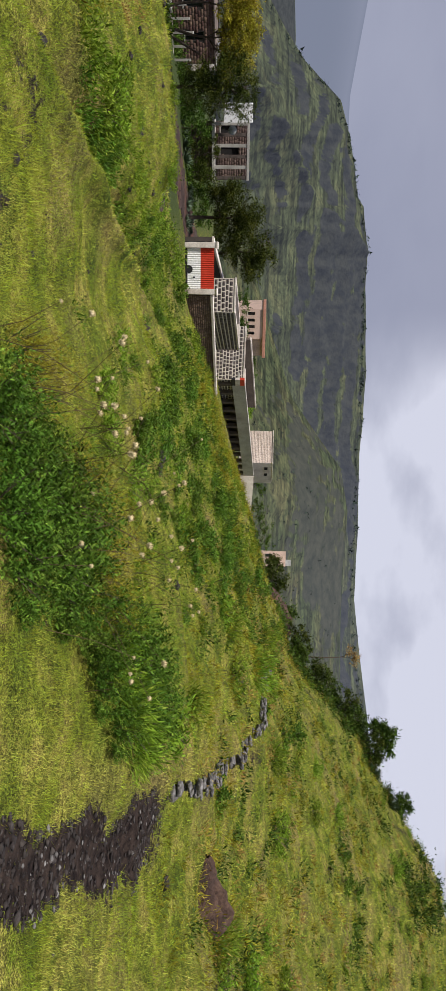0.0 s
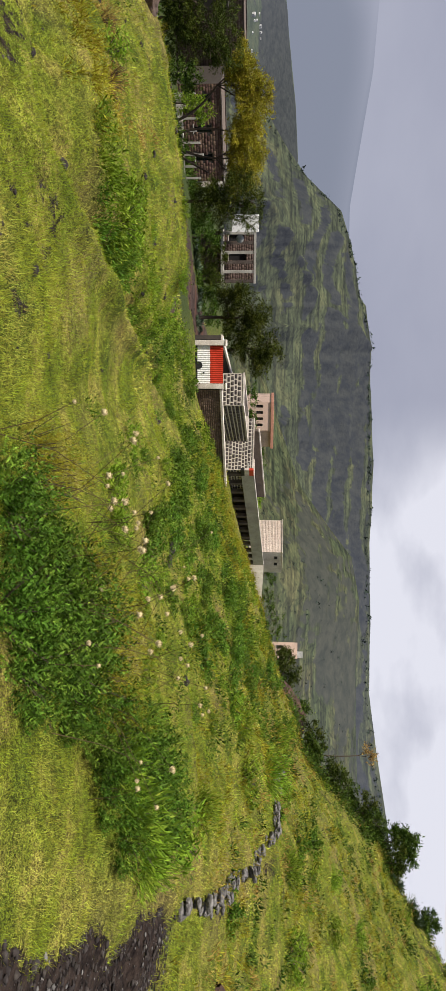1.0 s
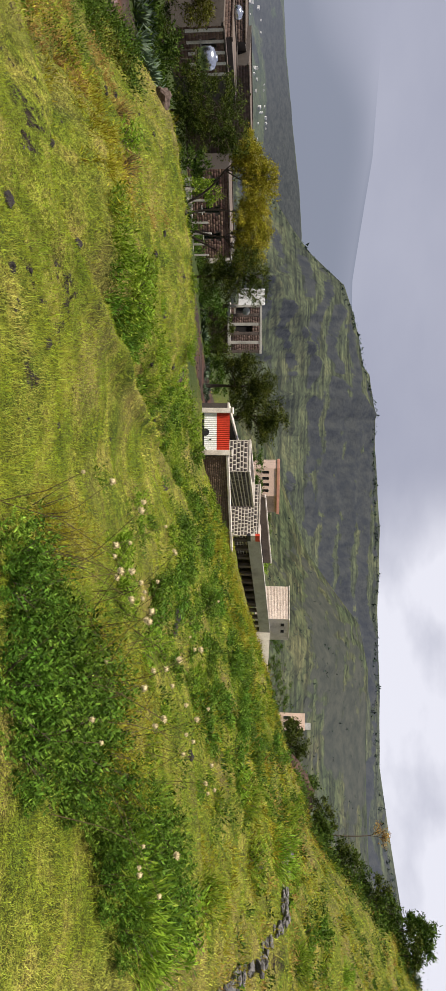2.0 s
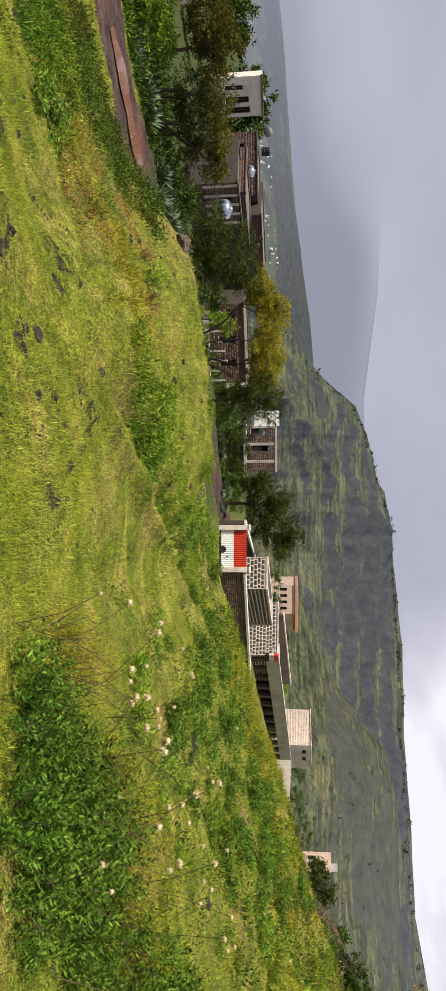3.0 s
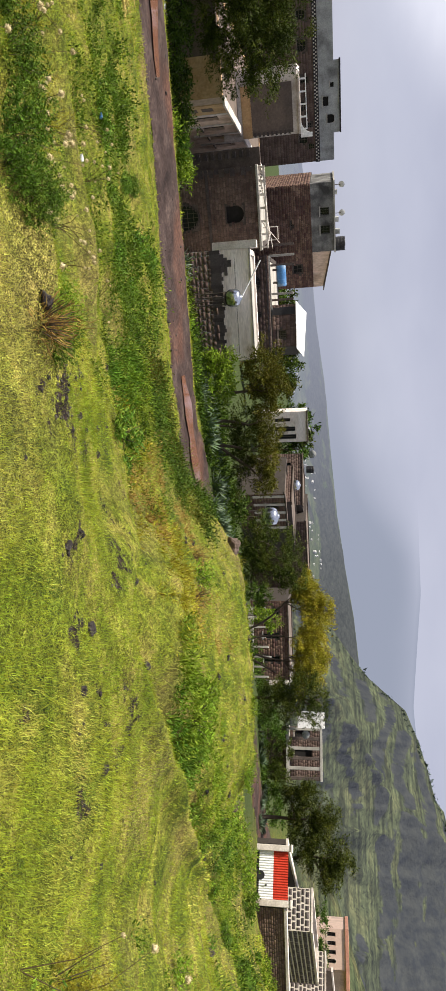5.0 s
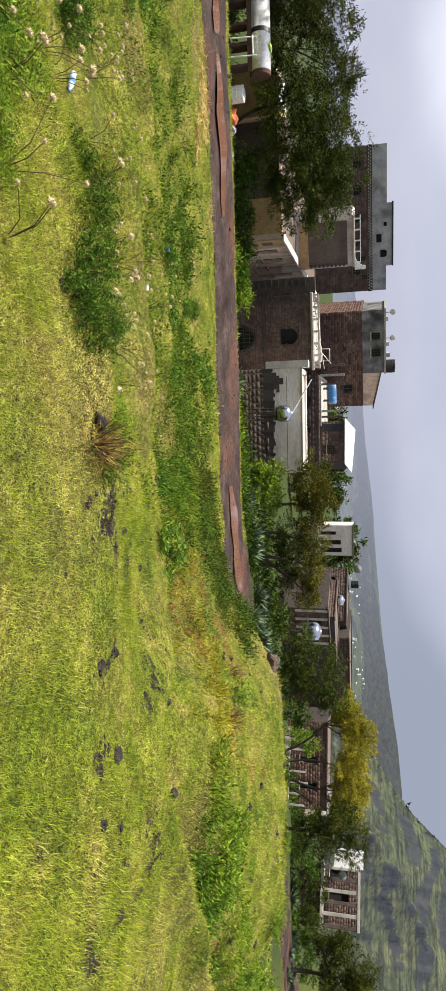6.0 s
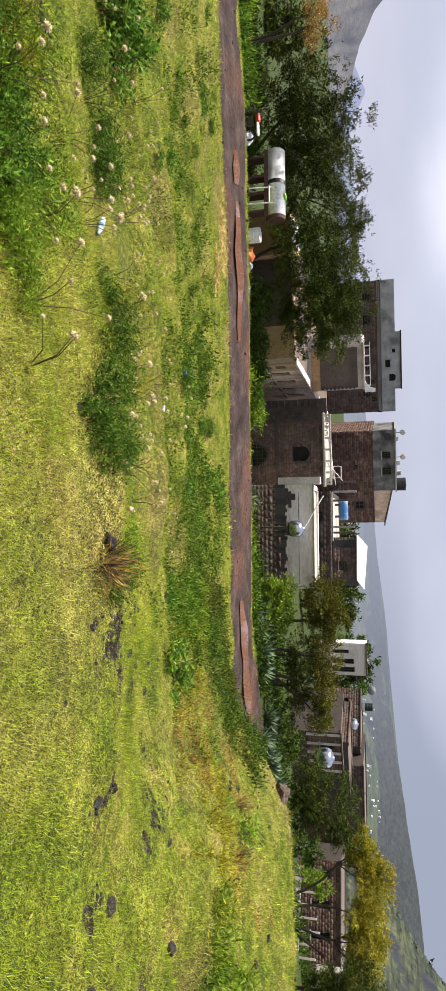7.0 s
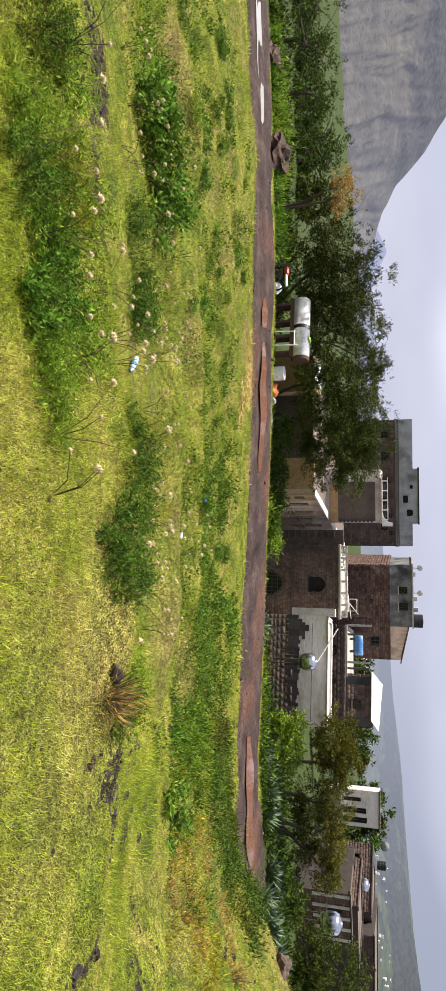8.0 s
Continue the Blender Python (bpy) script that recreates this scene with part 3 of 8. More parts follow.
def mountain_material(name, turf, stone, terrace=7.0, strength=0.45, grain=0.4):
    """Terraced turf and bare rock on a far slope, with distance haze painted over as emission."""
    m = material(name, turf, scale=0.012, fine=0.09, rough=1.0, bump=0.7, bump_dist=6.0, spec=0.0, band=0.17, grain=grain)
    n, l = m.node_tree.nodes, m.node_tree.links
    b = n["Principled BSDF"]
    grass = b.inputs["Base Color"].links[0].from_socket
    tc = n.new("ShaderNodeTexCoord")

    def noise_at(stretch, scale, detail):
        mp, no = n.new("ShaderNodeMapping"), n.new("ShaderNodeTexNoise")
        mp.inputs["Scale"].default_value = stretch
        no.inputs["Scale"].default_value, no.inputs["Detail"].default_value, no.inputs["Roughness"].default_value = scale, detail, 0.6
        l.new(tc.outputs["Object"], mp.inputs["Vector"])
        l.new(mp.outputs["Vector"], no.inputs["Vector"])
        return no.outputs["Fac"]

    def spread(fac, low, high, out_low, out_high):
        mr = n.new("ShaderNodeMapRange")
        mr.inputs["From Min"].default_value, mr.inputs["From Max"].default_value = low, high
        mr.inputs["To Min"].default_value, mr.inputs["To Max"].default_value = out_low, out_high
        l.new(fac, mr.inputs["Value"])
        return mr.outputs["Result"]

    def scaled(colour, fac):
        sv = n.new("ShaderNodeVectorMath")
        sv.operation = "SCALE"
        l.new(colour, sv.inputs[0])
        l.new(fac, sv.inputs["Scale"])
        return sv.outputs["Vector"]

    # field terraces follow the contours
    lines = noise_at((0.06, 0.06, 1.0), 1.0 / terrace, 3)
    grass = scaled(grass, spread(lines, 0.38, 0.62, 1 - strength, 1 + strength))
    # scattered bushes
    grass = scaled(grass, spread(noise_at((1, 1, 1), 0.11, 2), 0.56, 0.66, 1.0, 0.5))
    rp = n.new("ShaderNodeValToRGB")
    rp.color_ramp.elements[0].position, rp.color_ramp.elements[0].color = 0.36, (*stone[0], 1)
    rp.color_ramp.elements[1].position, rp.color_ramp.elements[1].color = 0.64, (*stone[1], 1)
    l.new(noise_at((1, 1, 0.35), 0.05, 5), rp.inputs["Fac"])
    at_, add, mx = n.new("ShaderNodeAttribute"), n.new("ShaderNodeMath"), n.new("ShaderNodeMix")
    at_.attribute_name, add.operation, mx.data_type = "rock", "ADD", "RGBA"
    l.new(at_.outputs["Fac"], add.inputs[0])
    l.new(spread(noise_at((1, 1, 1.6), 0.03, 5), 0.3, 0.7, -0.5, 0.5), add.inputs[1])
    l.new(spread(add.outputs["Value"], 0.3, 0.65, 0.0, 1.0), mx.inputs["Factor"])
    l.new(grass, mx.inputs["A"])
    l.new(rp.outputs["Color"], mx.inputs["B"])
    l.new(mx.outputs["Result"], b.inputs["Base Color"])
    # distance haze painted in: the slope mixes towards blue-grey emission
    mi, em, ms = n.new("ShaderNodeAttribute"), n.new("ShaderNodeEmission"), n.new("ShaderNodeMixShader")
    mi.attribute_name, em.inputs["Color"].default_value = "haze_paint", (0.215, 0.232, 0.295, 1)
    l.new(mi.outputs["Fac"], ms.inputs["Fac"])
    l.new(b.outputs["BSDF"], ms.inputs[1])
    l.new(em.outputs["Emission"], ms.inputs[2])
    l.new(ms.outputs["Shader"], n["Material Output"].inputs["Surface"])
    return m


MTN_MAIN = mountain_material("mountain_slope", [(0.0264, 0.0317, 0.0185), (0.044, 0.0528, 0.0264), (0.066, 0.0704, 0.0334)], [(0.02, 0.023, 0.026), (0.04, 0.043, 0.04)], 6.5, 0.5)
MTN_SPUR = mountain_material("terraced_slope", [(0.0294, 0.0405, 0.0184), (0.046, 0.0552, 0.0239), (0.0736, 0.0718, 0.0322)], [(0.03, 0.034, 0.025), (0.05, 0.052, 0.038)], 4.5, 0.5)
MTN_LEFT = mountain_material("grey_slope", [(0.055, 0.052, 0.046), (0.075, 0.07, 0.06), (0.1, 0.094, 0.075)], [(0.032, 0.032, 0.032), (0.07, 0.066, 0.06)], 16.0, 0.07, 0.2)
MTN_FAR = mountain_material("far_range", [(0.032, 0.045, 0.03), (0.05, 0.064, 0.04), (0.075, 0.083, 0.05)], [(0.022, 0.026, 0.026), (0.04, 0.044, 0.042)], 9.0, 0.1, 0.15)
# almost black base; its haze is painted as an even sky-coloured emission
MTN_HAZE = material("haze_glow_range", [(0.0, 0.0, 0.0), (0.004, 0.004, 0.005)], scale=0.001, fine=0.004, rough=1.0, bump=0.0, spec=0.0, grain=0.05)
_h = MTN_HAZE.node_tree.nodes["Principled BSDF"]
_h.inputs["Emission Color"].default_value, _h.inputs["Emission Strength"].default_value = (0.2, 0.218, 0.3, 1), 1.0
# emission-only shell: painted haze that fades out to transparent
MTN_VEIL = bpy.data.materials.new("haze_glow_veil")
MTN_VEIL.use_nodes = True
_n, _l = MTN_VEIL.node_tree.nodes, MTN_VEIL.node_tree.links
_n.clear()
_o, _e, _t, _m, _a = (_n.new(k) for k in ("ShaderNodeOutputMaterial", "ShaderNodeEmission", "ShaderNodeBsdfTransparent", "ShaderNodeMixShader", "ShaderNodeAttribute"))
_e.inputs["Color"].default_value, _a.attribute_name = (0.188, 0.21, 0.265, 1), "haze_paint"
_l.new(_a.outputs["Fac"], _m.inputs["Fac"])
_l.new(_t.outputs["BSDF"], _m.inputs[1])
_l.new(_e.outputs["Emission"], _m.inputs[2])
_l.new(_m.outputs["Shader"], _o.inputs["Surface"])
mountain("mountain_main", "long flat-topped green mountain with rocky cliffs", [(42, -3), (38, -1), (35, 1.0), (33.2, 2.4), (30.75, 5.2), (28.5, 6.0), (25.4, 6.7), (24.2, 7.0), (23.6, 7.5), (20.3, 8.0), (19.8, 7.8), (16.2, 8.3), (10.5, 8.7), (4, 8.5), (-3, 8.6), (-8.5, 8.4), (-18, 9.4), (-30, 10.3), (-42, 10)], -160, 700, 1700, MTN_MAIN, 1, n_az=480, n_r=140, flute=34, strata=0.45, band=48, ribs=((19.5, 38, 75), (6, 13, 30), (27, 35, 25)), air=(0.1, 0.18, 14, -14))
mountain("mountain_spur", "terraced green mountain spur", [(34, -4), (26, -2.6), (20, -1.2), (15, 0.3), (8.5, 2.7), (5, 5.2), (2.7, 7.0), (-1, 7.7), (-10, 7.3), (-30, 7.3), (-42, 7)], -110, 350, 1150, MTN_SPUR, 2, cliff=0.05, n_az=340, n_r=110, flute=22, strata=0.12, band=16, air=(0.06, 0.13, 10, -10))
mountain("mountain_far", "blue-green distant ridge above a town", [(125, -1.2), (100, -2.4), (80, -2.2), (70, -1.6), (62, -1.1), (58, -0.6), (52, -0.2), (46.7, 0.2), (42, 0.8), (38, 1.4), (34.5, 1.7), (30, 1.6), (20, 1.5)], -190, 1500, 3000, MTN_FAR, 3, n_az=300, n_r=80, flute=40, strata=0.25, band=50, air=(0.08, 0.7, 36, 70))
mountain("mountain_left", "grey rocky mountain with haze painted over it", [(97, -3.2), (99.5, -2.1), (101.1, -1.6), (103, -0.5), (105, 1.6), (107.3, 3.2), (112, 5.0), (118, 6.3), (135, 7)], -150, 900, 2300, MTN_LEFT, 5, n_az=240, n_r=120, flute=70, strata=0.25, band=60, air=(0.32, 0.22, 98, 112))
mountain("mountain_peak", "small pointed hill with haze painted as flat glow", [(92, -3.4), (95, -2.8), (97.3, -1.7), (98.4, -1.1), (99.3, -1.5), (101, -2.2), (104, -3)], -190, 2000, 2900, MTN_HAZE, 6, n_az=60, n_r=20)
mountain("mountain_haze", "pale range with haze painted as flat glow", [(90, 2), (82, 4.5), (72, 5.5), (64, 6.0), (57, 6.3), (52, 6.6), (46.4, 6.9), (40, 6.9), (31, 5.9), (24, 6.2), (10, 6)], -240, 3500, 4300, MTN_VEIL, 7, n_az=160, n_r=60, veil=(40, 86))


def ridge_wood(name, label, source, rows, count, size, seed, mat):
    """Small dark tree clumps along a mountain's upper slope and crest."""
    rs = np.random.RandomState(seed)
    grid = MTN[source]
    vs, fs, total = [], [], 0
    for _ in range(count):
        j = rs.randint(grid.shape[1])
        i = int(grid.shape[0] * rs.uniform(*rows) / 1.15)
        p = grid[min(i, grid.shape[0] - 1), j]
        s = size * (0.5 + rs.rand())
        d = rs.normal(size=(9, 3)) * [0.6, 0.6, 0.45] * s + [0, 0, 0.5 * s]
        tri = np.stack([d, d + rs.normal(size=(9, 3)) * s * 0.6, d + rs.normal(size=(9, 3)) * s * 0.6], 1).reshape(-1, 3) + p
        vs.append(tri)
        fs.append(np.arange(27).reshape(9, 3) + total)
        total += 27
    tagged(new(name, mesh_from(name, np.vstack(vs), np.vstack(fs), mat)), label, "woodland", kind="stuff")


FAR_LEAF = material("far_leaf", [(0.035, 0.05, 0.045), (0.06, 0.08, 0.06)], scale=0.02, fine=0.2, rough=1.0, bump=0, spec=0.0)
ridge_wood("far_woods", "dark trees scattered along the mountain crest", "mountain_main", (0.99, 1.0), 420, 3.6, 5, FAR_LEAF)
ridge_wood("far_woods", "dark bushes scattered on the terraced slope", "mountain_spur", (0.02, 0.98), 1500, 1.5, 7, FAR_LEAF)

# ---- plants ----
rng = np.random.RandomState(11)


def leaf_quads(base, ahead, length, width, rs):
    """Pointed leaves: a rhombus each, from base along ahead."""
    n = len(base)
    ahead = ahead / (np.linalg.norm(ahead, axis=1)[:, None] + 1e-9)
    side = np.cross(ahead, rs.normal(size=(n, 3)))
    side = side / (np.linalg.norm(side, axis=1)[:, None] + 1e-9)
    length, width = np.broadcast_to(length, n)[:, None], np.broadcast_to(width, n)[:, None]
    mid = base + ahead * length * 0.45
    verts = np.stack([base, mid + side * width * 0.5, base + ahead * length, mid - side * width * 0.5], 1).reshape(-1, 3)
    return verts, np.arange(n * 4).reshape(n, 4)


def dome_leaves(n, rx, ry, h, length, width, rs, upright=0.6):
    """Leaves of a low leafy clump, thick at its skin, ragged in outline."""
    d = rs.normal(size=(n, 3))
    d[:, 2] = np.abs(d[:, 2])
    d /= np.linalg.norm(d, axis=1)[:, None]
    lump = 0.55 + 0.75 * (np.sin(d[:, 0] * 5 + rs.rand() * 6) * np.cos(d[:, 1] * 6 + rs.rand() * 6) * 0.5 + 0.5) * (0.7 + 0.6 * rs.rand(n))
    k = (rs.rand(n) ** 0.45) * lump
    p = d * k[:, None] * [rx, ry, h]
    ahead = d * [1, 1, 0.8] + rs.normal(size=(n, 3)) * 0.6 + [0, 0, upright]
    return leaf_quads(p, ahead, length * (0.6 + 0.8 * rs.rand(n)), width * (0.6 + 0.8 * rs.rand(n)), rs)


def curved_limb(bm, p, q, r0, r1, sag, rs, steps=4, sides=6):
    """One unbroken tapering limb from p to q."""
    p, q = Vector(p), Vector(q)
    bend = Vector((float(rs.normal()) * 0.12, float(rs.normal()) * 0.12, sag)) * (q - p).length
    axis = (q - p).normalized()
    side = axis.orthogonal().normalized()
    other = axis.cross(side)
    rings = []
    for i in range(steps + 1):
        t = i / steps
        c = p.lerp(q, t) + bend * (4 * t * (1 - t)) * 0.5
        r = r0 + (r1 - r0) * t
        rings.append([bm.verts.new(c + (side * math.cos(a) + other * math.sin(a)) * r) for a in [2 * math.pi * k / sides for k in range(sides)]])
    for a, b in zip(rings, rings[1:]):
        for k in range(sides):
            bm.faces.new((a[k], a[(k + 1) % sides], b[(k + 1) % sides], b[k]))
    bm.faces.new(rings[0][::-1])
    bm.faces.new(rings[-1])


def tree(name, label, base, stems, blobs, leaf_mat, n, leaf=(0.28, 0.06), seed=0, droop=0.15, trunk=0.2, category="tree", group="", inner=0.3, spray=0.22):
    """A tree: stems are (offset at the base, fork point); blobs of foliage are (centre, radii), all from the base."""
    rs = np.random.RandomState(seed)
    ob = thing(name, base, label, category, group)
    forks = []
    for foot, fork in stems:
        bm = bmesh.new()
        curved_limb(bm, foot, fork, trunk, trunk * 0.6, 0.05, rs, 6, 8)
        part("trunk", bm, BARK, ob, "dark bark trunk")
        forks.append(Vector(fork))
    twigs_bm = bmesh.new()
    for c, rad in blobs:
        c, rad = Vector(c), Vector(rad)
        f = min(forks, key=lambda v: (v - c).length)
        bm = bmesh.new()
        curved_limb(bm, f, c, trunk * 0.5, trunk * 0.16, 0.08, rs, 4, 6)
        part("limb", bm, BARK, ob)
        for _ in range(6):
            e = c + Vector([float(v) * r * 0.8 for v, r in zip(rs.uniform(-1, 1, 3), rad)])
            curved_limb(twigs_bm, f.lerp(c, 0.3 + 0.6 * rs.rand()), e, trunk * 0.2, trunk * 0.05, 0.1, rs, 3, 5)
    part("twig", twigs_bm, BARK, ob)["kind"] = "stuff"
    vol = np.array([rad[0] * rad[1] + rad[1] * rad[2] + rad[0] * rad[2] for _, rad in blobs])
    vs, fs, count = [], [], 0
    for (c, rad), share in zip(blobs, vol / vol.sum()):
        twigs = max(10, int(n * share / 10))
        d = rs.normal(size=(twigs, 3))
        d /= np.linalg.norm(d, axis=1)[:, None]
        k = inner + (1 - inner) * rs.rand(twigs) ** 0.5
        ph = rs.rand(3) * 6
        lump = 0.7 + 0.5 * (np.sin(d[:, 0] * 4.1 + ph[0]) + np.sin(d[:, 1] * 4.7 + ph[1]) + np.sin(d[:, 2] * 5.3 + ph[2])) / 3 + 0.18 * rs.rand(twigs)
        keep = rs.rand(twigs) < 0.55 + 0.45 * (np.sin(d[:, 0] * 7 + ph[1]) * np.sin(d[:, 2] * 8 + ph[0]) > -0.25)
        tip = np.array(c) + d * (k * lump)[:, None] * np.array(rad)
        tip, d = tip[keep], d[keep]
        # sprays: most shoots crowd round a few centres, with air between
        heart = rs.randint(max(5, len(tip) // 14), size=len(tip))
        loose = rs.rand(len(tip)) < 0.15
        tight = tip[heart] + rs.normal(size=tip.shape) * [spray, spray, spray * 0.5]
        tip, d = np.where(loose[:, None], tip, tight), np.where(loose[:, None], d, d[heart])
        grow = d * [1, 1, 0.6] + rs.normal(size=d.shape) * 0.5 + [0, 0, 0.25 - droop]
        grow /= np.linalg.norm(grow, axis=1)[:, None]
        m = 10
        span = leaf[0] * 2.0
        along = rs.rand(len(tip), m, 1)
        p = tip[:, None] + grow[:, None] * (along - 0.4) * span + rs.normal(size=(len(tip), m, 3)) * leaf[0] * 0.35
        a = grow[:, None] + rs.normal(size=(len(tip), m, 3)) * 0.7
        v, f = leaf_quads(p.reshape(-1, 3), a.reshape(-1, 3), leaf[0] * (0.5 + rs.rand(len(tip) * m)), leaf[1] * (0.6 + 0.8 * rs.rand(len(tip) * m)), rs)
        vs.append(v)
        fs.append(f + count)
        count += len(v)
    part("crown", mesh_from("crown", np.vstack(vs), np.vstack(fs), leaf_mat), None, ob)
    return ob


def on_ground(az, r, sink=0.0):
    p = at(az, r)
    return Vector((p.x, p.y, height(p.x, p.y) - sink))


# -- turf: single blades, thick near the path of the eye and thinning with distance
def build_grass(n):
    az = rng.uniform(-43, 124, n)
    r = 2.5 * np.exp(rng.rand(n) ** 1.3 * math.log(27))
    x, y = -np.sin(np.radians(az)) * r, np.cos(np.radians(az)) * r
    d, _ = road_near(x, y)
    patch = fbm(x / 1.7, y / 1.7, 3, 2)
    keep = (rng.rand(n) > soil(x, y) * 1.05) & (d > 1.7 + 0.8 * rng.rand(n)) & (r < 75) & ((r < 36) | (az < 15))
    x, y, r, patch = x[keep], y[keep], r[keep], patch[keep]
    n = len(x)
    z = height(x, y) - 0.012
    h = (0.016 + 0.034 * rng.rand(n) ** 1.5) * (1 + r / 17) * (1 + 1.8 * np.clip(patch, -0.3, 0.5))
    w = np.maximum(0.0042, r * 0.0008) * (0.7 + 0.6 * rng.rand(n))
    a = rng.rand(n) * 2 * np.pi
    lean = 0.2 + 0.8 * rng.rand(n)
    b = a + rng.normal(size=n) * 1.2
    base = np.stack([x, y, z], -1)
    side = np.stack([np.cos(a), np.sin(a), 0 * a], -1) * w[:, None] * 0.5
    tip = base + np.stack([np.cos(b) * lean * h, np.sin(b) * lean * h, h], -1)
    verts = np.stack([base - side, base + side, tip], 1).reshape(-1, 3)
    me = mesh_from("grass", verts, np.arange(n * 3).reshape(n, 3), GRASS_BLADE)
    return tagged(new("grass", me), "short bright green grass with pale dry blades", "grass", kind="stuff")


build_grass(880000)


# -- loose undergrowth: low weeds joined into one carpet each
def undergrowth(name, label, count, zone, size, leaf, mat, seed, leaves=70, lift_by=0.0, mask=4.0):
    rs = np.random.RandomState(seed)
    m = count * 6
    az, r = rs.uniform(zone[0], zone[1], m), np.sqrt(rs.uniform(zone[2] ** 2, zone[3] ** 2, m))
    x, y = -np.sin(np.radians(az)) * r, np.cos(np.radians(az)) * r
    d, _ = road_near(x, y)
    az_ok = (az < 68.9) | (az > 74.3) | (r < 30)
    parked = (az > 84) & (az < 99.5) & (r > 32) & (r < 39)
    terrace = (az > 13) & (az < 60) & (r < np.interp(az, LIP_AZ, LIP_R) + 0.6) & (fbm(x / 0.7, y / 0.7 + seed, 2, 1) < 0.24)
    ok = az_ok & ~parked & ~terrace & (d > 3.0) & (soil(x, y) < 0.5) & (fbm(x / mask + seed, y / mask, 3, seed % 4) > rs.uniform(-0.09, 0.05, m))
    x, y = x[ok][:count], y[ok][:count]
    z = height(x, y) - 0.03 + lift_by
    vs, fs, total = [], [], 0
    for px, py, pz in zip(x, y, z):
        s = size * (0.5 + rs.rand() ** 2 * 1.3)
        fine = min(max(math.hypot(px, py) / 22, 0.55), 1.0)
        v, f = dome_leaves(int(leaves / fine**0.5), s, s * (0.7 + 0.6 * rs.rand()), s * (0.5 + 0.5 * rs.rand()), leaf[0] * fine, leaf[1] * fine, rs)
        vs.append(v + [px, py, pz])
        fs.append(f + total)
        total += len(v)
    me = mesh_from(name, np.vstack(vs), np.vstack(fs), mat)
    return tagged(new(name, me), label, "weeds", kind="stuff")


def ditch_weeds(name, label, count, span_az, off, size, leaf, mat, seed, leaves=70):
    """Rank growth in the dip behind the terrace's lip, thick in places and absent in others."""
    rs = np.random.RandomState(seed)
    m = count * 5
    az = rs.uniform(*span_az, m)
    r = np.interp(az, LIP_AZ, LIP_R) + rs.uniform(*off, m) * (0.5 + np.interp(az, LIP_AZ, LIP_R) / 14)
    x, y = -np.sin(np.radians(az)) * r, np.cos(np.radians(az)) * r
    ok = fbm(x / 2.4 + seed, y / 2.4, 3, seed % 4) > rs.uniform(-0.06, 0.06, m)
    x, y = x[ok][:count], y[ok][:count]
    z = height(x, y) - 0.03
    vs, fs, total = [], [], 0
    for px, py, pz in zip(x, y, z):
        s = size * (0.5 + rs.rand() ** 2 * 1.2)
        v, f = dome_leaves(leaves, s, s * (0.7 + 0.6 * rs.rand()), s * (0.6 + 0.5 * rs.rand()), leaf[0], leaf[1], rs)
        vs.append(v + [px, py, pz])
        fs.append(f + total)
        total += len(v)
    return tagged(new(name, mesh_from(name, np.vstack(vs), np.vstack(fs), mat)), label, "weeds", kind="stuff")


ditch_weeds("weeds", "rank bright green weeds in the dip behind the terrace", 190, (14, 62), (1.0, 4.2), 0.3, (0.085, 0.02), LEAF_BRIGHT, 31, 80)
ditch_weeds("weeds", "dark green weeds in the dip behind the terrace", 190, (14, 62), (0.9, 3.0), 0.32, (0.085, 0.026), LEAF_MID, 32, 80)
ditch_weeds("weeds", "ochre-tinged weeds on the bank behind the terrace", 90, (36, 60), (1.6, 6.0), 0.24, (0.09, 0.015), LEAF_YELLOW, 33, 70)
ditch_weeds("weeds", "rusty dry weeds on the bank behind the terrace", 36, (38, 52), (2.2, 5.5), 0.2, (0.1, 0.012), LEAF_DRY, 38, 60)
undergrowth("weeds", "yellow-tipped shrubby weeds along the bank's lip", 120, (46, 60, 16.5, 22), 0.42, (0.09, 0.028), LEAF_SAGE, 34, 90, mask=2.0)
undergrowth("weeds", "dark shrubby weeds along the bank's lip", 130, (45, 59, 16, 21), 0.36, (0.1, 0.035), LEAF_DARK, 35, 90, mask=2.0)
undergrowth("weeds", "deep green weeds on the bank above the road", 150, (47, 64, 10.5, 19), 0.34, (0.085, 0.028), LEAF_DARK, 39, 80, mask=2.2)
undergrowth("weeds", "low dark green weeds on the slope", 330, (58, 120, 7.5, 25), 0.32, (0.08, 0.03), LEAF_MID, 1, 70, mask=2.2)
undergrowth("weeds", "lush broad-leaved weeds in a wide patch", 170, (63, 84, 11.5, 22), 0.44, (0.1, 0.045), LEAF_MID, 21, 100, mask=3.0)
undergrowth("weeds", "lush broad-leaved weeds along the slope", 80, (84, 118, 9.5, 19), 0.4, (0.1, 0.036), LEAF_MID, 22, 100, mask=2.5)
undergrowth("weeds", "orange-tinged dry weeds on the bank", 60, (36, 54, 11, 18), 0.26, (0.1, 0.02), LEAF_DRY, 23, 60)
undergrowth("weeds", "yellow-green weeds along the grassy bank", 260, (47, 66, 9.8, 24), 0.42, (0.075, 0.02), LEAF_MID, 2, 100)
undergrowth("weeds", "bright green weeds across the meadow", 320, (-12, 28, 6, 34), 0.3, (0.075, 0.018), LEAF_BRIGHT, 3, 80, mask=1.3)
undergrowth("weeds", "dark tufted weeds dotting the meadow", 260, (-13, 22, 9, 40), 0.42, (0.1, 0.032), LEAF_DARK, 24, 80, mask=1.3)
undergrowth("weeds", "lush green bank of weeds beyond the road", 200, (95, 124, 34.5, 41), 0.75, (0.2, 0.07), LEAF_MID, 25, 90)
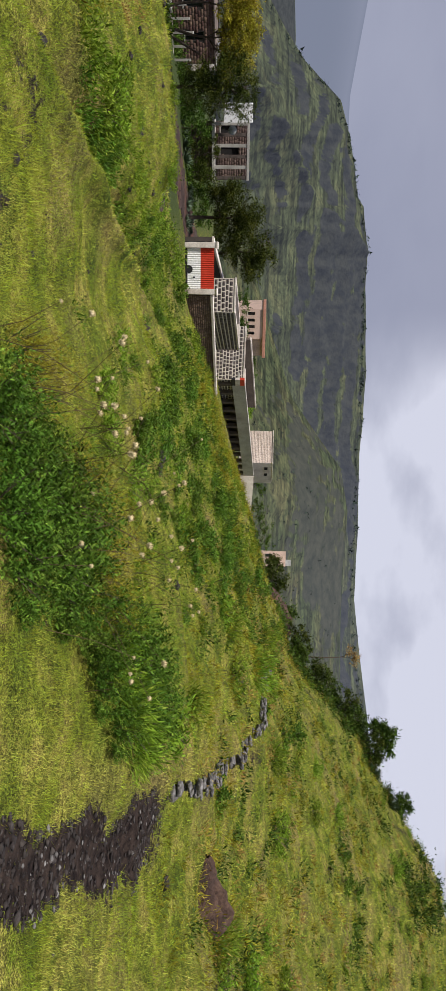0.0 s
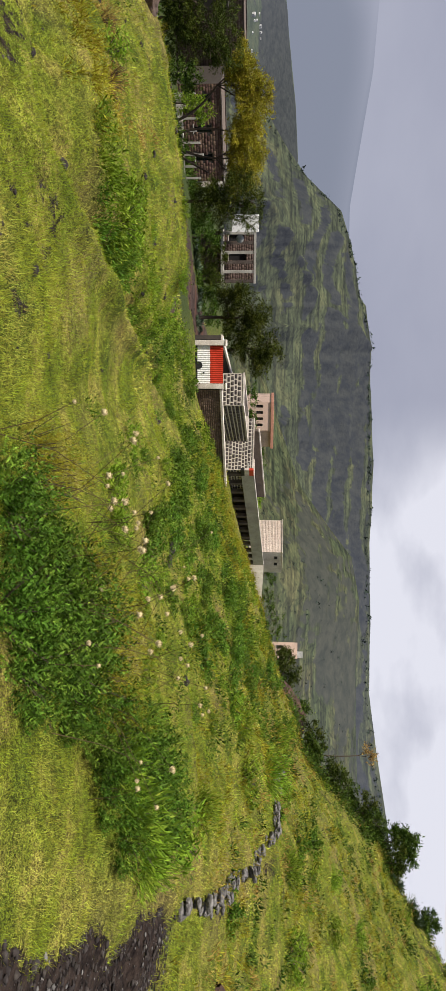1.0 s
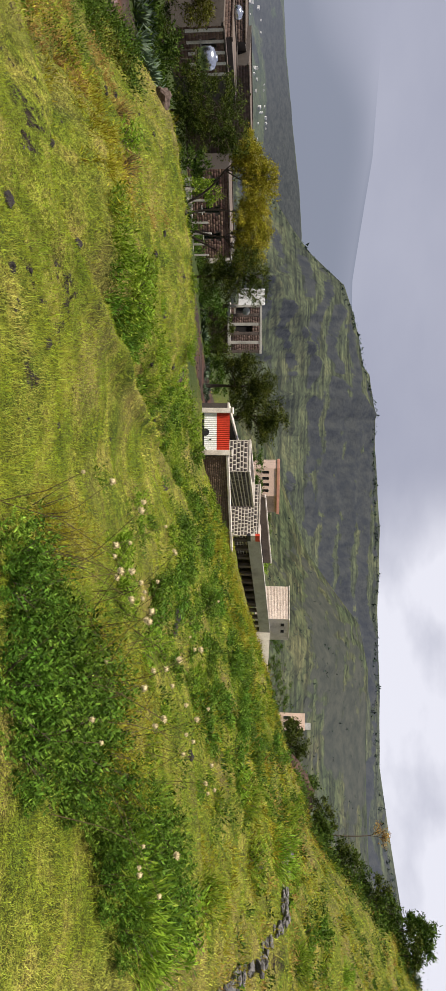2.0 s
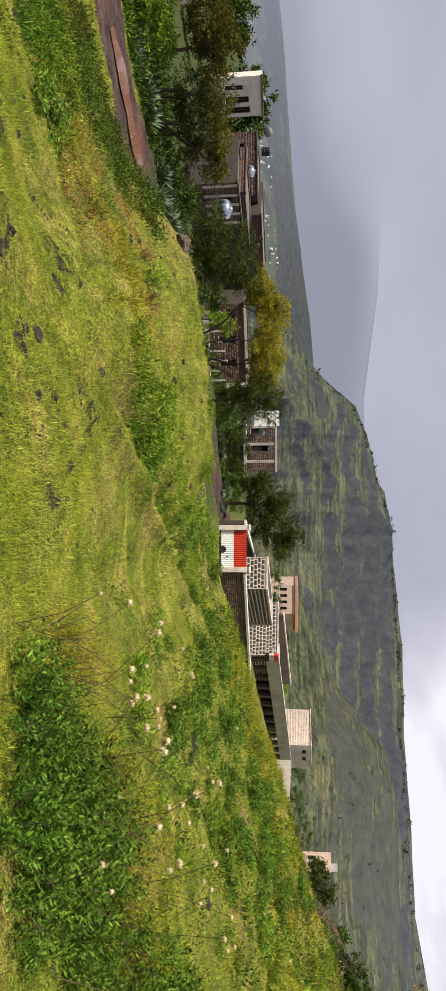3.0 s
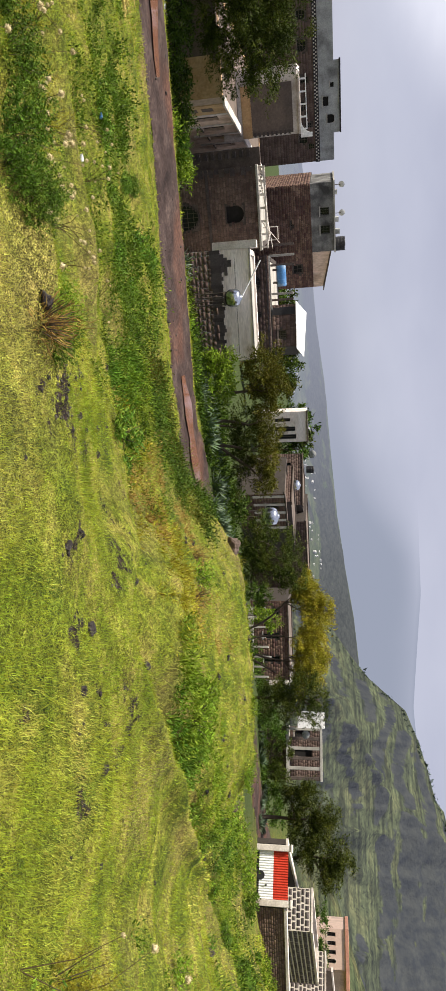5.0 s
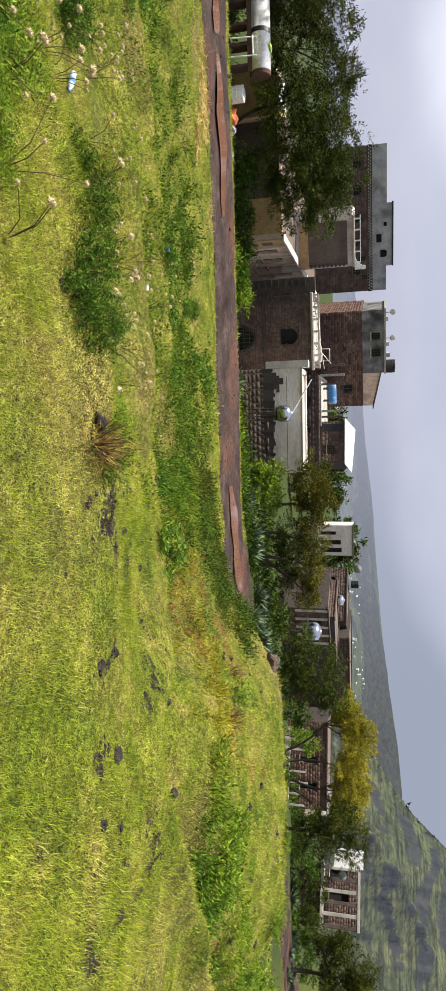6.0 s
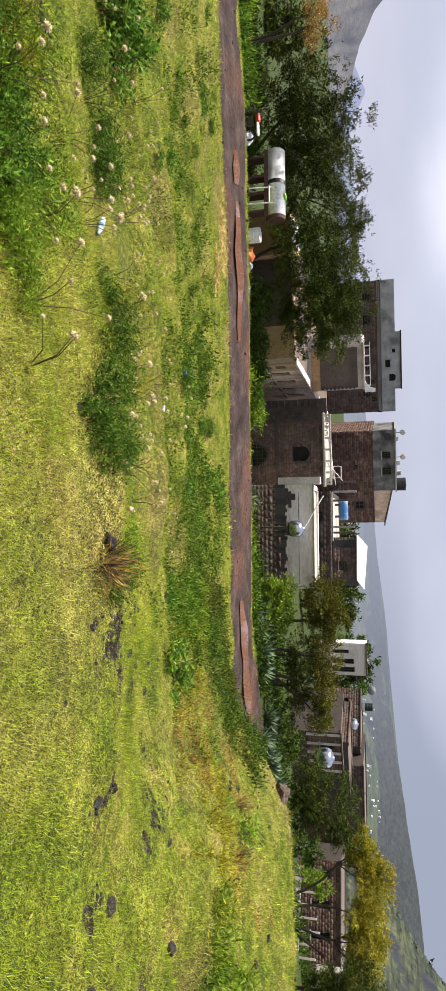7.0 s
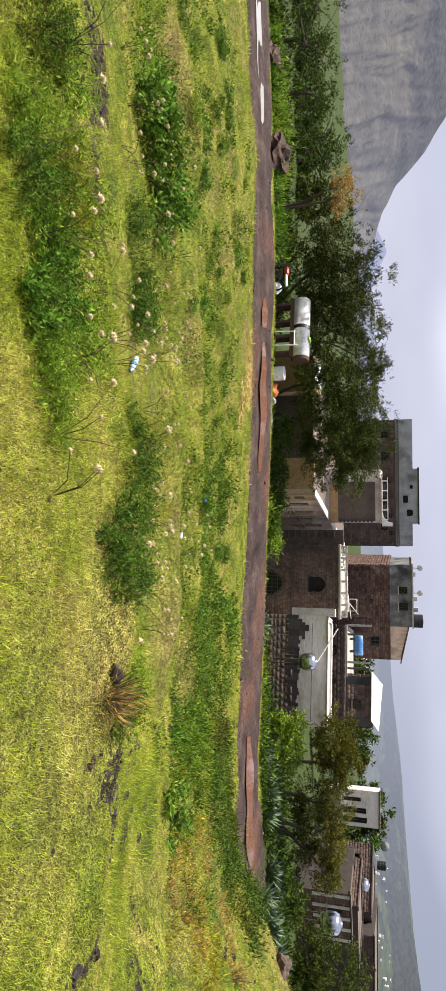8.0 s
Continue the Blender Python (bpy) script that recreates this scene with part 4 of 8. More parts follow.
undergrowth("weeds", "mid-green weeds scattered in the meadow", 300, (-14, 22, 7, 38), 0.32, (0.1, 0.032), LEAF_MID, 4, 70, mask=1.3)
undergrowth("scrub", "low olive scrub on the steep hillside", 1050, (-44, -4, 14, 75), 0.5, (0.14, 0.045), LEAF_DARK, 5, 48, mask=1.3)
undergrowth("scrub", "dark scrub along the hillside crest", 260, (-32, -9, 50, 64), 0.8, (0.22, 0.08), LEAF_DARK, 18, 60)
undergrowth("scrub", "brown dry scrub on the steep hillside", 380, (-44, -6, 13, 70), 0.34, (0.18, 0.026), LEAF_DRY, 19, 36, mask=1.6)
undergrowth("scrub", "grassy tussocks on the steep hillside", 1300, (-44, -4, 12, 75), 0.4, (0.17, 0.026), LEAF_YELLOW, 6, 40)
undergrowth("weeds", "tall green weeds beside the road", 240, (45, 124, 33.5, 40), 0.6, (0.2, 0.06), LEAF_DARK, 7, 90)
undergrowth("weeds", "bright weeds beside the road", 150, (45, 124, 33.5, 40), 0.55, (0.2, 0.05), LEAF_BRIGHT, 8, 80)


# -- single bushes, each its own thing on a shared mesh
def bush_mesh(n, rx, h, leaf, mat, seed):
    v, f = dome_leaves(n, rx, rx * 0.9, h, leaf[0], leaf[1], np.random.RandomState(seed))
    return mesh_from("bush", v, f, mat)


def shoot_mesh(shoots, rx, h, leaf, mat, seed, per=28):
    """A bush of leafy shoots that fan out from its foot, with gaps between them."""
    rs = np.random.RandomState(seed)
    a, k = rs.rand(shoots) * 6.28, rs.rand(shoots) ** 0.55
    foot = np.stack([np.cos(a) * k * rx * 0.55, np.sin(a) * k * rx * 0.55, 0 * a], -1)
    tall = h * (1.05 - 0.55 * k * k) * (0.4 + 0.8 * rs.rand(shoots))
    tip = np.stack([np.cos(a) * k * rx, np.sin(a) * k * rx, tall], -1) + rs.normal(size=(shoots, 3)) * [0.06 * rx, 0.06 * rx, 0.03]
    t = rs.rand(shoots, per, 1) ** 0.6
    p = foot[:, None] + (tip - foot)[:, None] * t + rs.normal(size=(shoots, per, 3)) * 0.02
    turn = rs.rand(shoots, per) * 6.28
    ahead = np.stack([np.cos(turn), np.sin(turn), 0.25 + 0.5 * rs.rand(shoots, per)], -1) + (tip - foot)[:, None] * 0.6
    m = shoots * per
    v, f = leaf_quads(p.reshape(-1, 3), ahead.reshape(-1, 3), leaf[0] * (0.5 + 0.8 * rs.rand(m)), leaf[1] * (0.6 + 0.7 * rs.rand(m)), rs)
    return mesh_from("bush", v, f, mat)


def stalks_mesh(n, rx, h, seed):
    rs, bm = np.random.RandomState(seed), bmesh.new()
    for _ in range(n):
        a, k = rs.rand() * 6.28, rs.rand() ** 0.5 * rx
        add_tube(bm, (0.25 * k * math.cos(a), 0.25 * k * math.sin(a), 0), (k * math.cos(a), k * math.sin(a), h * (0.5 + 0.4 * rs.rand())), 0.008, 0.003, 4, False)
    me = bpy.data.meshes.new("stalks")
    bm.to_mesh(me)
    bm.free()
    me.materials.append(BARK)
    return me


BUSHES = {
    "feathery": (shoot_mesh(80, 0.55, 0.72, (0.055, 0.008), LEAF_YELLOW, 13, 40), stalks_mesh(16, 0.5, 0.7, 13), "feathery yellow-olive herb clump in grass"),
    "lush": (shoot_mesh(95, 0.64, 0.56, (0.056, 0.018), LEAF_LUSH, 3, 42), stalks_mesh(14, 0.5, 0.5, 3), "dense dark green leafy weed bush in grass"),
    "fresh": (shoot_mesh(90, 0.5, 0.38, (0.06, 0.014), LEAF_BRIGHT, 8, 26), stalks_mesh(9, 0.4, 0.35, 8), "light green fine-leaved herb clump in grass"),
    "leafy": (shoot_mesh(60, 0.6, 0.5, (0.1, 0.042), LEAF_MID, 9, 20), stalks_mesh(10, 0.5, 0.5, 9), "mid-green leafy weed bush on the slope"),
    "mound": (bush_mesh(950, 0.6, 0.42, (0.14, 0.018), LEAF_BRIGHT, 4), stalks_mesh(8, 0.5, 0.4, 4), "rounded bright green grassy bush"),
    "weed": (shoot_mesh(34, 0.46, 0.36, (0.09, 0.034), LEAF_MID, 5, 18), stalks_mesh(9, 0.35, 0.4, 5), "small green weed clump in grass"),
    "herb": (shoot_mesh(34, 0.44, 0.32, (0.09, 0.024), LEAF_BRIGHT, 6, 18), stalks_mesh(9, 0.35, 0.35, 6), "light green herb clump in grass"),
    "dry": (bush_mesh(420, 0.34, 0.45, (0.14, 0.01), LEAF_DRY, 7), stalks_mesh(26, 0.34, 0.5, 7), "dry brown twiggy shrub in grass"),
}


def bush(kind, az, r, s=1.0, flat=1.0):
    leaves, stalks, label = BUSHES[kind]
    p = on_ground(az, r, 0.03)
    ob = thing("bush", p, label, "bush", kind + " bushes on the slope", turn=float(rng.rand() * 360))
    part("foliage", leaves, None, ob)
    part("stalk", stalks, None, ob)["kind"] = "stuff"
    ob.scale = (s, s, s * flat)
    return ob


for row in (("lush", -1.5, 5.0, 0.95), ("lush", -5.0, 5.3, 1.0), ("lush", 2.0, 5.1, 0.75), ("lush", -8.6, 6.0, 0.75), ("lush", 4.5, 4.6, 0.65), ("lush", -2.5, 4.3, 0.75), ("lush", -6.5, 4.7, 0.7), ("lush", 7.5, 4.4, 0.7), ("lush", -10.5, 6.4, 0.6),
            ("mound", -14.5, 7.2, 0.85), ("mound", -18.0, 7.6, 1.0), ("mound", -21.0, 8.2, 0.8), ("lush", -16.0, 7.0, 0.7), ("lush", -19.5, 7.4, 0.6), ("mound", -12.0, 8.0, 0.8), ("herb", -19, 11, 1.3), ("mound", -17.5, 12.5, 0.9), ("lush", -13.0, 6.8, 0.6),
            ("lush", 76.2, 4.7, 0.45), ("lush", 73.8, 4.8, 0.38), ("lush", 79, 5.0, 0.5), ("lush", 84, 5.3, 0.5), ("lush", 81.5, 5.6, 0.6), ("lush", 75, 5.0, 0.35),
            ("lush", 96, 6.8, 0.5), ("lush", 103, 7.0, 0.45), ("fresh", 88.5, 3.9, 0.45), ("fresh", 92.5, 4.0, 0.5), ("lush", 98, 4.1, 0.5), ("fresh", 103, 4.3, 0.5), ("lush", 107, 4.2, 0.5), ("fresh", 112, 4.5, 0.6), ("lush", 116, 5.0, 0.4), ("fresh", 109, 4.9, 0.5), ("fresh", 95, 4.5, 0.7), ("fresh", 105, 4.8, 0.8),
            ("lush", -12.0, 7.2, 0.9), ("lush", -14.0, 8.0, 1.0), ("lush", -16.0, 8.6, 1.05), ("lush", -18.0, 9.2, 1.0), ("mound", -20.0, 9.6, 1.0), ("lush", -10.0, 7.0, 0.8), ("mound", -15.5, 9.8, 1.0), ("lush", -4.0, 6.2, 0.9), ("lush", 0.0, 6.0, 0.8), ("dry", 64.5, 4.6, 0.6), ("fresh", 66, 4.9, 0.5), ("lush", 63.5, 4.9, 0.4), ("dry", 40, 13, 0.8), ("dry", 43.5, 14.5, 0.8), ("herb", 41.5, 13.6, 1.1), ("herb", 30, 11.5, 1.2), ("herb", 31.5, 12.3, 1.1),
            ("herb", 20.5, 33, 2.2), ("herb", 18.5, 37, 2.0), ("leafy", 17.0, 40, 1.5), ("herb", 22.5, 31, 2.0), ("herb", 25, 27, 1.7), ("herb", 19.5, 42, 2.2)):
    bush(*row)
for row in (("feathery", -1.5, 6.6, 0.8), ("feathery", -4.5, 6.9, 0.9), ("feathery", -7.5, 6.4, 0.8), ("feathery", -10.5, 7.0, 0.7), ("feathery", 1.5, 6.2, 0.7), ("feathery", 9.5, 5.2, 0.7), ("feathery", 12.0, 5.0, 0.6),
            ("herb", 92, 3.8, 0.42), ("fresh", 95, 3.95, 0.5), ("leafy", 98, 3.9, 0.4), ("herb", 100.5, 4.2, 0.45), ("leafy", 102.5, 4.4, 0.4), ("feathery", 104, 4.5, 0.42), ("herb", 113, 5.2, 0.5), ("feathery", 107, 4.7, 0.4),
            ("lush", 96.5, 6.6, 0.5), ("lush", 98, 7.1, 0.55), ("leafy", 106, 9.0, 0.7), ("leafy", 108.5, 9.4, 0.75), ("leafy", 111, 9.2, 0.8), ("leafy", 104, 9.2, 0.7), ("feathery", 83, 6.0, 0.5), ("feathery", 79.5, 6.4, 0.55), ("feathery", 86, 6.9, 0.5), ("lush", 87, 5.4, 0.4)):
    bush(*row)
for _ in range(130):
    az, r = float(rng.uniform(54, 118)), float(rng.uniform(8, 24))
    p = at(az, r)
    if float(soil(p.x, p.y)) < 0.3 and float(fbm(p.x / 5.0, p.y / 5.0, 2, 1)) > -0.02:
        bush(("leafy", "weed", "herb", "weed")[int(rng.randint(4))], az, r, float(rng.uniform(0.45, 0.95)), 0.8)
for _ in range(120):
    az, r = float(rng.uniform(-12, 42)), float(rng.uniform(7, 30))
    p = at(az, r)
    if float(soil(p.x, p.y)) < 0.3 and float(fbm(p.x / 5.0 + 9, p.y / 5.0, 2, 2)) > 0.0 and (az < 13 or r > float(np.interp(az, LIP_AZ, LIP_R)) + 1):
        bush(("weed", "herb", "herb")[int(rng.randint(3))], az, r, float(rng.uniform(0.4, 0.95)))
for _ in range(85):
    az, r = float(rng.uniform(-11, 15)), float(rng.uniform(10, 44))
    bush(("weed", "leafy", "weed")[int(rng.randint(3))], az, r, float(rng.uniform(0.55, 0.95)) * (0.75 + r / 50), 0.85)
for _ in range(80):
    az, r = float(rng.uniform(-42, -4)), float(rng.uniform(15, 70))
    bush(("weed", "herb", "mound", "herb")[int(rng.randint(4))], az, r, float(rng.uniform(0.8, 1.8)))

# -- thistles with dry round heads
STEM = material("thistle_stem", [(0.05, 0.035, 0.015), (0.11, 0.08, 0.035)], scale=8, fine=60, bump=0.2)
HEAD = material("thistle_head", [(0.4, 0.31, 0.15), (0.5, 0.41, 0.23), (0.6, 0.52, 0.34)], scale=20, fine=120, bump=0)


def head_mesh(seed):
    """A fuzzy ball: a pale core bristling with thin spikes."""
    rs = np.random.RandomState(seed)
    bm = bmesh.new()
    bmesh.ops.create_icosphere(bm, subdivisions=2, radius=0.019)
    cv = np.array([v.co[:] for v in bm.verts])
    cf = np.array([[v.index for v in f.verts] for f in bm.faces])
    bm.free()
    d = rs.normal(size=(64, 3))
    d /= np.linalg.norm(d, axis=1)[:, None]
    v, f = leaf_quads(d * 0.016, d + rs.normal(size=d.shape) * 0.1, 0.014 * (0.8 + 0.4 * rs.rand(64)), 0.006, rs)
    tri = np.vstack([f[:, [0, 1, 2]], f[:, [0, 2, 3]]])
    return mesh_from("flower_head", np.vstack([cv, v]), np.vstack([cf, tri + len(cv)]), HEAD)


HEADS = [head_mesh(s) for s in (1, 2, 3)]


def thistle(az, r, tall, heads, seed):
    rs = np.random.RandomState(seed)
    ob = thing("thistle", on_ground(az, r), "tall thin thistle with dry pale round heads", "thistle", "thistles in the grass")
    for k in range(max(1, heads - (2 if tall > 0.7 else 0))):
        bm = bmesh.new()
        a, out = rs.rand() * 6.28, (0.2 + 0.9 * rs.rand()) * tall
        top = Vector((out * math.cos(a), out * math.sin(a), tall * (0.6 + 0.45 * rs.rand())))
        mid = Vector((top.x * 0.35, top.y * 0.35, top.z * 0.55))
        add_tube(bm, (0.01 * k, 0, -0.03), mid, 0.004, 0.003, 5, False)
        add_tube(bm, mid, top, 0.003, 0.002, 5, False)
        stem = part("stem", bm, STEM, ob)
        h = part("flower_head", HEADS[k % 3], None, stem)
        h.location = top
        s = float(rs.uniform(0.6, 1.2))
        h.scale = (s, s, s)


for i, (az, r, tall, heads) in enumerate(((-1, 5.2, 1.05, 6), (2.5, 5.6, 1.0, 5), (-4.5, 5.6, 1.1, 6), (6.5, 4.8, 0.9, 5), (9.5, 4.6, 0.85, 4), (13.5, 4.3, 0.75, 4), (-8.5, 6.2, 0.95, 5), (-12, 5.6, 0.75, 2), (-6.5, 4.6, 0.6, 2), (4, 6.4, 1.0, 4), (-2.5, 6.6, 1.1, 5), (-17, 6.6, 0.6, 1), (0.5, 7.4, 1.1, 6), (-6.5, 7.2, 1.1, 6), (5.5, 7.0, 1.0, 5), (-9.5, 8.0, 0.9, 5), (8.5, 5.4, 0.9, 5), (11.5, 5.0, 0.8, 4), (3, 8.2, 1.1, 5),
        (80, 6.0, 0.38, 4), (84, 6.6, 0.4, 4), (88, 7.2, 0.38, 3), (77, 7.0, 0.4, 4), (92, 8.0, 0.4, 4), (95.5, 6.7, 0.45, 3), (100, 9.0, 0.4, 4), (106, 8.6, 0.4, 4), (111, 8.4, 0.45, 5), (72, 8.0, 0.4, 3), (69, 7.5, 0.35, 3), (103, 4.3, 0.42, 4), (87, 4.0, 0.35, 3), (82, 3.8, 0.3, 3), (110, 4.4, 0.42, 4), (115, 5.2, 0.45, 4), (93, 4.4, 0.36, 3), (98, 4.2, 0.4, 3), (75, 9.5, 0.4, 4), (80, 10.5, 0.4, 4), (107, 11, 0.45, 5), (113, 10.5, 0.45, 5), (85.5, 8.4, 0.4, 4), (90, 10, 0.4, 4), (97, 11, 0.4, 4), (66, 10.5, 0.4, 3))):
    thistle(az, r, tall, heads, 100 + i)
for i in range(26):
    thistle(float(rng.uniform(68, 118)), float(rng.uniform(5.2, 12)), float(rng.uniform(0.28, 0.5)), 3 + i % 3, 200 + i)

# -- rocks


def rock_mesh(name, seed, flat, mat, sub=2):
    bm = bmesh.new()
    bmesh.ops.create_icosphere(bm, subdivisions=sub, radius=0.5)
    for v in bm.verts:
        k = 1 + 0.55 * noise.noise(v.co * 2.3 + Vector((seed * 7.1, 0, 0))) + 0.2 * noise.noise(v.co * 6 + Vector((0, seed * 3.0, 0)))
        v.co = v.co * k
        v.co.z *= flat
    me = bpy.data.meshes.new(name)
    bm.to_mesh(me)
    bm.free()
    me.materials.append(mat)
    return me


LICHEN = material("lichen_rock", [(0.05, 0.045, 0.045), (0.11, 0.105, 0.1), (0.27, 0.26, 0.25)], scale=4.0, fine=22.0, bump=0.8, obj=0.2)
REDROCK = material("brown_rock", [(0.05, 0.033, 0.028), (0.105, 0.072, 0.06)], scale=3.0, fine=20.0, bump=0.8, obj=0.2)
ROCKS = [rock_mesh("rock", s, 0.6, ROCK) for s in range(4)]
LROCKS = [rock_mesh("stone", 10 + s, 0.55, LICHEN) for s in range(3)]
BROCKS = [rock_mesh("rock", 20 + s, 0.7, REDROCK, 3) for s in range(2)]


def rock(az, r, size, mesh, label="black volcanic stone lying in grass", group="stones in the grass"):
    p = on_ground(az, r)
    ob = new("rock", mesh)
    ob.matrix_world = Matrix.Translation(p + Vector((0, 0, size * 0.08))) @ Matrix.Rotation(float(rng.rand() * 6.28), 4, "Z") @ Matrix.Diagonal((size, size * float(rng.uniform(0.7, 1)), size, 1))
    return tagged(ob, label, "rock", group)


for az, r, s in ((26.7, 5.6, 0.1), (38.0, 5.3, 0.14), (56.5, 5.6, 0.09), (78.0, 4.5, 0.08), (66.5, 4.6, 0.13), (33, 4.9, 0.1), (30, 8.5, 0.14), (34.5, 9.2, 0.16), (46, 8.2, 0.12), (-7.9, 12.5, 0.22), (2.0, 13.0, 0.25), (3.2, 13.6, 0.3), (14, 17, 0.25), (7, 22, 0.3), (5.5, 18.5, 0.22), (16, 26, 0.3), (12.5, 28, 0.35), (35.0, 16, 0.14), (28.5, 15, 0.18), (-30.5, 12.8, 0.3)):
    rock(az, r, s, ROCKS[int(rng.randint(4))])
for _ in range(70):
    az, r = float(rng.uniform(18, 66)), float(rng.uniform(4, 20))
    rock(az, r, float(rng.uniform(0.03, 0.1)) * (0.6 + r / 14), ROCKS[int(rng.randint(4))])
rock(44.3, 19.6, 0.55, BROCKS[0], "large weathered brown boulder on the grassy bank", "boulders")
rock(23.8, 27.5, 0.75, BROCKS[1], "large weathered brown boulder on the grassy bank", "boulders")
rock(25.6, 27.0, 0.7, BROCKS[0], "large weathered brown boulder on the grassy bank", "boulders")
rock(17.2, 20.0, 0.6, LROCKS[0], "flat grey lichen-spotted stone in the meadow", "lichen stones")
rock(15.0, 24.5, 0.5, LROCKS[1], "flat grey lichen-spotted stone in the meadow", "lichen stones")


def stone_scatter(name, label, n, zone, size, meshes_seed, mat):
    """Many small stones on the bare strip, joined."""
    rs = np.random.RandomState(meshes_seed)
    bm = bmesh.new()
    bmesh.ops.create_icosphere(bm, subdivisions=1, radius=0.5)
    unit = np.array([v.co[:] for v in bm.verts])
    tri = np.array([[v.index for v in f.verts] for f in bm.faces])
    bm.free()
    vs, fs, k = [], [], 0
    while k < n:
        az, r = rs.uniform(zone[0], zone[1]), rs.uniform(zone[2], zone[3])
        p = at(az, r)
        if float(soil(p.x, p.y)) < 0.35:
            continue
        s = size * (0.3 + rs.rand() ** 3 * 1.6)
        v = unit * (1 + 0.35 * rs.normal(size=(len(unit), 1))) * [s, s * 0.8, s * 0.5]
        vs.append(v + [p.x, p.y, height(p.x, p.y) + s * 0.05])
        fs.append(tri + k * len(unit))
        k += 1
    me = mesh_from(name, np.vstack(vs), np.vstack(fs), mat)
    return tagged(new(name, me), label, "stones", kind="stuff")


GRAVEL = material("gravel", [(0.01, 0.008, 0.007), (0.026, 0.02, 0.018), (0.075, 0.066, 0.062)], scale=3.0, fine=25.0, bump=0.6, island=0.4)
stone_scatter("gravel", "dark loose stones on the bare strip", 1500, (-37, -22, 3, 13), 0.05, 3, GRAVEL)
stone_scatter("gravel", "dark crumbs of soil and stone in the worn turf", 480, (20, 64, 3.1, 8.5), 0.026, 5, GRAVEL)


def road_stones(n):
    """Loose stones on the road and along its edges."""
    rs = np.random.RandomState(8)
    bm = bmesh.new()
    bmesh.ops.create_icosphere(bm, subdivisions=1, radius=0.5)
    unit = np.array([v.co[:] for v in bm.verts])
    tri = np.array([[v.index for v in f.verts] for f in bm.faces])
    bm.free()
    vs, fs = [], []
    for k in range(n):
        i = rs.randint(len(_rx))
        off = rs.choice([-1, 1]) * (2.0 + 0.35 * rs.normal()) if k % 3 else rs.uniform(-2, 2)
        j = min(i + 1, len(_rx) - 1)
        d = Vector((_rx[j] - _rx[j - 1], _ry[j] - _ry[j - 1], 0)).normalized()
        s = 0.06 + 0.2 * rs.rand() ** 3
        v = unit * (1 + 0.3 * rs.normal(size=(len(unit), 1))) * [s, s * 0.8, s * 0.6]
        vs.append(v + [_rx[i] + d.y * off, _ry[i] - d.x * off, _rz[i] + 0.02])
        fs.append(tri + k * len(unit))
    tagged(new("gravel", mesh_from("gravel", np.vstack(vs), np.vstack(fs), GRAVEL)), "loose stones on the dirt road and its edges", "stones", kind="stuff")


road_stones(900)
stone_scatter("gravel", "small stones on the trodden track", 260, (85, 122, 4.2, 7.6), 0.032, 4, GRAVEL)
stone_scatter("gravel", "pale lichened stones on the bare strip", 240, (-36, -23, 5.5, 13), 0.036, 6, LICHEN)


def dry_wall():
    line = spline([at(-24.3, 12.6), at(-22.8, 16.2), at(-20.0, 20.4), at(-17.2, 23.6), at(-14.3, 29.5)], 0.16)
    ob = thing("dry_stone_wall", (0, 0, 0), "low grey lichened dry stone wall across the slope", "stone wall")
    k = 0
    for i, p in enumerate(line):
        if k > 280:
            break
        for row in range(1 if i % 3 else 2):
            s = float(rng.uniform(0.16, 0.3)) * (1 + 0.004 * i)
            q = Vector((p.x + float(rng.normal()) * 0.07, p.y + float(rng.normal()) * 0.07, height(p.x, p.y) + row * 0.12 + 0.04))
            st = part("stone", LROCKS[k % 3], None, ob)
            st.matrix_local = Matrix.Translation(q) @ Matrix.Rotation(float(rng.rand() * 6.28), 4, "Z") @ Matrix.Diagonal((s, s * 0.8, s * 0.8, 1))
            k += 1
    return ob


dry_wall()
EARTH = material("rusty_earth", [(0.02, 0.012, 0.009), (0.05, 0.028, 0.02), (0.1, 0.06, 0.04)], scale=2.0, fine=14.0, bump=0.9, bump_dist=0.05)


def earth_bank(pts, wide, tall, label):
    line = spline(pts, 0.15)
    verts, k = [], 21
    for i, p in enumerate(line):
        d = (line[min(i + 1, len(line) - 1)] - line[max(i - 1, 0)]).normalized()
        side = Vector((d.y, -d.x, 0))
        end = math.sin(math.pi * min(max(i / (len(line) - 1), 0.02), 0.98)) ** 0.5
        for j in range(k):
            s = -1 + 2 * j / (k - 1)
            q = p + side * s * wide * end * (1 + 0.4 * float(fbm(i * 0.3, s, 3)))
            up = tall * end * (1 - s * s) * (0.3 + 1.3 * float(fbm(i * 0.16 + 3, s * 4, 5, 1, 0.65) + 0.5))
            verts.append((q.x, q.y, height(q.x, q.y) + up - 0.05))
    faces = [(i * k + j, i * k + j + 1, (i + 1) * k + j + 1, (i + 1) * k + j) for i in range(len(line) - 1) for j in range(k - 1)]
    return tagged(new("earth_bank", mesh_from("earth_bank", verts, faces, EARTH, True)), label, "earth bank")


earth_bank([at(-28.5, 15.5), at(-30.5, 16), at(-32.5, 17), at(-33.6, 17.6)], 0.36, 0.55, "bare rusty brown earth bank under turf")
earth_bank([at(-7.8, 55), at(-9.0, 58), at(-10.5, 60), at(-12.0, 60)], 1.2, 0.9, "bare brown earth scarp on the hill edge")


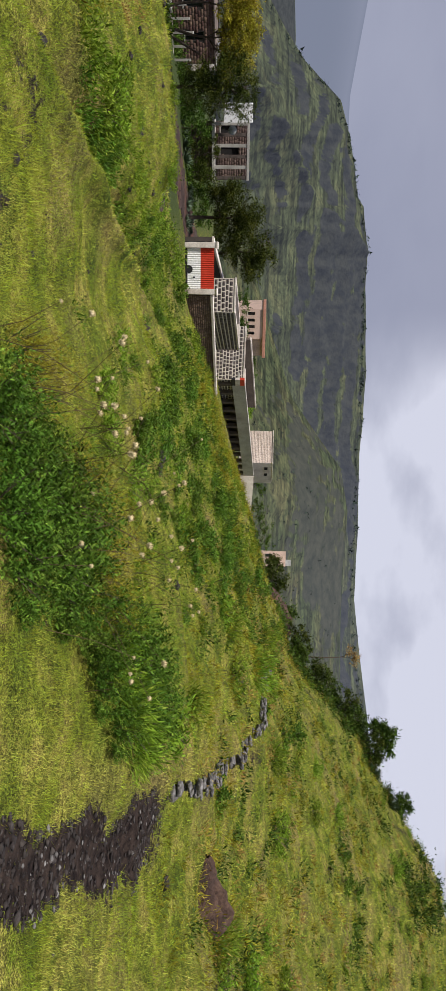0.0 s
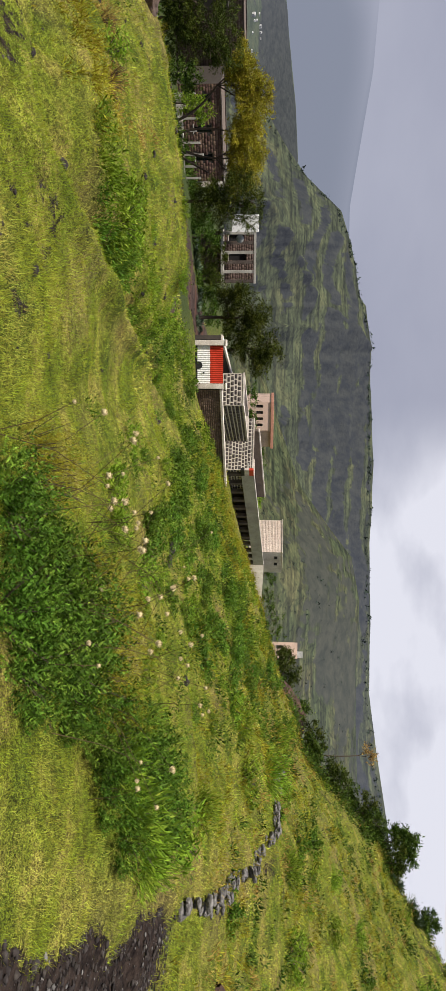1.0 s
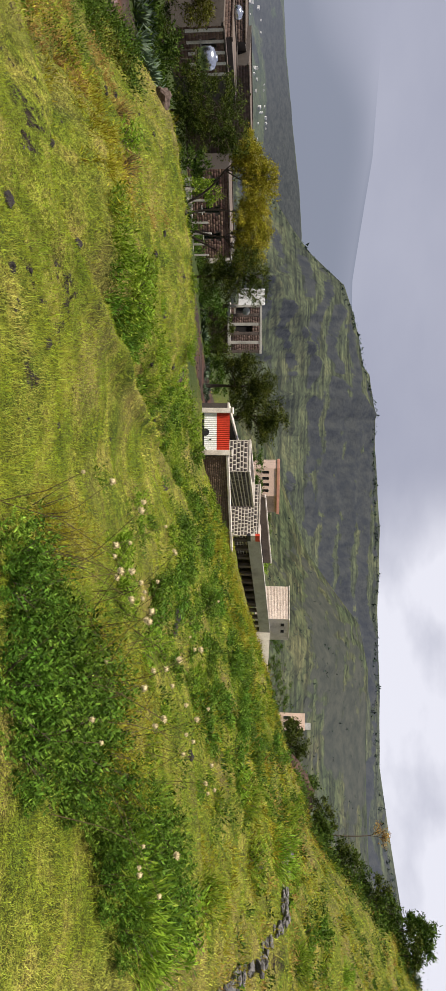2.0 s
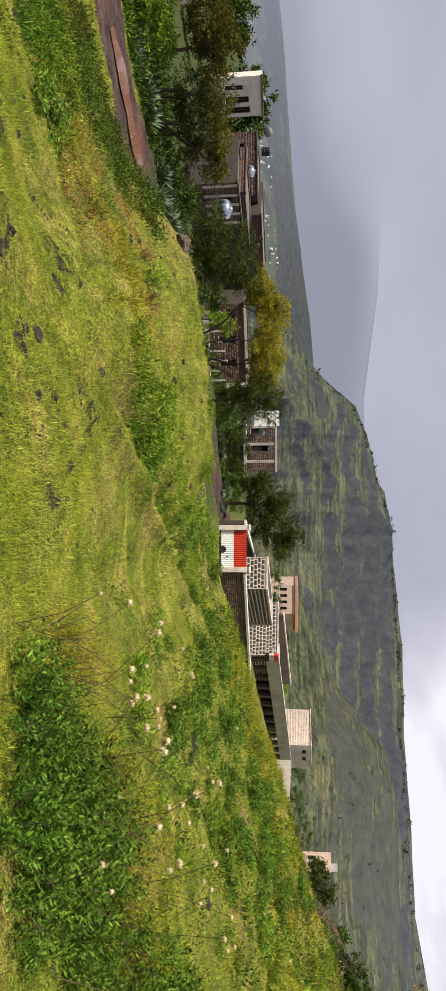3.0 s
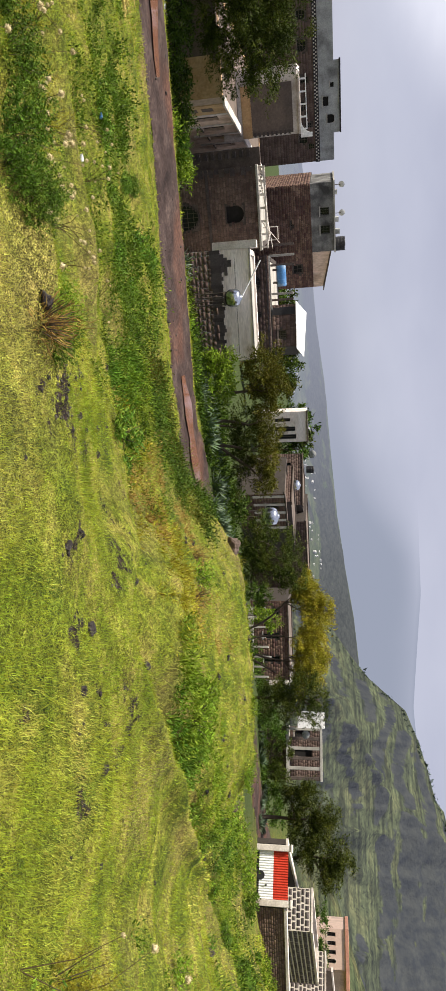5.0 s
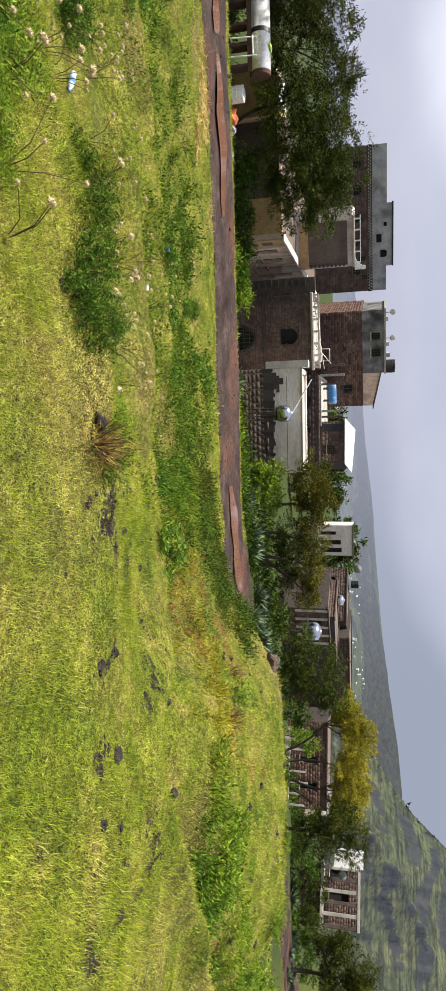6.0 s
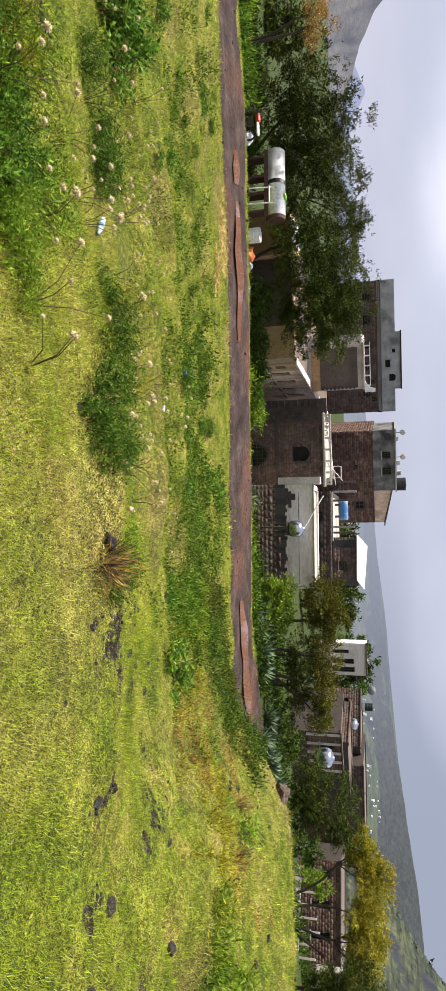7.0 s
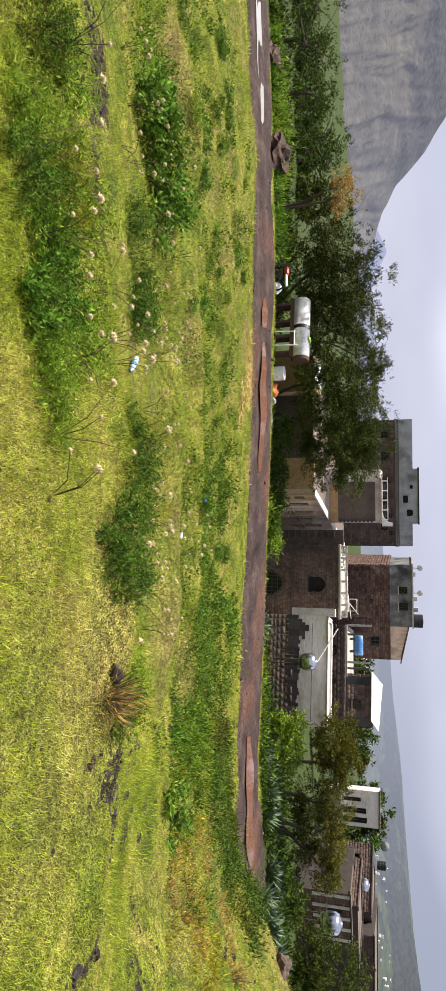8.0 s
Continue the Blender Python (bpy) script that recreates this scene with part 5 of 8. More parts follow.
undergrowth("hedge_growth", "tangled dark green growth behind the road", 420, (34, 64, 36.5, 50), 0.75, (0.24, 0.09), LEAF_DARK, 9, 58)
undergrowth("hedge_growth", "tangled olive growth below the houses", 260, (64, 122, 37, 44), 0.6, (0.22, 0.075), LEAF_OLIVE, 10, 58)
undergrowth("hedge_growth", "tangled green growth beside the compound", 200, (19, 36, 62, 76), 0.75, (0.27, 0.09), LEAF_DARK, 12, 58)
undergrowth("hedge_growth", "dark bushy growth along the field edge", 150, (93, 124, 38.5, 47), 0.95, (0.26, 0.1), LEAF_DARK, 36, 70)
undergrowth("hedge_growth", "fresh green bushy growth beyond the road", 110, (95, 124, 36, 40), 0.85, (0.22, 0.08), LEAF_BRIGHT, 37, 70)
undergrowth("tussock", "pale dry grass tussocks in the meadow", 240, (-12, 66, 4, 26), 0.13, (0.08, 0.008), LEAF_YELLOW, 13, 40, mask=1.5)
undergrowth("tussock", "bright fresh grass tussocks in the meadow", 300, (-40, 120, 5, 26), 0.16, (0.09, 0.01), LEAF_BRIGHT, 14, 45, mask=1.5)
undergrowth("tussock", "grassy tussocks on the far meadow", 420, (-6, 12, 28, 70), 0.4, (0.25, 0.03), LEAF_YELLOW, 15, 50)
undergrowth("weeds", "green weeds on the far meadow", 320, (-6, 14, 26, 62), 0.4, (0.16, 0.05), LEAF_BRIGHT, 16, 60, mask=1.3)
undergrowth("weeds", "dark weeds on the far meadow", 160, (-6, 14, 26, 62), 0.45, (0.16, 0.05), LEAF_DARK, 17, 60, mask=1.3)

# ---- buildings ----
PINK = material("pink_plaster", [(0.5, 0.36, 0.3), (0.6, 0.45, 0.38)], scale=0.7, fine=9.0, bump=0.2, stain=(0.4, 0.3, 0.26))
TERRACOTTA = material("terracotta_plaster", [(0.36, 0.17, 0.12), (0.46, 0.23, 0.17)], scale=0.8, fine=9.0, bump=0.2)
OCHRE = material("ochre_plaster", [(0.34, 0.2, 0.09), (0.44, 0.29, 0.14), (0.5, 0.36, 0.2)], scale=0.8, fine=9.0, bump=0.3, stain=(0.24, 0.15, 0.09), stain_scale=0.5)
BROWN_PLASTER = material("brown_plaster", [(0.099, 0.0765, 0.063), (0.144, 0.1125, 0.09)], scale=0.7, fine=9.0, bump=0.3, stain=(0.08, 0.065, 0.058))
GREY_CONCRETE = material("weathered_concrete", [(0.2, 0.2, 0.2), (0.33, 0.34, 0.34), (0.45, 0.46, 0.46)], scale=0.7, fine=9.0, bump=0.3, stain=(0.12, 0.12, 0.12), stain_scale=0.6)
STONE_BLOCK = material("stone_block", [(0.0625, 0.0403, 0.0343), (0.1058, 0.0706, 0.0585), (0.1562, 0.1109, 0.0907)], scale=1.2, fine=12.0, bump=0.6, island=0.2)
RED_BLOCK = material("red_stone_block", [(0.0721, 0.0412, 0.0309), (0.1236, 0.0721, 0.0547), (0.1855, 0.1185, 0.0907)], scale=1.0, fine=12.0, bump=0.6, island=0.35)
DARK_BLOCK = material("basalt_block", [(0.0425, 0.0357, 0.0357), (0.068, 0.0561, 0.0544), (0.0935, 0.0765, 0.0723)], scale=1.5, fine=12.0, bump=0.6, island=0.3)
BRICK = material("brown_brick", [(0.09, 0.058, 0.045), (0.125, 0.082, 0.062), (0.16, 0.11, 0.085)], scale=1.5, fine=14.0, bump=0.5, island=0.3)
MORTAR = material("pale_mortar", [(0.45, 0.4, 0.34), (0.58, 0.53, 0.46)], scale=2.0, fine=15.0, bump=0.3)
MORTAR_DARK = material("dark_mortar", [(0.042, 0.035, 0.0308), (0.07, 0.0581, 0.0504)], scale=2.0, fine=15.0, bump=0.3)
# near-black colour stands in for the shade of rooms behind windows
ROOM_SHADE = material("painted_room_shade", [(0.012, 0.011, 0.011), (0.02, 0.018, 0.018)], scale=1.0, fine=5.0, bump=0, rough=0.9)
FRAME_MAT = material("window_metal", [(0.05, 0.04, 0.035), (0.09, 0.075, 0.06)], scale=3.0, fine=20.0, bump=0.1, rough=0.5)
WHITE_METAL = material("white_sheet_metal", [(0.7, 0.7, 0.7), (0.8, 0.8, 0.8)], scale=0.8, fine=8.0, bump=0.1, rough=0.45)
RED_METAL = material("red_sheet_metal", [(0.42, 0.035, 0.02), (0.55, 0.06, 0.03)], scale=1.2, fine=10.0, bump=0.1, rough=0.45)
BLACK_PAINT = material("black_paint", [(0.012, 0.012, 0.014), (0.025, 0.025, 0.028)], scale=2.0, fine=10.0, bump=0.1, rough=0.5)
STEEL = material("brushed_steel", [(0.42, 0.45, 0.5), (0.6, 0.63, 0.67)], scale=0.8, fine=9.0, bump=0.08, rough=0.24, metal=1.0)
BLUE_PAINT = material("blue_tank_paint", [(0.04, 0.13, 0.3), (0.07, 0.2, 0.4)], scale=1.5, fine=9.0, bump=0.15, rough=0.45, stain=(0.3, 0.38, 0.45), stain_scale=1.4)
GLASS_DARK = bpy.data.materials.new("window_glass")
GLASS_DARK.use_nodes = True
_g = GLASS_DARK.node_tree.nodes["Principled BSDF"]
_g.inputs["Base Color"].default_value, _g.inputs["Roughness"].default_value = (0.015, 0.018, 0.02, 1), 0.08


def lift(el, r):
    """The height at distance r that shows el degrees above eye level."""
    return 1.6 + r * math.tan(radians(el))


def span(left, right):
    """Plan frame of a front between two (azimuth, distance): start, length, turn in degrees."""
    p, q = at(*left), at(*right)
    d = q - p
    return p, d.length, math.degrees(math.atan2(d.y, d.x))


def wall_slab(width, z0, z1, thick, holes=(), y=0.0):
    """An upright slab along x with openings (x0, x1, z0, z1) cut through it."""
    bm = bmesh.new()
    xs = sorted({0.0, width, *[min(max(v, 0), width) for h in holes for v in h[:2]]})
    zs = sorted({z0, z1, *[min(max(v, z0), z1) for h in holes for v in h[2:4]]})
    solid = {}
    for i in range(len(xs) - 1):
        for j in range(len(zs) - 1):
            cx, cz = (xs[i] + xs[i + 1]) / 2, (zs[j] + zs[j + 1]) / 2
            solid[i, j] = not any(h[0] < cx < h[1] and h[2] < cz < h[3] for h in holes)
    cache = {}

    def vert(i, k, j):
        key = (i, k, j)
        if key not in cache:
            cache[key] = bm.verts.new((xs[i], y + k * thick, zs[j]))
        return cache[key]

    for (i, j), full in solid.items():
        if not full:
            continue
        bm.faces.new((vert(i, 0, j), vert(i + 1, 0, j), vert(i + 1, 0, j + 1), vert(i, 0, j + 1)))
        bm.faces.new((vert(i, 1, j), vert(i, 1, j + 1), vert(i + 1, 1, j + 1), vert(i + 1, 1, j)))
        if not solid.get((i - 1, j), False):
            bm.faces.new((vert(i, 0, j), vert(i, 0, j + 1), vert(i, 1, j + 1), vert(i, 1, j)))
        if not solid.get((i + 1, j), False):
            bm.faces.new((vert(i + 1, 0, j), vert(i + 1, 1, j), vert(i + 1, 1, j + 1), vert(i + 1, 0, j + 1)))
        if not solid.get((i, j - 1), False):
            bm.faces.new((vert(i, 0, j), vert(i, 1, j), vert(i + 1, 1, j), vert(i + 1, 0, j)))
        if not solid.get((i, j + 1), False):
            bm.faces.new((vert(i, 0, j + 1), vert(i + 1, 0, j + 1), vert(i + 1, 1, j + 1), vert(i, 1, j + 1)))
    return bm


def masonry(width, z0, z1, sw, sh, gap, seed, holes=(), proud=0.03, y=0.0, x0=0.0, rough=0.35):
    """Courses of uneven blocks standing proud of a wall face (towards -y)."""
    rs = np.random.RandomState(seed)
    vs, n = [], 0
    z = z0
    while z < z1 - sh * 0.4:
        h = min(sh * (1 + rough * (rs.rand() - 0.5)), z1 - z)
        x = x0 - rs.rand() * sw
        while x < x0 + width:
            w = sw * (1 + rough * 1.4 * (rs.rand() - 0.5))
            a, b = max(x, x0) + gap / 2, min(x + w, x0 + width) - gap / 2
            x += w
            cx, cz = (a + b) / 2, z + h / 2
            if b - a < 0.06 or any(q[0] - 0.05 < cx < q[1] + 0.05 and q[2] - 0.05 < cz < q[3] + 0.05 for q in holes):
                continue
            p = proud * (0.6 + 0.7 * rs.rand())
            c = min(0.02, 0.15 * (b - a), 0.15 * h)
            t0, t1 = z + gap / 2, z + h - gap / 2
            vs.append([(a, y + 0.004, t0), (b, y + 0.004, t0), (b, y + 0.004, t1), (a, y + 0.004, t1), (a + c, y - p, t0 + c), (b - c, y - p, t0 + c), (b - c, y - p, t1 - c), (a + c, y - p, t1 - c)])
        z += h
    if not vs:
        vs.append([(x0, y, z0)] * 8)
    n = len(vs)
    quad = np.array([(4, 5, 6, 7), (0, 1, 5, 4), (1, 2, 6, 5), (2, 3, 7, 6), (3, 0, 4, 7)])
    faces = (np.arange(n)[:, None, None] * 8 + quad).reshape(-1, 4)
    return np.array(vs).reshape(-1, 3), faces


def blocks(parent, width, z0, z1, sw, sh, gap, seed, mat, holes=(), **kw):
    v, f = masonry(width, z0, z1, sw, sh, gap, seed, holes, **kw)
    ob = part("masonry", mesh_from("masonry", v, f, mat), None, parent)
    ob["kind"] = "stuff"
    return ob


def arch_head(x0, x1, z0, z1, thick, y=0.0, steps=10):
    """The two corners that make a square opening's head round."""
    bm = bmesh.new()
    c, rad = (x0 + x1) / 2, (x1 - x0) / 2
    rise = min(rad, z1 - z0)
    for s in (-1, 1):
        arc = [(c + s * rad * math.cos(a), z1 - rise + rise * math.sin(a)) for a in [math.pi / 2 * i / steps for i in range(steps + 1)]]
        ring = [*arc, (c + s * rad, z1)]
        front = [bm.verts.new((x, y, z)) for x, z in ring]
        back = [bm.verts.new((x, y + thick, z)) for x, z in ring]
        m = len(ring)
        bm.faces.new(front if s < 0 else front[::-1])
        bm.faces.new(back[::-1] if s < 0 else back)
        for i in range(m):
            q = (front[i], front[(i + 1) % m], back[(i + 1) % m], back[i])
            bm.faces.new(q[::-1] if s < 0 else q)
    return bm


def window(parent, x0, x1, z0, z1, bars=(2, 2), arch=False, sill=True, wall_mat=None, deep=0.16, frame_mat=None, y=0.0, bare=False):
    """A window set into an opening: frame, bars, pane; arched where asked. bare: no frame, only a near-black panel
    painted as the unlit room.
    """
    w = part("window", box(x0, x1, y + deep + 0.06, y + deep + 0.1, z0, z1), ROOM_SHADE if bare else GLASS_DARK, parent)
    if not bare:
        bm, t = bmesh.new(), 0.05
        add_box(bm, x0, x0 + t, y + deep - 0.01, y + deep + 0.05, z0, z1)
        add_box(bm, x1 - t, x1, y + deep - 0.01, y + deep + 0.05, z0, z1)
        add_box(bm, x0 + t, x1 - t, y + deep - 0.01, y + deep + 0.05, z0, z0 + t)
        add_box(bm, x0 + t, x1 - t, y + deep - 0.01, y + deep + 0.05, z1 - t, z1)
        for i in range(1, bars[0]):
            c = x0 + (x1 - x0) * i / bars[0]
            add_box(bm, c - 0.015, c + 0.015, y + deep, y + deep + 0.04, z0 + t, z1 - t)
        for i in range(1, bars[1]):
            c = z0 + (z1 - z0) * i / bars[1]
            add_box(bm, x0 + t, x1 - t, y + deep + 0.002, y + deep + 0.038, c - 0.015, c + 0.015)
        part("frame", bm, frame_mat or FRAME_MAT, w)
    if sill:
        part("sill", box(x0 - 0.1, x1 + 0.1, y - 0.07, y + deep, z0 - 0.09, z0 - 0.003, 0.015), wall_mat or CONCRETE, w)
    if arch:
        part("arch", arch_head(x0, x1, z0, z1, deep + 0.05, y - 0.002), wall_mat or STONE_DARK, w)
    return w


def house(name, label, left, right, depth, z0, z1, mat, holes=(), roof_mat=None, category="house", group="", side_mat=None, roof_drop=0.25, thick=0.3):
    """A flat-roofed block with its front between two (azimuth, distance). Heights are from z0. Returns the thing, width, height."""
    p, w, turn = span(left, right)
    ob = thing(name, (p.x, p.y, z0), label, category, group, turn=turn)
    h = z1 - z0
    part("front_wall", wall_slab(w, 0, h, thick, [q[:4] for q in holes]), mat, ob)
    sm = side_mat or mat
    part("side_wall", box(0, thick, thick, depth - thick, 0, h), sm, ob)
    part("side_wall", box(w - thick, w, thick, depth - thick, 0, h), sm, ob)
    part("back_wall", box(0, w, depth - thick, depth, 0, h), sm, ob)
    part("roof", box(thick, w - thick, thick, depth - thick, h - roof_drop - 0.2, h - roof_drop), roof_mat or CONCRETE, ob)
    part("floor", box(thick, w - thick, thick, depth - thick, 0.0, 0.1), CONCRETE, ob)
    return ob, w, h


# -- the walled compound
GR = 55.0
gate_p, gate_w, gate_turn = span((20.4, GR), (17.25, GR))
gz0, gz1 = lift(-7.1, GR), lift(-4.05, GR)
gate = thing("gate", (gate_p.x, gate_p.y, gz0), "corrugated metal gate painted red, white and black between plastered posts", "gate", turn=gate_turn)


def corrugated(x0, x1, z0, z1, y, mat, parent, name, pitch=0.16, deep=0.035):
    k = int((x1 - x0) / pitch * 8)
    verts = []
    for z in (z0, z1):
        for i in range(k + 1):
            x = x0 + (x1 - x0) * i / k
            verts.append((x, y + deep * math.sin(2 * math.pi * (x - x0) / pitch), z))
    n = k + 1
    faces = [(i, i + 1, n + i + 1, n + i) for i in range(k)]
    verts += [(x, yy + 0.012, z) for x, yy, z in verts]
    m = 2 * n
    faces += [(m + i + 1, m + i, m + n + i, m + n + i + 1) for i in range(k)]
    return part(name, mesh_from(name, verts, faces, mat), None, parent)


gh = gz1 - gz0
corrugated(0.0, gate_w, 0.62 * gh, 0.98 * gh, 0.1, RED_METAL, gate, "upper_panel")
corrugated(0.0, gate_w, 0.27 * gh, 0.62 * gh, 0.1, WHITE_METAL, gate, "middle_panel")
corrugated(0.0, gate_w, 0.0, 0.27 * gh, 0.1, BLACK_PAINT, gate, "lower_panel")
bm = bmesh.new()
add_tube(bm, (gate_w * 0.52, 0.05, 0.31 * gh), (gate_w * 0.52, 0.03, 0.31 * gh), 0.3, 0.3, 20)
part("emblem", bm, BLACK_PAINT, gate, "round black painted disc")
part("handle", box(gate_w * 0.7, gate_w * 0.7 + 0.12, 0.0, 0.05, 0.42 * gh, 0.47 * gh), BLACK_PAINT, gate)
for x in (-0.42, gate_w + 0.02):
    post = part("post", box(x, x + 0.42, -0.25, 0.4, -0.5, gh + 0.12, 0.03), PLASTER, gate, "plastered masonry post")
    part("cap", box(x - 0.05, x + 0.47, -0.3, 0.45, gh + 0.122, gh + 0.25, 0.02), PLASTER, post)

# side wall of the gate's left post, running back
p, w, turn = span((20.9, GR + 0.6), (17.6, GR + 16))
lw = thing("courtyard_wall", (p.x, p.y, gz0), "brown masonry courtyard wall with pale coping", "wall", turn=turn)
part("wall", box(0, w, 0, 0.35, -0.6, gh - 0.3), MORTAR_DARK, lw)
part("coping", box(0, w, -0.06, 0.41, gh - 0.297, gh - 0.12, 0.02), PLASTER, lw)

p, w, turn = span((16.72, GR + 0.2), (8.55, 62.5))
wz = lift(-4.2, GR)
pw = thing("perimeter_wall", (p.x, p.y, wz - 3.2), "long brown brick perimeter wall with white plastered coping", "wall", turn=turn)
part("core", box(0, w, 0, 0.3, 0, 3.0), MORTAR_DARK, pw)
blocks(pw, w, 0.4, 3.0, 0.34, 0.16, 0.03, 5, BRICK, proud=0.03, rough=0.2)
part("coping", box(-0.02, w + 0.05, -0.1, 0.42, 3.003, 3.22, 0.02), PLASTER, pw)


def mortar_box(name, label, left, right, depth, z0, z1, seed, group):
    """A box of dark stones with wide pale joints and a coping, open on top."""
    ob, w, h = house(name, label, left, right, depth, z0, z1, MORTAR, roof_mat=BROWN_PLASTER, group=group, category="building", roof_drop=0.35)
    blocks(ob, w, 0.1, h - 0.02, 0.5, 0.36, 0.1, seed, DARK_BLOCK, proud=0.035, rough=0.3)
    v, f = masonry(depth, 0.1, h - 0.02, 0.5, 0.36, 0.1, seed + 1, proud=0.035, rough=0.3)
    right_side = np.stack([w - v[:, 1], v[:, 0], v[:, 2]], -1)
    left_side = np.stack([v[:, 1], depth - v[:, 0], v[:, 2]], -1)
    for sv in (right_side, left_side):
        o = part("masonry", mesh_from("masonry", sv, f, DARK_BLOCK), None, ob)
        o["kind"] = "stuff"
    cop = bmesh.new()
    add_box(cop, -0.06, w + 0.06, -0.06, 0.3, h + 0.003, h + 0.14)
    add_box(cop, -0.06, w + 0.06, depth - 0.3, depth + 0.06, h + 0.003, h + 0.14)
    add_box(cop, -0.06, 0.3, 0.3, depth - 0.3, h + 0.003, h + 0.14)
    add_box(cop, w - 0.3, w + 0.06, 0.3, depth - 0.3, h + 0.003, h + 0.14)
    part("coping", cop, PLASTER, ob, "pale plaster coping")
    return ob


zb = lift(-2.42, 62)
mortar_box("block_building", "square building of dark stones in wide white mortar joints", (18.1, 63.0), (15.41, 62.0), 13.0, zb - 4.0, zb, 20, "mortared stone buildings")
mortar_box("block_building", "long building of dark stones in wide white mortar joints", (14.3, 79.0), (9.9, 75.5), 6.0, lift(-1.5, 76) - 5.0, lift(-1.5, 76), 30, "mortared stone buildings")

# gallery: a long pale beam on dark piers, with a painted flag panel at its end
gp, gw, gturn = span((9.9, 75.0), (1.75, 96.0))
bz0, bz1 = lift(-2.5, 75), lift(-1.38, 75)
slope = (lift(-0.35, 96) - bz1) / gw
gallery = thing("gallery", (gp.x, gp.y, bz0 - 3.6), "long concrete gallery on piers with a flat roof", "building", turn=gturn)


def ramp_box(x0, x1, y0, y1, z0, z1):
    bm = box(x0, x1, y0, y1, z0, z1)
    for v in bm.verts:
        v.co.z += slope * v.co.x
    return bm


bh = bz1 - bz0
part("beam", ramp_box(1.15, gw, 0, 0.3, 3.6, 3.6 + bh), CONCRETE, gallery, "long pale concrete fascia beam")
part("roof", ramp_box(0.3, gw, 0.3, 5.5, 3.6 + bh * 0.5, 3.6 + bh * 0.62), CONCRETE, gallery)
part("parapet", ramp_box(0.0, gw * 0.6, 5.5, 5.8, 3.6, 3.6 + bh + 0.42), BROWN_PLASTER, gallery)
part("coping", ramp_box(0.0, gw * 0.6, 5.4, 5.9, 3.6 + bh + 0.423, 3.6 + bh + 0.56), PLASTER, gallery)
part("back_wall", ramp_box(0, gw, 4.0, 4.3, -0.5, 3.6 + bh * 0.5), STONE_DARK, gallery)
for i in range(13):
    x = 0.9 + i * (gw - 1.6) / 12
    pier = box(x, x + 0.45, 0.05, 0.5, -0.6, 3.6 + slope * x - 0.003)
    part("pier", pier, STONE_DARK, gallery)
flag = part("flag_panel", box(0.0, 1.146, -0.02, 0.28, 3.6 + bh * 0.66, 3.6 + bh), RED_METAL, gallery, "painted red, white and black panel")
part("white_band", box(0.0, 1.146, -0.02, 0.28, 3.6 + bh * 0.3, 3.6 + bh * 0.656), PLASTER, flag)
part("black_band", box(0.0, 1.146, -0.02, 0.28, 3.6, 3.6 + bh * 0.296), BLACK_PAINT, flag)

p, w, turn = span((1.7, 95.8), (-4.6, 102))
ew = thing("retaining_wall", (p.x, p.y, lift(-1.4, 96) - 2), "pale plastered retaining wall with a thin mast", "wall", turn=turn)
bm = bmesh.new()
for i in range(12):
    x0, x1 = w * i / 12, w * (i + 1) / 12
    top = 2 + (lift(-0.36, 96) - lift(-1.4, 96)) * (1 - 0.3 * i / 11)
    add_box(bm, x0, x1, 0, 0.3, -0.5, top)
part("wall", bm, PLASTER, ew)
part("mast", tube((w * 0.52, 0.1, 2), (w * 0.52, 0.1, 4.6), 0.03), FRAME_MAT, ew)

# cube house behind the gallery
cz0, cz1 = lift(-1.6, 100), lift(1.18, 100)
cube, w, h = house("cube_house", "small flat-roofed house in pale cut stone", (5.63, 101.0), (2.9, 98.0), 6.0, cz0, cz1, PLASTER, group="", category="house", roof_drop=0.1)
v, f = masonry(w, 0.1, h - 0.05, 0.42, 0.22, 0.02, 44, proud=0.02)
PALE_BLOCK = material("pale_stone_block", [(0.42, 0.33, 0.28), (0.5, 0.41, 0.35), (0.57, 0.48, 0.42)], scale=1.2, fine=12.0, bump=0.4, island=0.12)
o = part("masonry", mesh_from("masonry", v, f, PALE_BLOCK), None, cube)
o["kind"] = "stuff"
part("cornice", box(-0.12, w + 0.12, -0.12, 5.12, h + 0.003, h + 0.12, 0.02), PLASTER, cube)
for y in (1.2, 3.0):
    win = part("window", box(w - 0.005, w + 0.02, y, y + 0.8, h - 1.15, h - 0.65), ROOM_SHADE, cube)
    part("frame", box(w + 0.004, w + 0.05, y - 0.06, y + 0.86, h - 1.22, h - 1.155), PLASTER, win)

# dark tanks beside the cube house
for k, az in enumerate((1.5, 0.85)):
    p = at(az, 99, lift(-1.15, 99))
    tk = thing("water_tank", p, "dark grey square water tank on the roof", "water tank", "roof tanks", turn=3)
    part("body", box(-0.5, 0.5, -0.5, 0.5, 0, 1.35, 0.06), BLACK_PAINT if k else FRAME_MAT, tk)
    part("lid", box(-0.54, 0.54, -0.54, 0.54, 1.352, 1.42, 0.02), FRAME_MAT, tk)

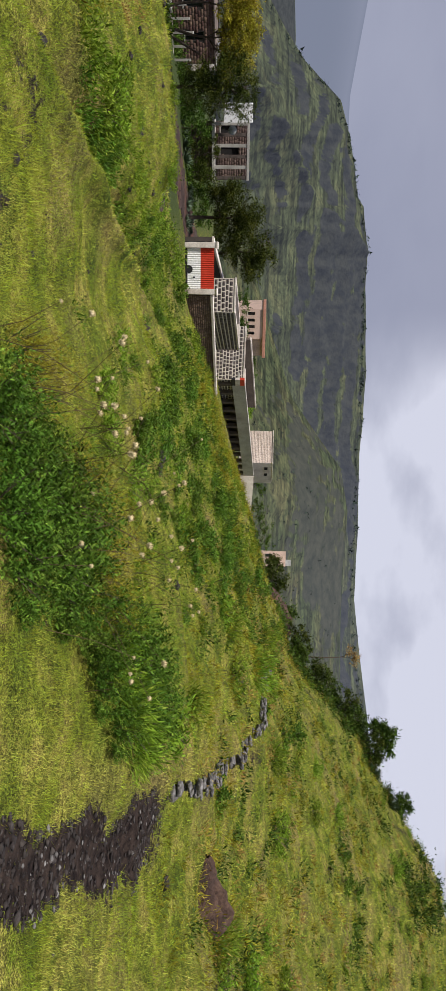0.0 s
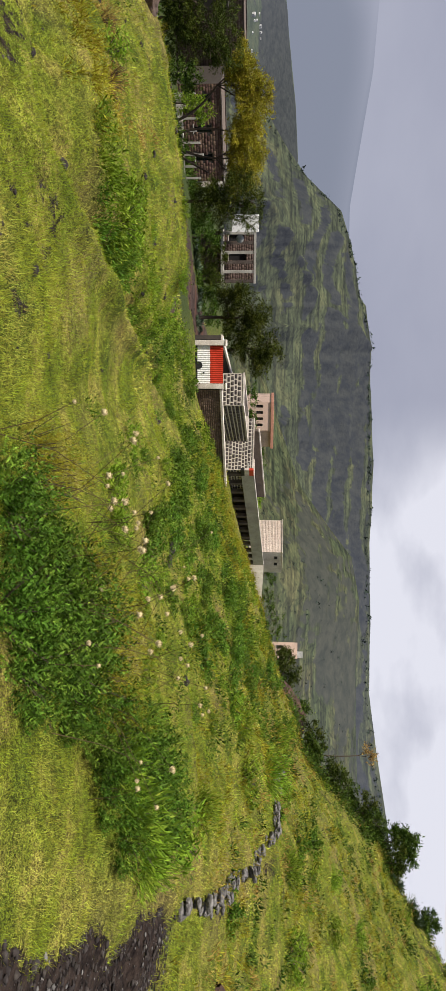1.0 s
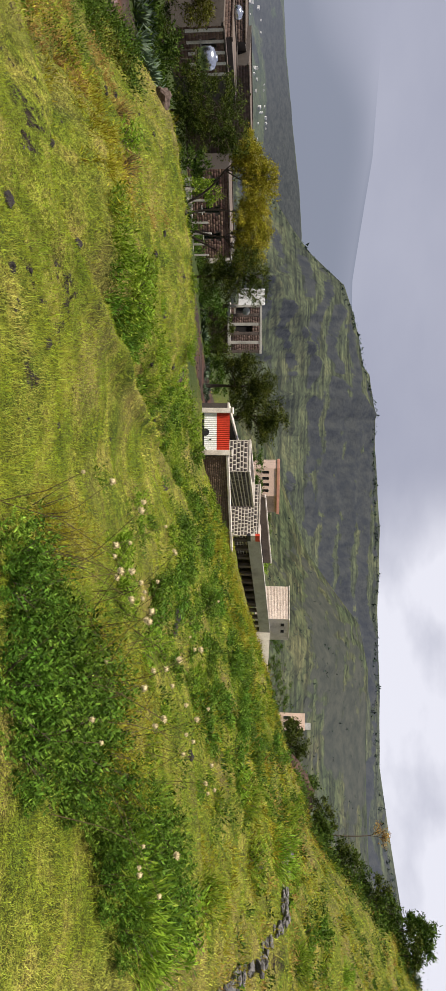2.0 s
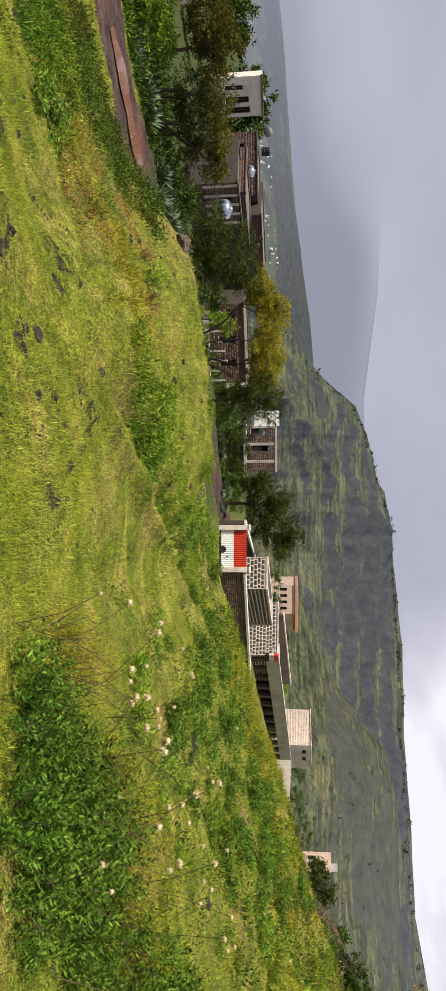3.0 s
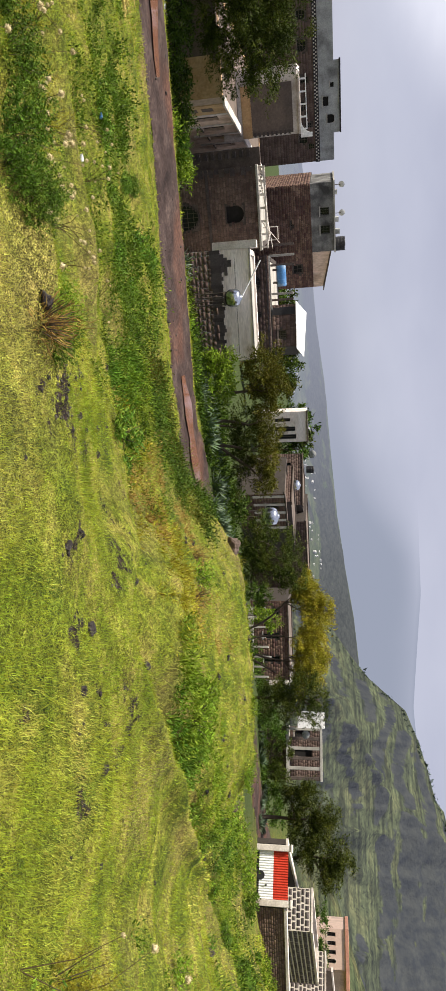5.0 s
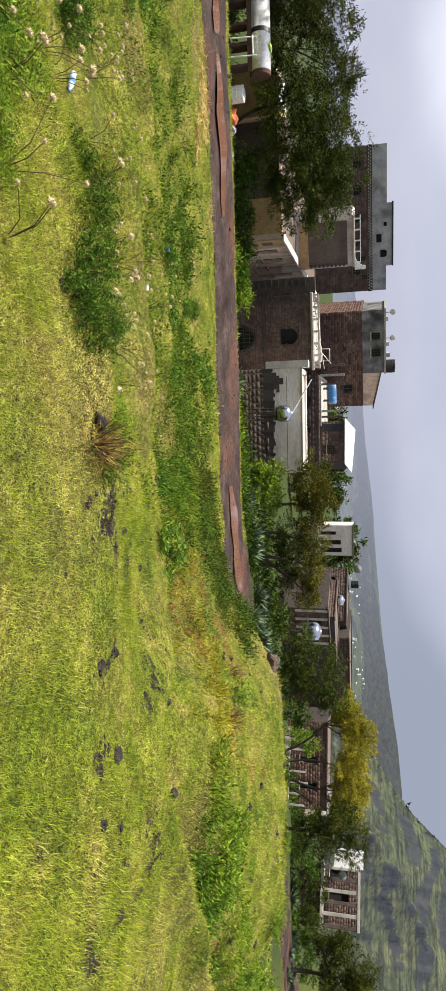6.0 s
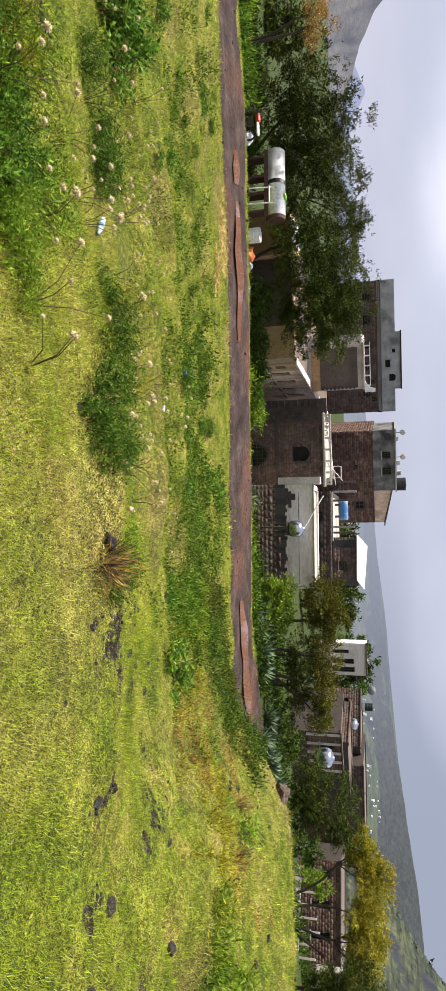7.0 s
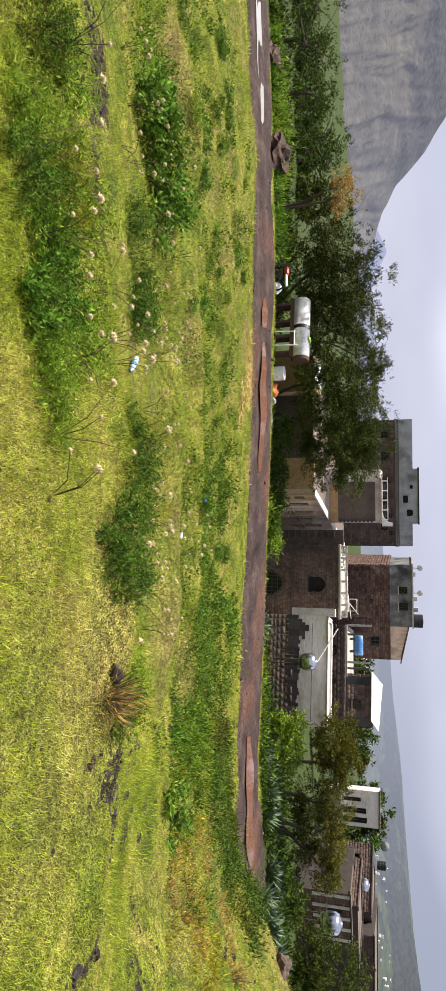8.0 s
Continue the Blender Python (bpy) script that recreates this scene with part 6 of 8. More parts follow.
# pink house far behind
pz0, pz1 = lift(-2.2, 97), lift(0.0, 97)
pk, w, h = house("pink_house", "two-storey pink plastered house with terracotta parapet", (15.7, 97), (13.3, 98), 6, pz0, pz1, PINK, holes=[(0.4 + i * 0.92, 0.85 + i * 0.92, 1.6, 2.6) for i in range(4)], roof_mat=TERRACOTTA)
for i in range(4):
    window(pk, 0.4 + i * 0.92, 0.85 + i * 0.92, 1.6, 2.6, wall_mat=PLASTER, arch=i == 3)
part("parapet", box(-0.1, w + 2.7, -0.15, 6.2, h + 0.003, h + 0.42, 0.03), TERRACOTTA, pk)
part("annex", box(w + 0.003, w + 2.6, 0.5, 5.8, 0, h - 0.003), PINK, pk)

# -- the village houses


def beam_between(parent, name, p, q, rad, mat, sides=8):
    return part(name, tube(p, q, rad, rad, sides), mat, parent)


# dark stone house with an arched window
hz0 = -9.6
W1 = 46.0
_, hw, _ = span((74.85, W1), (68.85, W1))


def on_front(w, left, right, az):
    """How far along a front an azimuth lies."""
    return w * (left - az) / (left - right)


x0, x1 = on_front(hw, 74.85, 68.85, 72.2), on_front(hw, 74.85, 68.85, 70.95)
fan0, fan1 = on_front(hw, 74.85, 68.85, 72.6), on_front(hw, 74.85, 68.85, 70.6)
win_hole = (x0, x1, lift(-8.05, W1) - hz0, lift(-6.65, W1) - hz0)
fan_hole = (fan0, fan1, lift(-11.6, W1) - hz0, lift(-10.2, W1) - hz0)
stone_house, w, h = house("stone_house", "dark brown stone house with an arched upper window", (74.85, W1), (68.85, W1), 7.5, hz0, lift(-5.55, W1), MORTAR_DARK, holes=[win_hole, fan_hole], roof_drop=0.1)
blocks(stone_house, w, 1.2, h, 0.32, 0.19, 0.01, 51, STONE_BLOCK, holes=[win_hole, fan_hole], proud=0.02, rough=0.25)
window(stone_house, *win_hole, arch=True, wall_mat=STONE_DARK, bare=True, sill=False, deep=0.22)
window(stone_house, *fan_hole, arch=True, wall_mat=STONE_DARK, bars=(6, 3))
cx, rz = (fan0 + fan1) / 2, fan_hole[2]
for i in range(14):
    a = math.pi * (i + 0.5) / 14
    rad = (fan1 - fan0) / 2
    part("arch_stone", box(cx + (rad + 0.02) * math.cos(a) - 0.09, cx + (rad + 0.02) * math.cos(a) + 0.09, -0.05, 0.06, rz + (fan_hole[3] - rz) * math.sin(a) - 0.05, rz + (fan_hole[3] - rz) * math.sin(a) + 0.1), DARK_BLOCK, stone_house)
zband = lift(-9.36, W1) - hz0
part("string_course", box(-0.05, w + 0.05, -0.07, 0.0, zband - 0.1, zband + 0.08), DARK_BLOCK, stone_house)
for i in range(16):
    q = 1.4 + i * 0.34
    part("quoin", box(-0.04, 0.42 if i % 2 else 0.24, -0.06, -0.021, q, q + 0.3), DARK_BLOCK if i % 3 else STONE_DARK, stone_house)
part("cornice", box(-0.1, w + 0.1, -0.14, 0.4, h + 0.003, h + 0.16, 0.02), CONCRETE, stone_house, "pale concrete cornice")
bm = bmesh.new()
for i in range(9):
    add_box(bm, 0.1 + i * 0.16, 0.2 + i * 0.16, 0.05, 0.17, h + 0.163 + 0.1 * (i % 2), h + 0.3 + 0.1 * (i % 2))
add_box(bm, 0, w, 0.05, 0.2, h + 0.45, h + 0.56)
for i in range(7):
    add_box(bm, i * w / 6.2, i * w / 6.2 + 0.14, 0.06, 0.19, h + 0.162, h + 0.448)
part("parapet", bm, PLASTER, stone_house, "broken pale parapet with square holes")
part("lintel_dark", box(-1.1, -0.05, 0.4, 0.7, 0, h + 0.3), STONE_DARK, stone_house)
for i in range(9):
    part("merlon", box(-1.0 + 0.0, -0.6, 0.32, 0.397, 2.6 + i * 0.45, 2.82 + i * 0.45), DARK_BLOCK, stone_house)
for a, b in (((0.3, 0.5, h + 0.2), (4.9, 0.9, h + 0.75)), ((3.2, 0.2, h + 0.2), (4.6, 1.2, h + 1.2)), ((1.0, 0.3, h + 0.5), (4.4, 0.3, h + 0.62)), ((3.6, 1.4, h + 0.16), (3.6, 1.4, h + 1.1)), ((4.4, 1.4, h + 0.16), (4.4, 1.4, h + 1.1)), ((3.6, 1.4, h + 1.1), (4.4, 1.4, h + 1.1))):
    part("pole", tube(a, b, 0.035, 0.03, 6), PLASTER, stone_house, "weathered wooden pole")

# whitewashed wall over a broken stone base
LIMEWASH = material("patchy_limewash", [(0.62, 0.53, 0.46), (0.76, 0.68, 0.62), (0.82, 0.76, 0.71)], scale=0.8, fine=7.0, bump=0.3, stain=(0.45, 0.33, 0.25), stain_scale=0.9, stain_at=0.62, stretch=(0.35, 1, 2.2))
WW = 43.0
wz0 = -9.0
ww, w, h = house("whitewashed_wall_house", "low building with a patchy whitewashed wall over broken stone", (69.0, WW), (60.1, WW), 3.5, wz0, lift(-6.5, WW), LIMEWASH, roof_mat=CONCRETE, roof_drop=0.12)
zc = lift(-8.85, WW) - wz0
blocks(ww, w, 0.3, zc - 0.25, 0.4, 0.24, 0.03, 61, STONE_BLOCK, proud=0.08, rough=0.7)
bm = bmesh.new()
rs = np.random.RandomState(6)
for i in range(30):
    q = w * i / 30
    add_box(bm, q, q + w / 30, -0.09, -0.004, zc - 0.55 - 0.1 * rs.rand(), zc - 0.05 + 0.22 * rs.rand())
part("broken_edge", bm, DARK_BLOCK, ww, "ragged dark stone edge where the plaster has fallen")
for i, (a, b, c, d) in enumerate(((0.25, 1.3, 0.0, 0.35), (0.45, 1.5, 0.35, 0.55), (0.6, 1.0, 0.55, 0.8))):
    part("exposed_stone", box(a, b, -0.05, -0.003, zc + c - 0.1, zc + d - 0.103, 0.015), DARK_BLOCK, ww)
part("crack", box(0.5, w - 0.3, -0.012, -0.003, (zc + h) / 2 - 0.01, (zc + h) / 2 + 0.015), STONE_DARK, ww)
part("ledge", box(-0.05, w + 0.05, -0.08, 0.3, h + 0.003, h + 0.09), CONCRETE, ww)
part("pier", box(-0.45, -0.003, -0.1, 0.6, zc - 0.4, h + 0.5), PLASTER, ww)

tp = at(65.2, WW - 1.1, lift(-8.35, WW))


def round_tank(place, rad, label, stand, ladder=False):
    ob = thing("water_tank", place, label, "water tank", "steel water tanks")
    prof = [(0.0, 0.0), (0.6, 0.02), (0.86, 0.18), (1.0, 0.5), (1.02, 0.9), (1.0, 1.3), (0.84, 1.58), (0.5, 1.74), (0.28, 1.78), (0.26, 1.9), (0.0, 1.92)]
    bm, k, rings = bmesh.new(), 24, []
    for rr, zz in prof:
        rings.append([bm.verts.new((rad * max(rr, 0.001) * math.cos(2 * math.pi * i / k), rad * max(rr, 0.001) * math.sin(2 * math.pi * i / k), rad * zz)) for i in range(k)])
    for a, b in zip(rings, rings[1:]):
        for i in range(k):
            f = bm.faces.new((a[i], a[(i + 1) % k], b[(i + 1) % k], b[i]))
            f.smooth = True
    part("tank", bm, STEEL, ob, "shiny steel tank body")
    for i in range(4):
        a = math.pi / 4 + i * math.pi / 2
        part("leg", tube((rad * 0.7 * math.cos(a), rad * 0.7 * math.sin(a), -stand), (rad * 0.7 * math.cos(a), rad * 0.7 * math.sin(a), 0.1), 0.035), FRAME_MAT, ob)
    part("stand_ring", tube((0, 0, -0.1), (0, 0, 0.0), rad * 0.8, rad * 0.8, 20), FRAME_MAT, ob)
    return ob


tank = round_tank(tp, 0.52, "round steel water tank on a metal stand with a white pipe", 3.5)
part("pipe", tube((0.0, 0, 0.95), (-0.88, -1.85, 2.2), 0.04), WHITE_METAL, tank, "white plastic pipe")

# stone building behind with a terrace
SB = 50.0
_, sw, _ = span((68.3, SB), (60.6, SB))
sz0 = -9.5
holes = []
for a, b, c, d in ((66.9, 65.5, -6.55, -5.65), (64.1, 63.4, -6.45, -5.7)):
    holes.append((on_front(sw, 68.3, 60.6, a), on_front(sw, 68.3, 60.6, b), lift(c, SB) - sz0, lift(d, SB) - sz0))
sb, w, h = house("terrace_house", "dark stone house with arched fan windows and a roof terrace", (68.3, SB), (60.6, SB), 9.0, sz0, lift(-4.95, SB), MORTAR_DARK, holes=holes, roof_mat=CONCRETE, roof_drop=0.05)
blocks(sb, w, 3.5, h, 0.42, 0.24, 0.012, 71, STONE_BLOCK, holes=holes, proud=0.02, rough=0.3)
for q in holes:
    window(sb, *q, arch=True, wall_mat=STONE_DARK, bars=(5, 3))
part("string_course", box(-0.05, w + 0.05, -0.06, -0.022, h - 0.22, h - 0.1), DARK_BLOCK, sb)
for i, a in enumerate((69.3, 68.5, 67.7, 65.4, 64.9)):
    q = on_front(sw, 68.3, 60.6, a)
    part("column", box(q, q + 0.16, 1.6 + 0.5 * (i % 2), 1.8 + 0.5 * (i % 2), h - 0.1, h + (1.75 if i < 3 else 1.6), 0.01), CONCRETE if i % 2 else STONE_DARK, sb)
part("terrace_edge", box(0, w * 0.55, 0.3, 0.5, h + 0.003, h + 0.1), CONCRETE, sb)

bz = lift(-4.62, SB + 1.5)
bp = at(66.65, SB + 1.6, bz)
bt = thing("barrel", bp, "blue painted steel barrel lying on bearers", "barrel", turn=(66.65 + 4))
bm = bmesh.new()
k = 24
prof = [(-0.72, 0.0), (-0.72, 0.3), (-0.68, 0.34), (-0.25, 0.345), (-0.24, 0.36), (-0.2, 0.345), (0.2, 0.345), (0.24, 0.36), (0.25, 0.345), (0.68, 0.34), (0.72, 0.3), (0.72, 0.0)]
rings = [[bm.verts.new((xx, max(rr, 0.001) * math.cos(2 * math.pi * i / k), 0.62 + max(rr, 0.001) * math.sin(2 * math.pi * i / k))) for i in range(k)] for xx, rr in prof]
for a, b in zip(rings, rings[1:]):
    for i in range(k):
        bm.faces.new((a[i], b[i], b[(i + 1) % k], a[(i + 1) % k]))
part("body", bm, BLUE_PAINT, bt)
for xx in (-0.45, 0.45):
    part("bearer", box(xx - 0.06, xx + 0.06, -0.35, 0.35, 0.0, 0.3), STONE_DARK, bt)

# shed with a white sheet roof on the terrace
_, shw, _ = span((64.4, SB + 0.9), (61.0, SB + 0.2))
shz = lift(-4.93, SB)
shole = (on_front(shw, 64.4, 61.0, 62.4), on_front(shw, 64.4, 61.0, 61.65), 0.45, 1.1)
shed, w, h = house("terrace_shed", "small dark stone roof shed with white sheet roof", (64.4, SB + 0.9), (61.0, SB + 0.2), 3.2, shz, lift(-2.95, SB), MORTAR_DARK, holes=[shole], roof_drop=0.3, category="shed")
blocks(shed, w, 0.05, h, 0.4, 0.24, 0.012, 81, STONE_BLOCK, holes=[shole], proud=0.02)
window(shed, *shole, bars=(5, 5), wall_mat=STONE_DARK)
part("door", box(0.2, 0.75, -0.05, -0.023, 0.0, 1.7), BLACK_PAINT, shed, "dark doorway board")
bm = bmesh.new()
q = [(-0.15, -0.2, h + 0.02), (w + 0.2, -0.2, h + 0.02), (w + 0.2, 3.4, h + 0.36), (-0.15, 3.4, h + 0.62)]
lo, hi = [bm.verts.new(v) for v in q], [bm.verts.new((a, b, c + 0.05)) for a, b, c in q]
bm.faces.new(lo[::-1]), bm.faces.new(hi)
for i in range(4):
    bm.faces.new((lo[i], lo[(i + 1) % 4], hi[(i + 1) % 4], hi[i]))
part("sheet_roof", bm, WHITE_METAL, shed, "white corrugated sheet roof")

# tower house
WARM_PLASTER = material("warm_beige_plaster", [(0.46, 0.33, 0.25), (0.62, 0.47, 0.37), (0.7, 0.57, 0.47)], scale=1.2, fine=9.0, bump=0.3, stain=(0.24, 0.16, 0.11), stain_scale=0.6, stretch=(1, 1, 0.4))
TOWER_TOP = material("sooty_plaster", [(0.08, 0.08, 0.078), (0.16, 0.16, 0.155), (0.3, 0.3, 0.29)], scale=0.9, fine=9.0, bump=0.4, stain=(0.045, 0.045, 0.045), stain_scale=0.8, stain_at=0.54)
TW = 58.0
tz0 = -9.5
_, tw, _ = span((73.25, TW - 0.7), (65.6, TW + 0.7))
th = [(on_front(tw, 73.25, 65.6, a), on_front(tw, 73.25, 65.6, b), lift(c, TW) - tz0, lift(d, TW) - tz0) for a, b, c, d in ((67.4, 66.75, -2.97, -2.25), (70.6, 70.3, -3.0, -2.75))]
tower, w, h = house("tower_house", "tall reddish stone tower house with a grey plastered top storey", (73.25, TW - 0.7), (65.6, TW + 0.7), 8.0, tz0, lift(-1.38, TW), MORTAR_DARK, holes=th, roof_drop=0.05)
blocks(tower, w, 5.0, h, 0.34, 0.2, 0.015, 91, RED_BLOCK, holes=th, proud=0.03, rough=0.5)
v, f = masonry(8.0, 5.0, h, 0.34, 0.2, 0.015, 92, proud=0.03, rough=0.5)
o = part("masonry", mesh_from("masonry", np.stack([v[:, 1], 8.0 - v[:, 0], v[:, 2]], -1), f, RED_BLOCK), None, tower)
o["kind"] = "stuff"
for q in th:
    window(tower, *q, wall_mat=STONE_DARK)
ux1 = on_front(tw, 73.25, 65.6, 68.3)
uh = lift(0.35, TW) - tz0
uhol = [(on_front(tw, 73.25, 65.6, a), on_front(tw, 73.25, 65.6, b), lift(c, TW) - tz0, lift(d, TW) - tz0) for a, b, c, d in ((71.5, 70.95, -0.67, 0.0), (70.2, 69.6, -0.68, 0.05))]
up = part("upper_storey", wall_slab(ux1, h + 0.003, uh, 0.3, uhol), TOWER_TOP, tower, "stained grey plaster top storey")
part("upper_side", box(0, 0.3, 0.3, 6.0, h + 0.003, uh), TOWER_TOP, tower)
part("upper_side", box(ux1 - 0.3, ux1, 0.3, 6.0, h + 0.003, uh), GREY_CONCRETE, tower)
part("upper_back", box(0, ux1, 6.0, 6.3, h + 0.003, uh), GREY_CONCRETE, tower)
part("upper_roof", box(-0.1, ux1 + 0.1, -0.15, 6.4, uh + 0.003, uh + 0.12), CONCRETE, tower)
for q in uhol:
    window(tower, *q, bars=(3, 3), wall_mat=CONCRETE, frame_mat=BLACK_PAINT)
bm = bmesh.new()
face = [(ux1 + 0.003, h + 0.003), (w, h + 0.003), (w, h + 0.77), (ux1 + 0.003, h + 1.43)]
fr, bk = [bm.verts.new((a, 0.05, b)) for a, b in face], [bm.verts.new((a, 4.5, b)) for a, b in face]
bm.faces.new(fr), bm.faces.new(bk[::-1])
for i in range(4):
    bm.faces.new((fr[i], bk[i], bk[(i + 1) % 4], fr[(i + 1) % 4]))
part("annex", bm, WARM_PLASTER, tower, "stained beige plaster annex wall")
bm = bmesh.new()
q = [(ux1 + 0.003, -0.2, h + 1.45), (w + 0.25, -0.2, h + 0.78), (w + 0.25, 4.7, h + 0.78), (ux1 + 0.003, 4.7, h + 1.45)]
lo, hi = [bm.verts.new(v) for v in q], [bm.verts.new((a, b, c + 0.07)) for a, b, c in q]
bm.faces.new(lo[::-1]), bm.faces.new(hi)
for i in range(4):
    bm.faces.new((lo[i], lo[(i + 1) % 4], hi[(i + 1) % 4], hi[i]))
part("sloping_roof", bm, BROWN_PLASTER, tower)
for i, q in enumerate((0.6, 2.6, 3.5)):
    part("roof_rubble", box(q, q + 0.35, 0.1, 0.5, uh + 0.123, uh + 0.3 + 0.08 * i), GREY_CONCRETE, tower)


def barrel(place, rad, tall, mat, label, name="barrel"):
    ob = thing(name, place, label, "barrel", "barrels")
    bm = bmesh.new()
    k, rings = 20, []
    for zz, rr in ((0.0, 0.001), (0.0, 1.0), (0.32, 1.0), (0.345, 1.04), (0.37, 1.0), (0.65, 1.0), (0.675, 1.04), (0.7, 1.0), (0.98, 1.0), (1.0, 0.96), (1.0, 0.001)):
        rings.append([bm.verts.new((rad * rr * math.cos(2 * math.pi * i / k), rad * rr * math.sin(2 * math.pi * i / k), zz * tall)) for i in range(k)])
    for a, b in zip(rings, rings[1:]):
        for i in range(k):
            bm.faces.new((a[i], a[(i + 1) % k], b[(i + 1) % k], b[i]))
    part("body", bm, mat, ob)
    part("lid", tube((0, 0, tall + 0.001), (0, 0, tall * 1.05), rad * 0.5, rad * 0.45, 16), mat, ob)
    return ob


p = at(68.75, TW + 1.5, lift(0.47, TW))
barrel((p.x, p.y, p.z), 0.55, 0.75, BLACK_PAINT, "black plastic roof barrel")


def dish(place, turn, size, label="grey satellite dish on a short pole"):
    ob = thing("satellite_dish", place, label, "satellite dish", "satellite dishes", turn=turn)
    bm, k, rings = bmesh.new(), 18, []
    for j in range(5):
        rr = size * j / 4
        rings.append([bm.verts.new((rr * math.cos(2 * math.pi * i / k), -0.25 * size + 0.35 * size * (j / 4) ** 2 - 0.3 * rr * math.sin(2 * math.pi * i / k), 0.55 + rr * math.sin(2 * math.pi * i / k))) for i in range(k)])
    for a, b in zip(rings, rings[1:]):
        for i in range(k):
            bm.faces.new((a[i], a[(i + 1) % k], b[(i + 1) % k], b[i]))
    part("reflector", bm, GREY_CONCRETE, ob)
    part("pole", tube((0, 0.05, 0), (0, 0.0, 0.5), 0.025), FRAME_MAT, ob)
    return ob


dish(at(71.0, TW + 1, lift(0.47, TW)), 60, 0.24)
dish(at(73.0, TW + 1, lift(0.47, TW)), 90, 0.24)

# plastered house: a long front that runs back, and an upper block with a brown panel
PA, PB = (79.3, 42.5), (74.6, 63.5)
pz0, pz1 = -8.6, lift(-7.6, 42.5)
_, pw_, _ = span(PA, PB)
holes = [(2.6 + i * 2.5, 3.5 + i * 2.5, pz1 - pz0 - 2.15, pz1 - pz0 - 0.75) for i in range(6)]
ph, w, h = house("plastered_house", "long pale plastered house with rows of grey shuttered windows", PA, PB, 6.0, pz0, pz1, WARM_PLASTER, holes=holes, roof_drop=0.05, side_mat=OCHRE, roof_mat=BROWN_PLASTER)
for q in holes:
    window(ph, *q, wall_mat=BROWN_PLASTER, bars=(2, 3))
part("plinth", box(1.8, w, -0.03, -0.003, 0.0, 1.5), WARM_PLASTER, ph)
for i in range(7):
    part("pilaster", box(1.95 + i * 2.5, 2.25 + i * 2.5, -0.06, -0.003, 1.503, h - 0.05), PLASTER, ph, "pale raised plaster strip")
part("ochre_bay", box(0.0, 1.8, -0.06, -0.003, 0.0, h - 0.02), OCHRE, ph, "ochre painted bay")
for zz in (h - 1.0, h - 1.9):
    arch = part("niche", box(0.5, 1.15, -0.075, -0.063, zz - 0.35, zz + 0.3), BROWN_PLASTER, ph)
part("ledge", box(-0.1, w + 0.1, -0.15, 0.35, h + 0.003, h + 0.12), PLASTER, ph)
# front wall left of the corner, half hidden by the tree
fl, w2, h2 = house("courtyard_house", "brown plastered courtyard house under a tree", (88.5, 43.5), (79.45, 43.0), 7.0, pz0, lift(-7.55, 43), BROWN_PLASTER, holes=[(2.0, 2.8, 1.9, 3.0), (4.6, 5.4, 1.9, 3.0)], roof_drop=0.05, roof_mat=BROWN_PLASTER)
for q in ((2.0, 2.8, 1.9, 3.0), (4.6, 5.4, 1.9, 3.0)):
    window(fl, *q, arch=True, wall_mat=BROWN_PLASTER)
part("ochre_front", box(w2 - 2.2, w2, -0.03, -0.003, 0.0, h2 - 0.4), OCHRE, fl)
UB = 50.0
uz0, uz1 = lift(-7.3, 43.5) - 1.2, lift(-2.1, UB)
ub, w3, h3 = house("upper_house", "upper storey block with a brown rendered panel and curved white parapet", (81.2, UB), (76.75, UB), 5.5, uz0, uz1, PLASTER, roof_drop=0.1)
pb0, pb1 = lift(-5.55, UB) - uz0, lift(-2.5, UB) - uz0
part("panel", box(0.9, w3 - 0.12, -0.05, -0.003, pb0, pb1), BROWN_PLASTER, ub, "dark brown rendered panel")
part("lower_panel", box(0.9, w3 - 0.02, -0.04, -0.003, pb0 - 0.62, pb0 - 0.01), OCHRE, ub)
for i in range(9):
    part("stone", box(w3 - 0.3, w3 - 0.05, -0.09, -0.053, pb0 + 0.1 + i * 0.28, pb0 + 0.25 + i * 0.28), DARK_BLOCK, ub)
part("parapet", box(0.6, w3 + 0.05, -0.12, 0.2, h3 + 0.003, h3 + 0.12), PLASTER, ub)
for i in range(5):
    part("rail_post", box(0.8 + i * 0.7, 0.9 + i * 0.7, -0.05, 0.08, h3 + 0.123, h3 + 0.5), WHITE_METAL, ub)
part("rail", box(0.6, w3 - 0.2, -0.04, 0.06, h3 + 0.503, h3 + 0.56), WHITE_METAL, ub)
bm = bmesh.new()
steps = 12
ring = [(w3 - 0.9 + 0.9 * math.sin(math.pi / 2 * i / steps), h3 + 0.125 + 0.75 * (1 - math.cos(math.pi / 2 * i / steps))) for i in range(steps + 1)]
ring = [(w3 - 0.3, h3 + 0.125), *ring[2:], (w3 + 0.25, h3 + 0.86), (w3 + 0.25, h3 + 0.125)]
fr, bk = [bm.verts.new((a, -0.1, b)) for a, b in ring], [bm.verts.new((a, 0.15, b)) for a, b in ring]
bm.faces.new(fr), bm.faces.new(bk[::-1])
for i in range(len(ring)):
    bm.faces.new((fr[i], bk[i], bk[(i + 1) % len(ring)], fr[(i + 1) % len(ring)]))
part("curved_parapet", bm, WHITE_METAL, ub, "white curved parapet end")
for zz in (pb0 + 0.9, pb0 + 1.5):
    part("side_window", box(w3 + 0.002, w3 + 0.03, 1.2, 2.1, zz, zz + 0.4), FRAME_MAT, ub)

# big building behind
BB = 72.0
kz0, kz1 = -10.0, lift(-0.55, BB)
_, kw, _ = span((85.2, BB + 1), (74.75, BB))


def on_back(a):
    return on_front(kw, 85.2, 74.75, a)


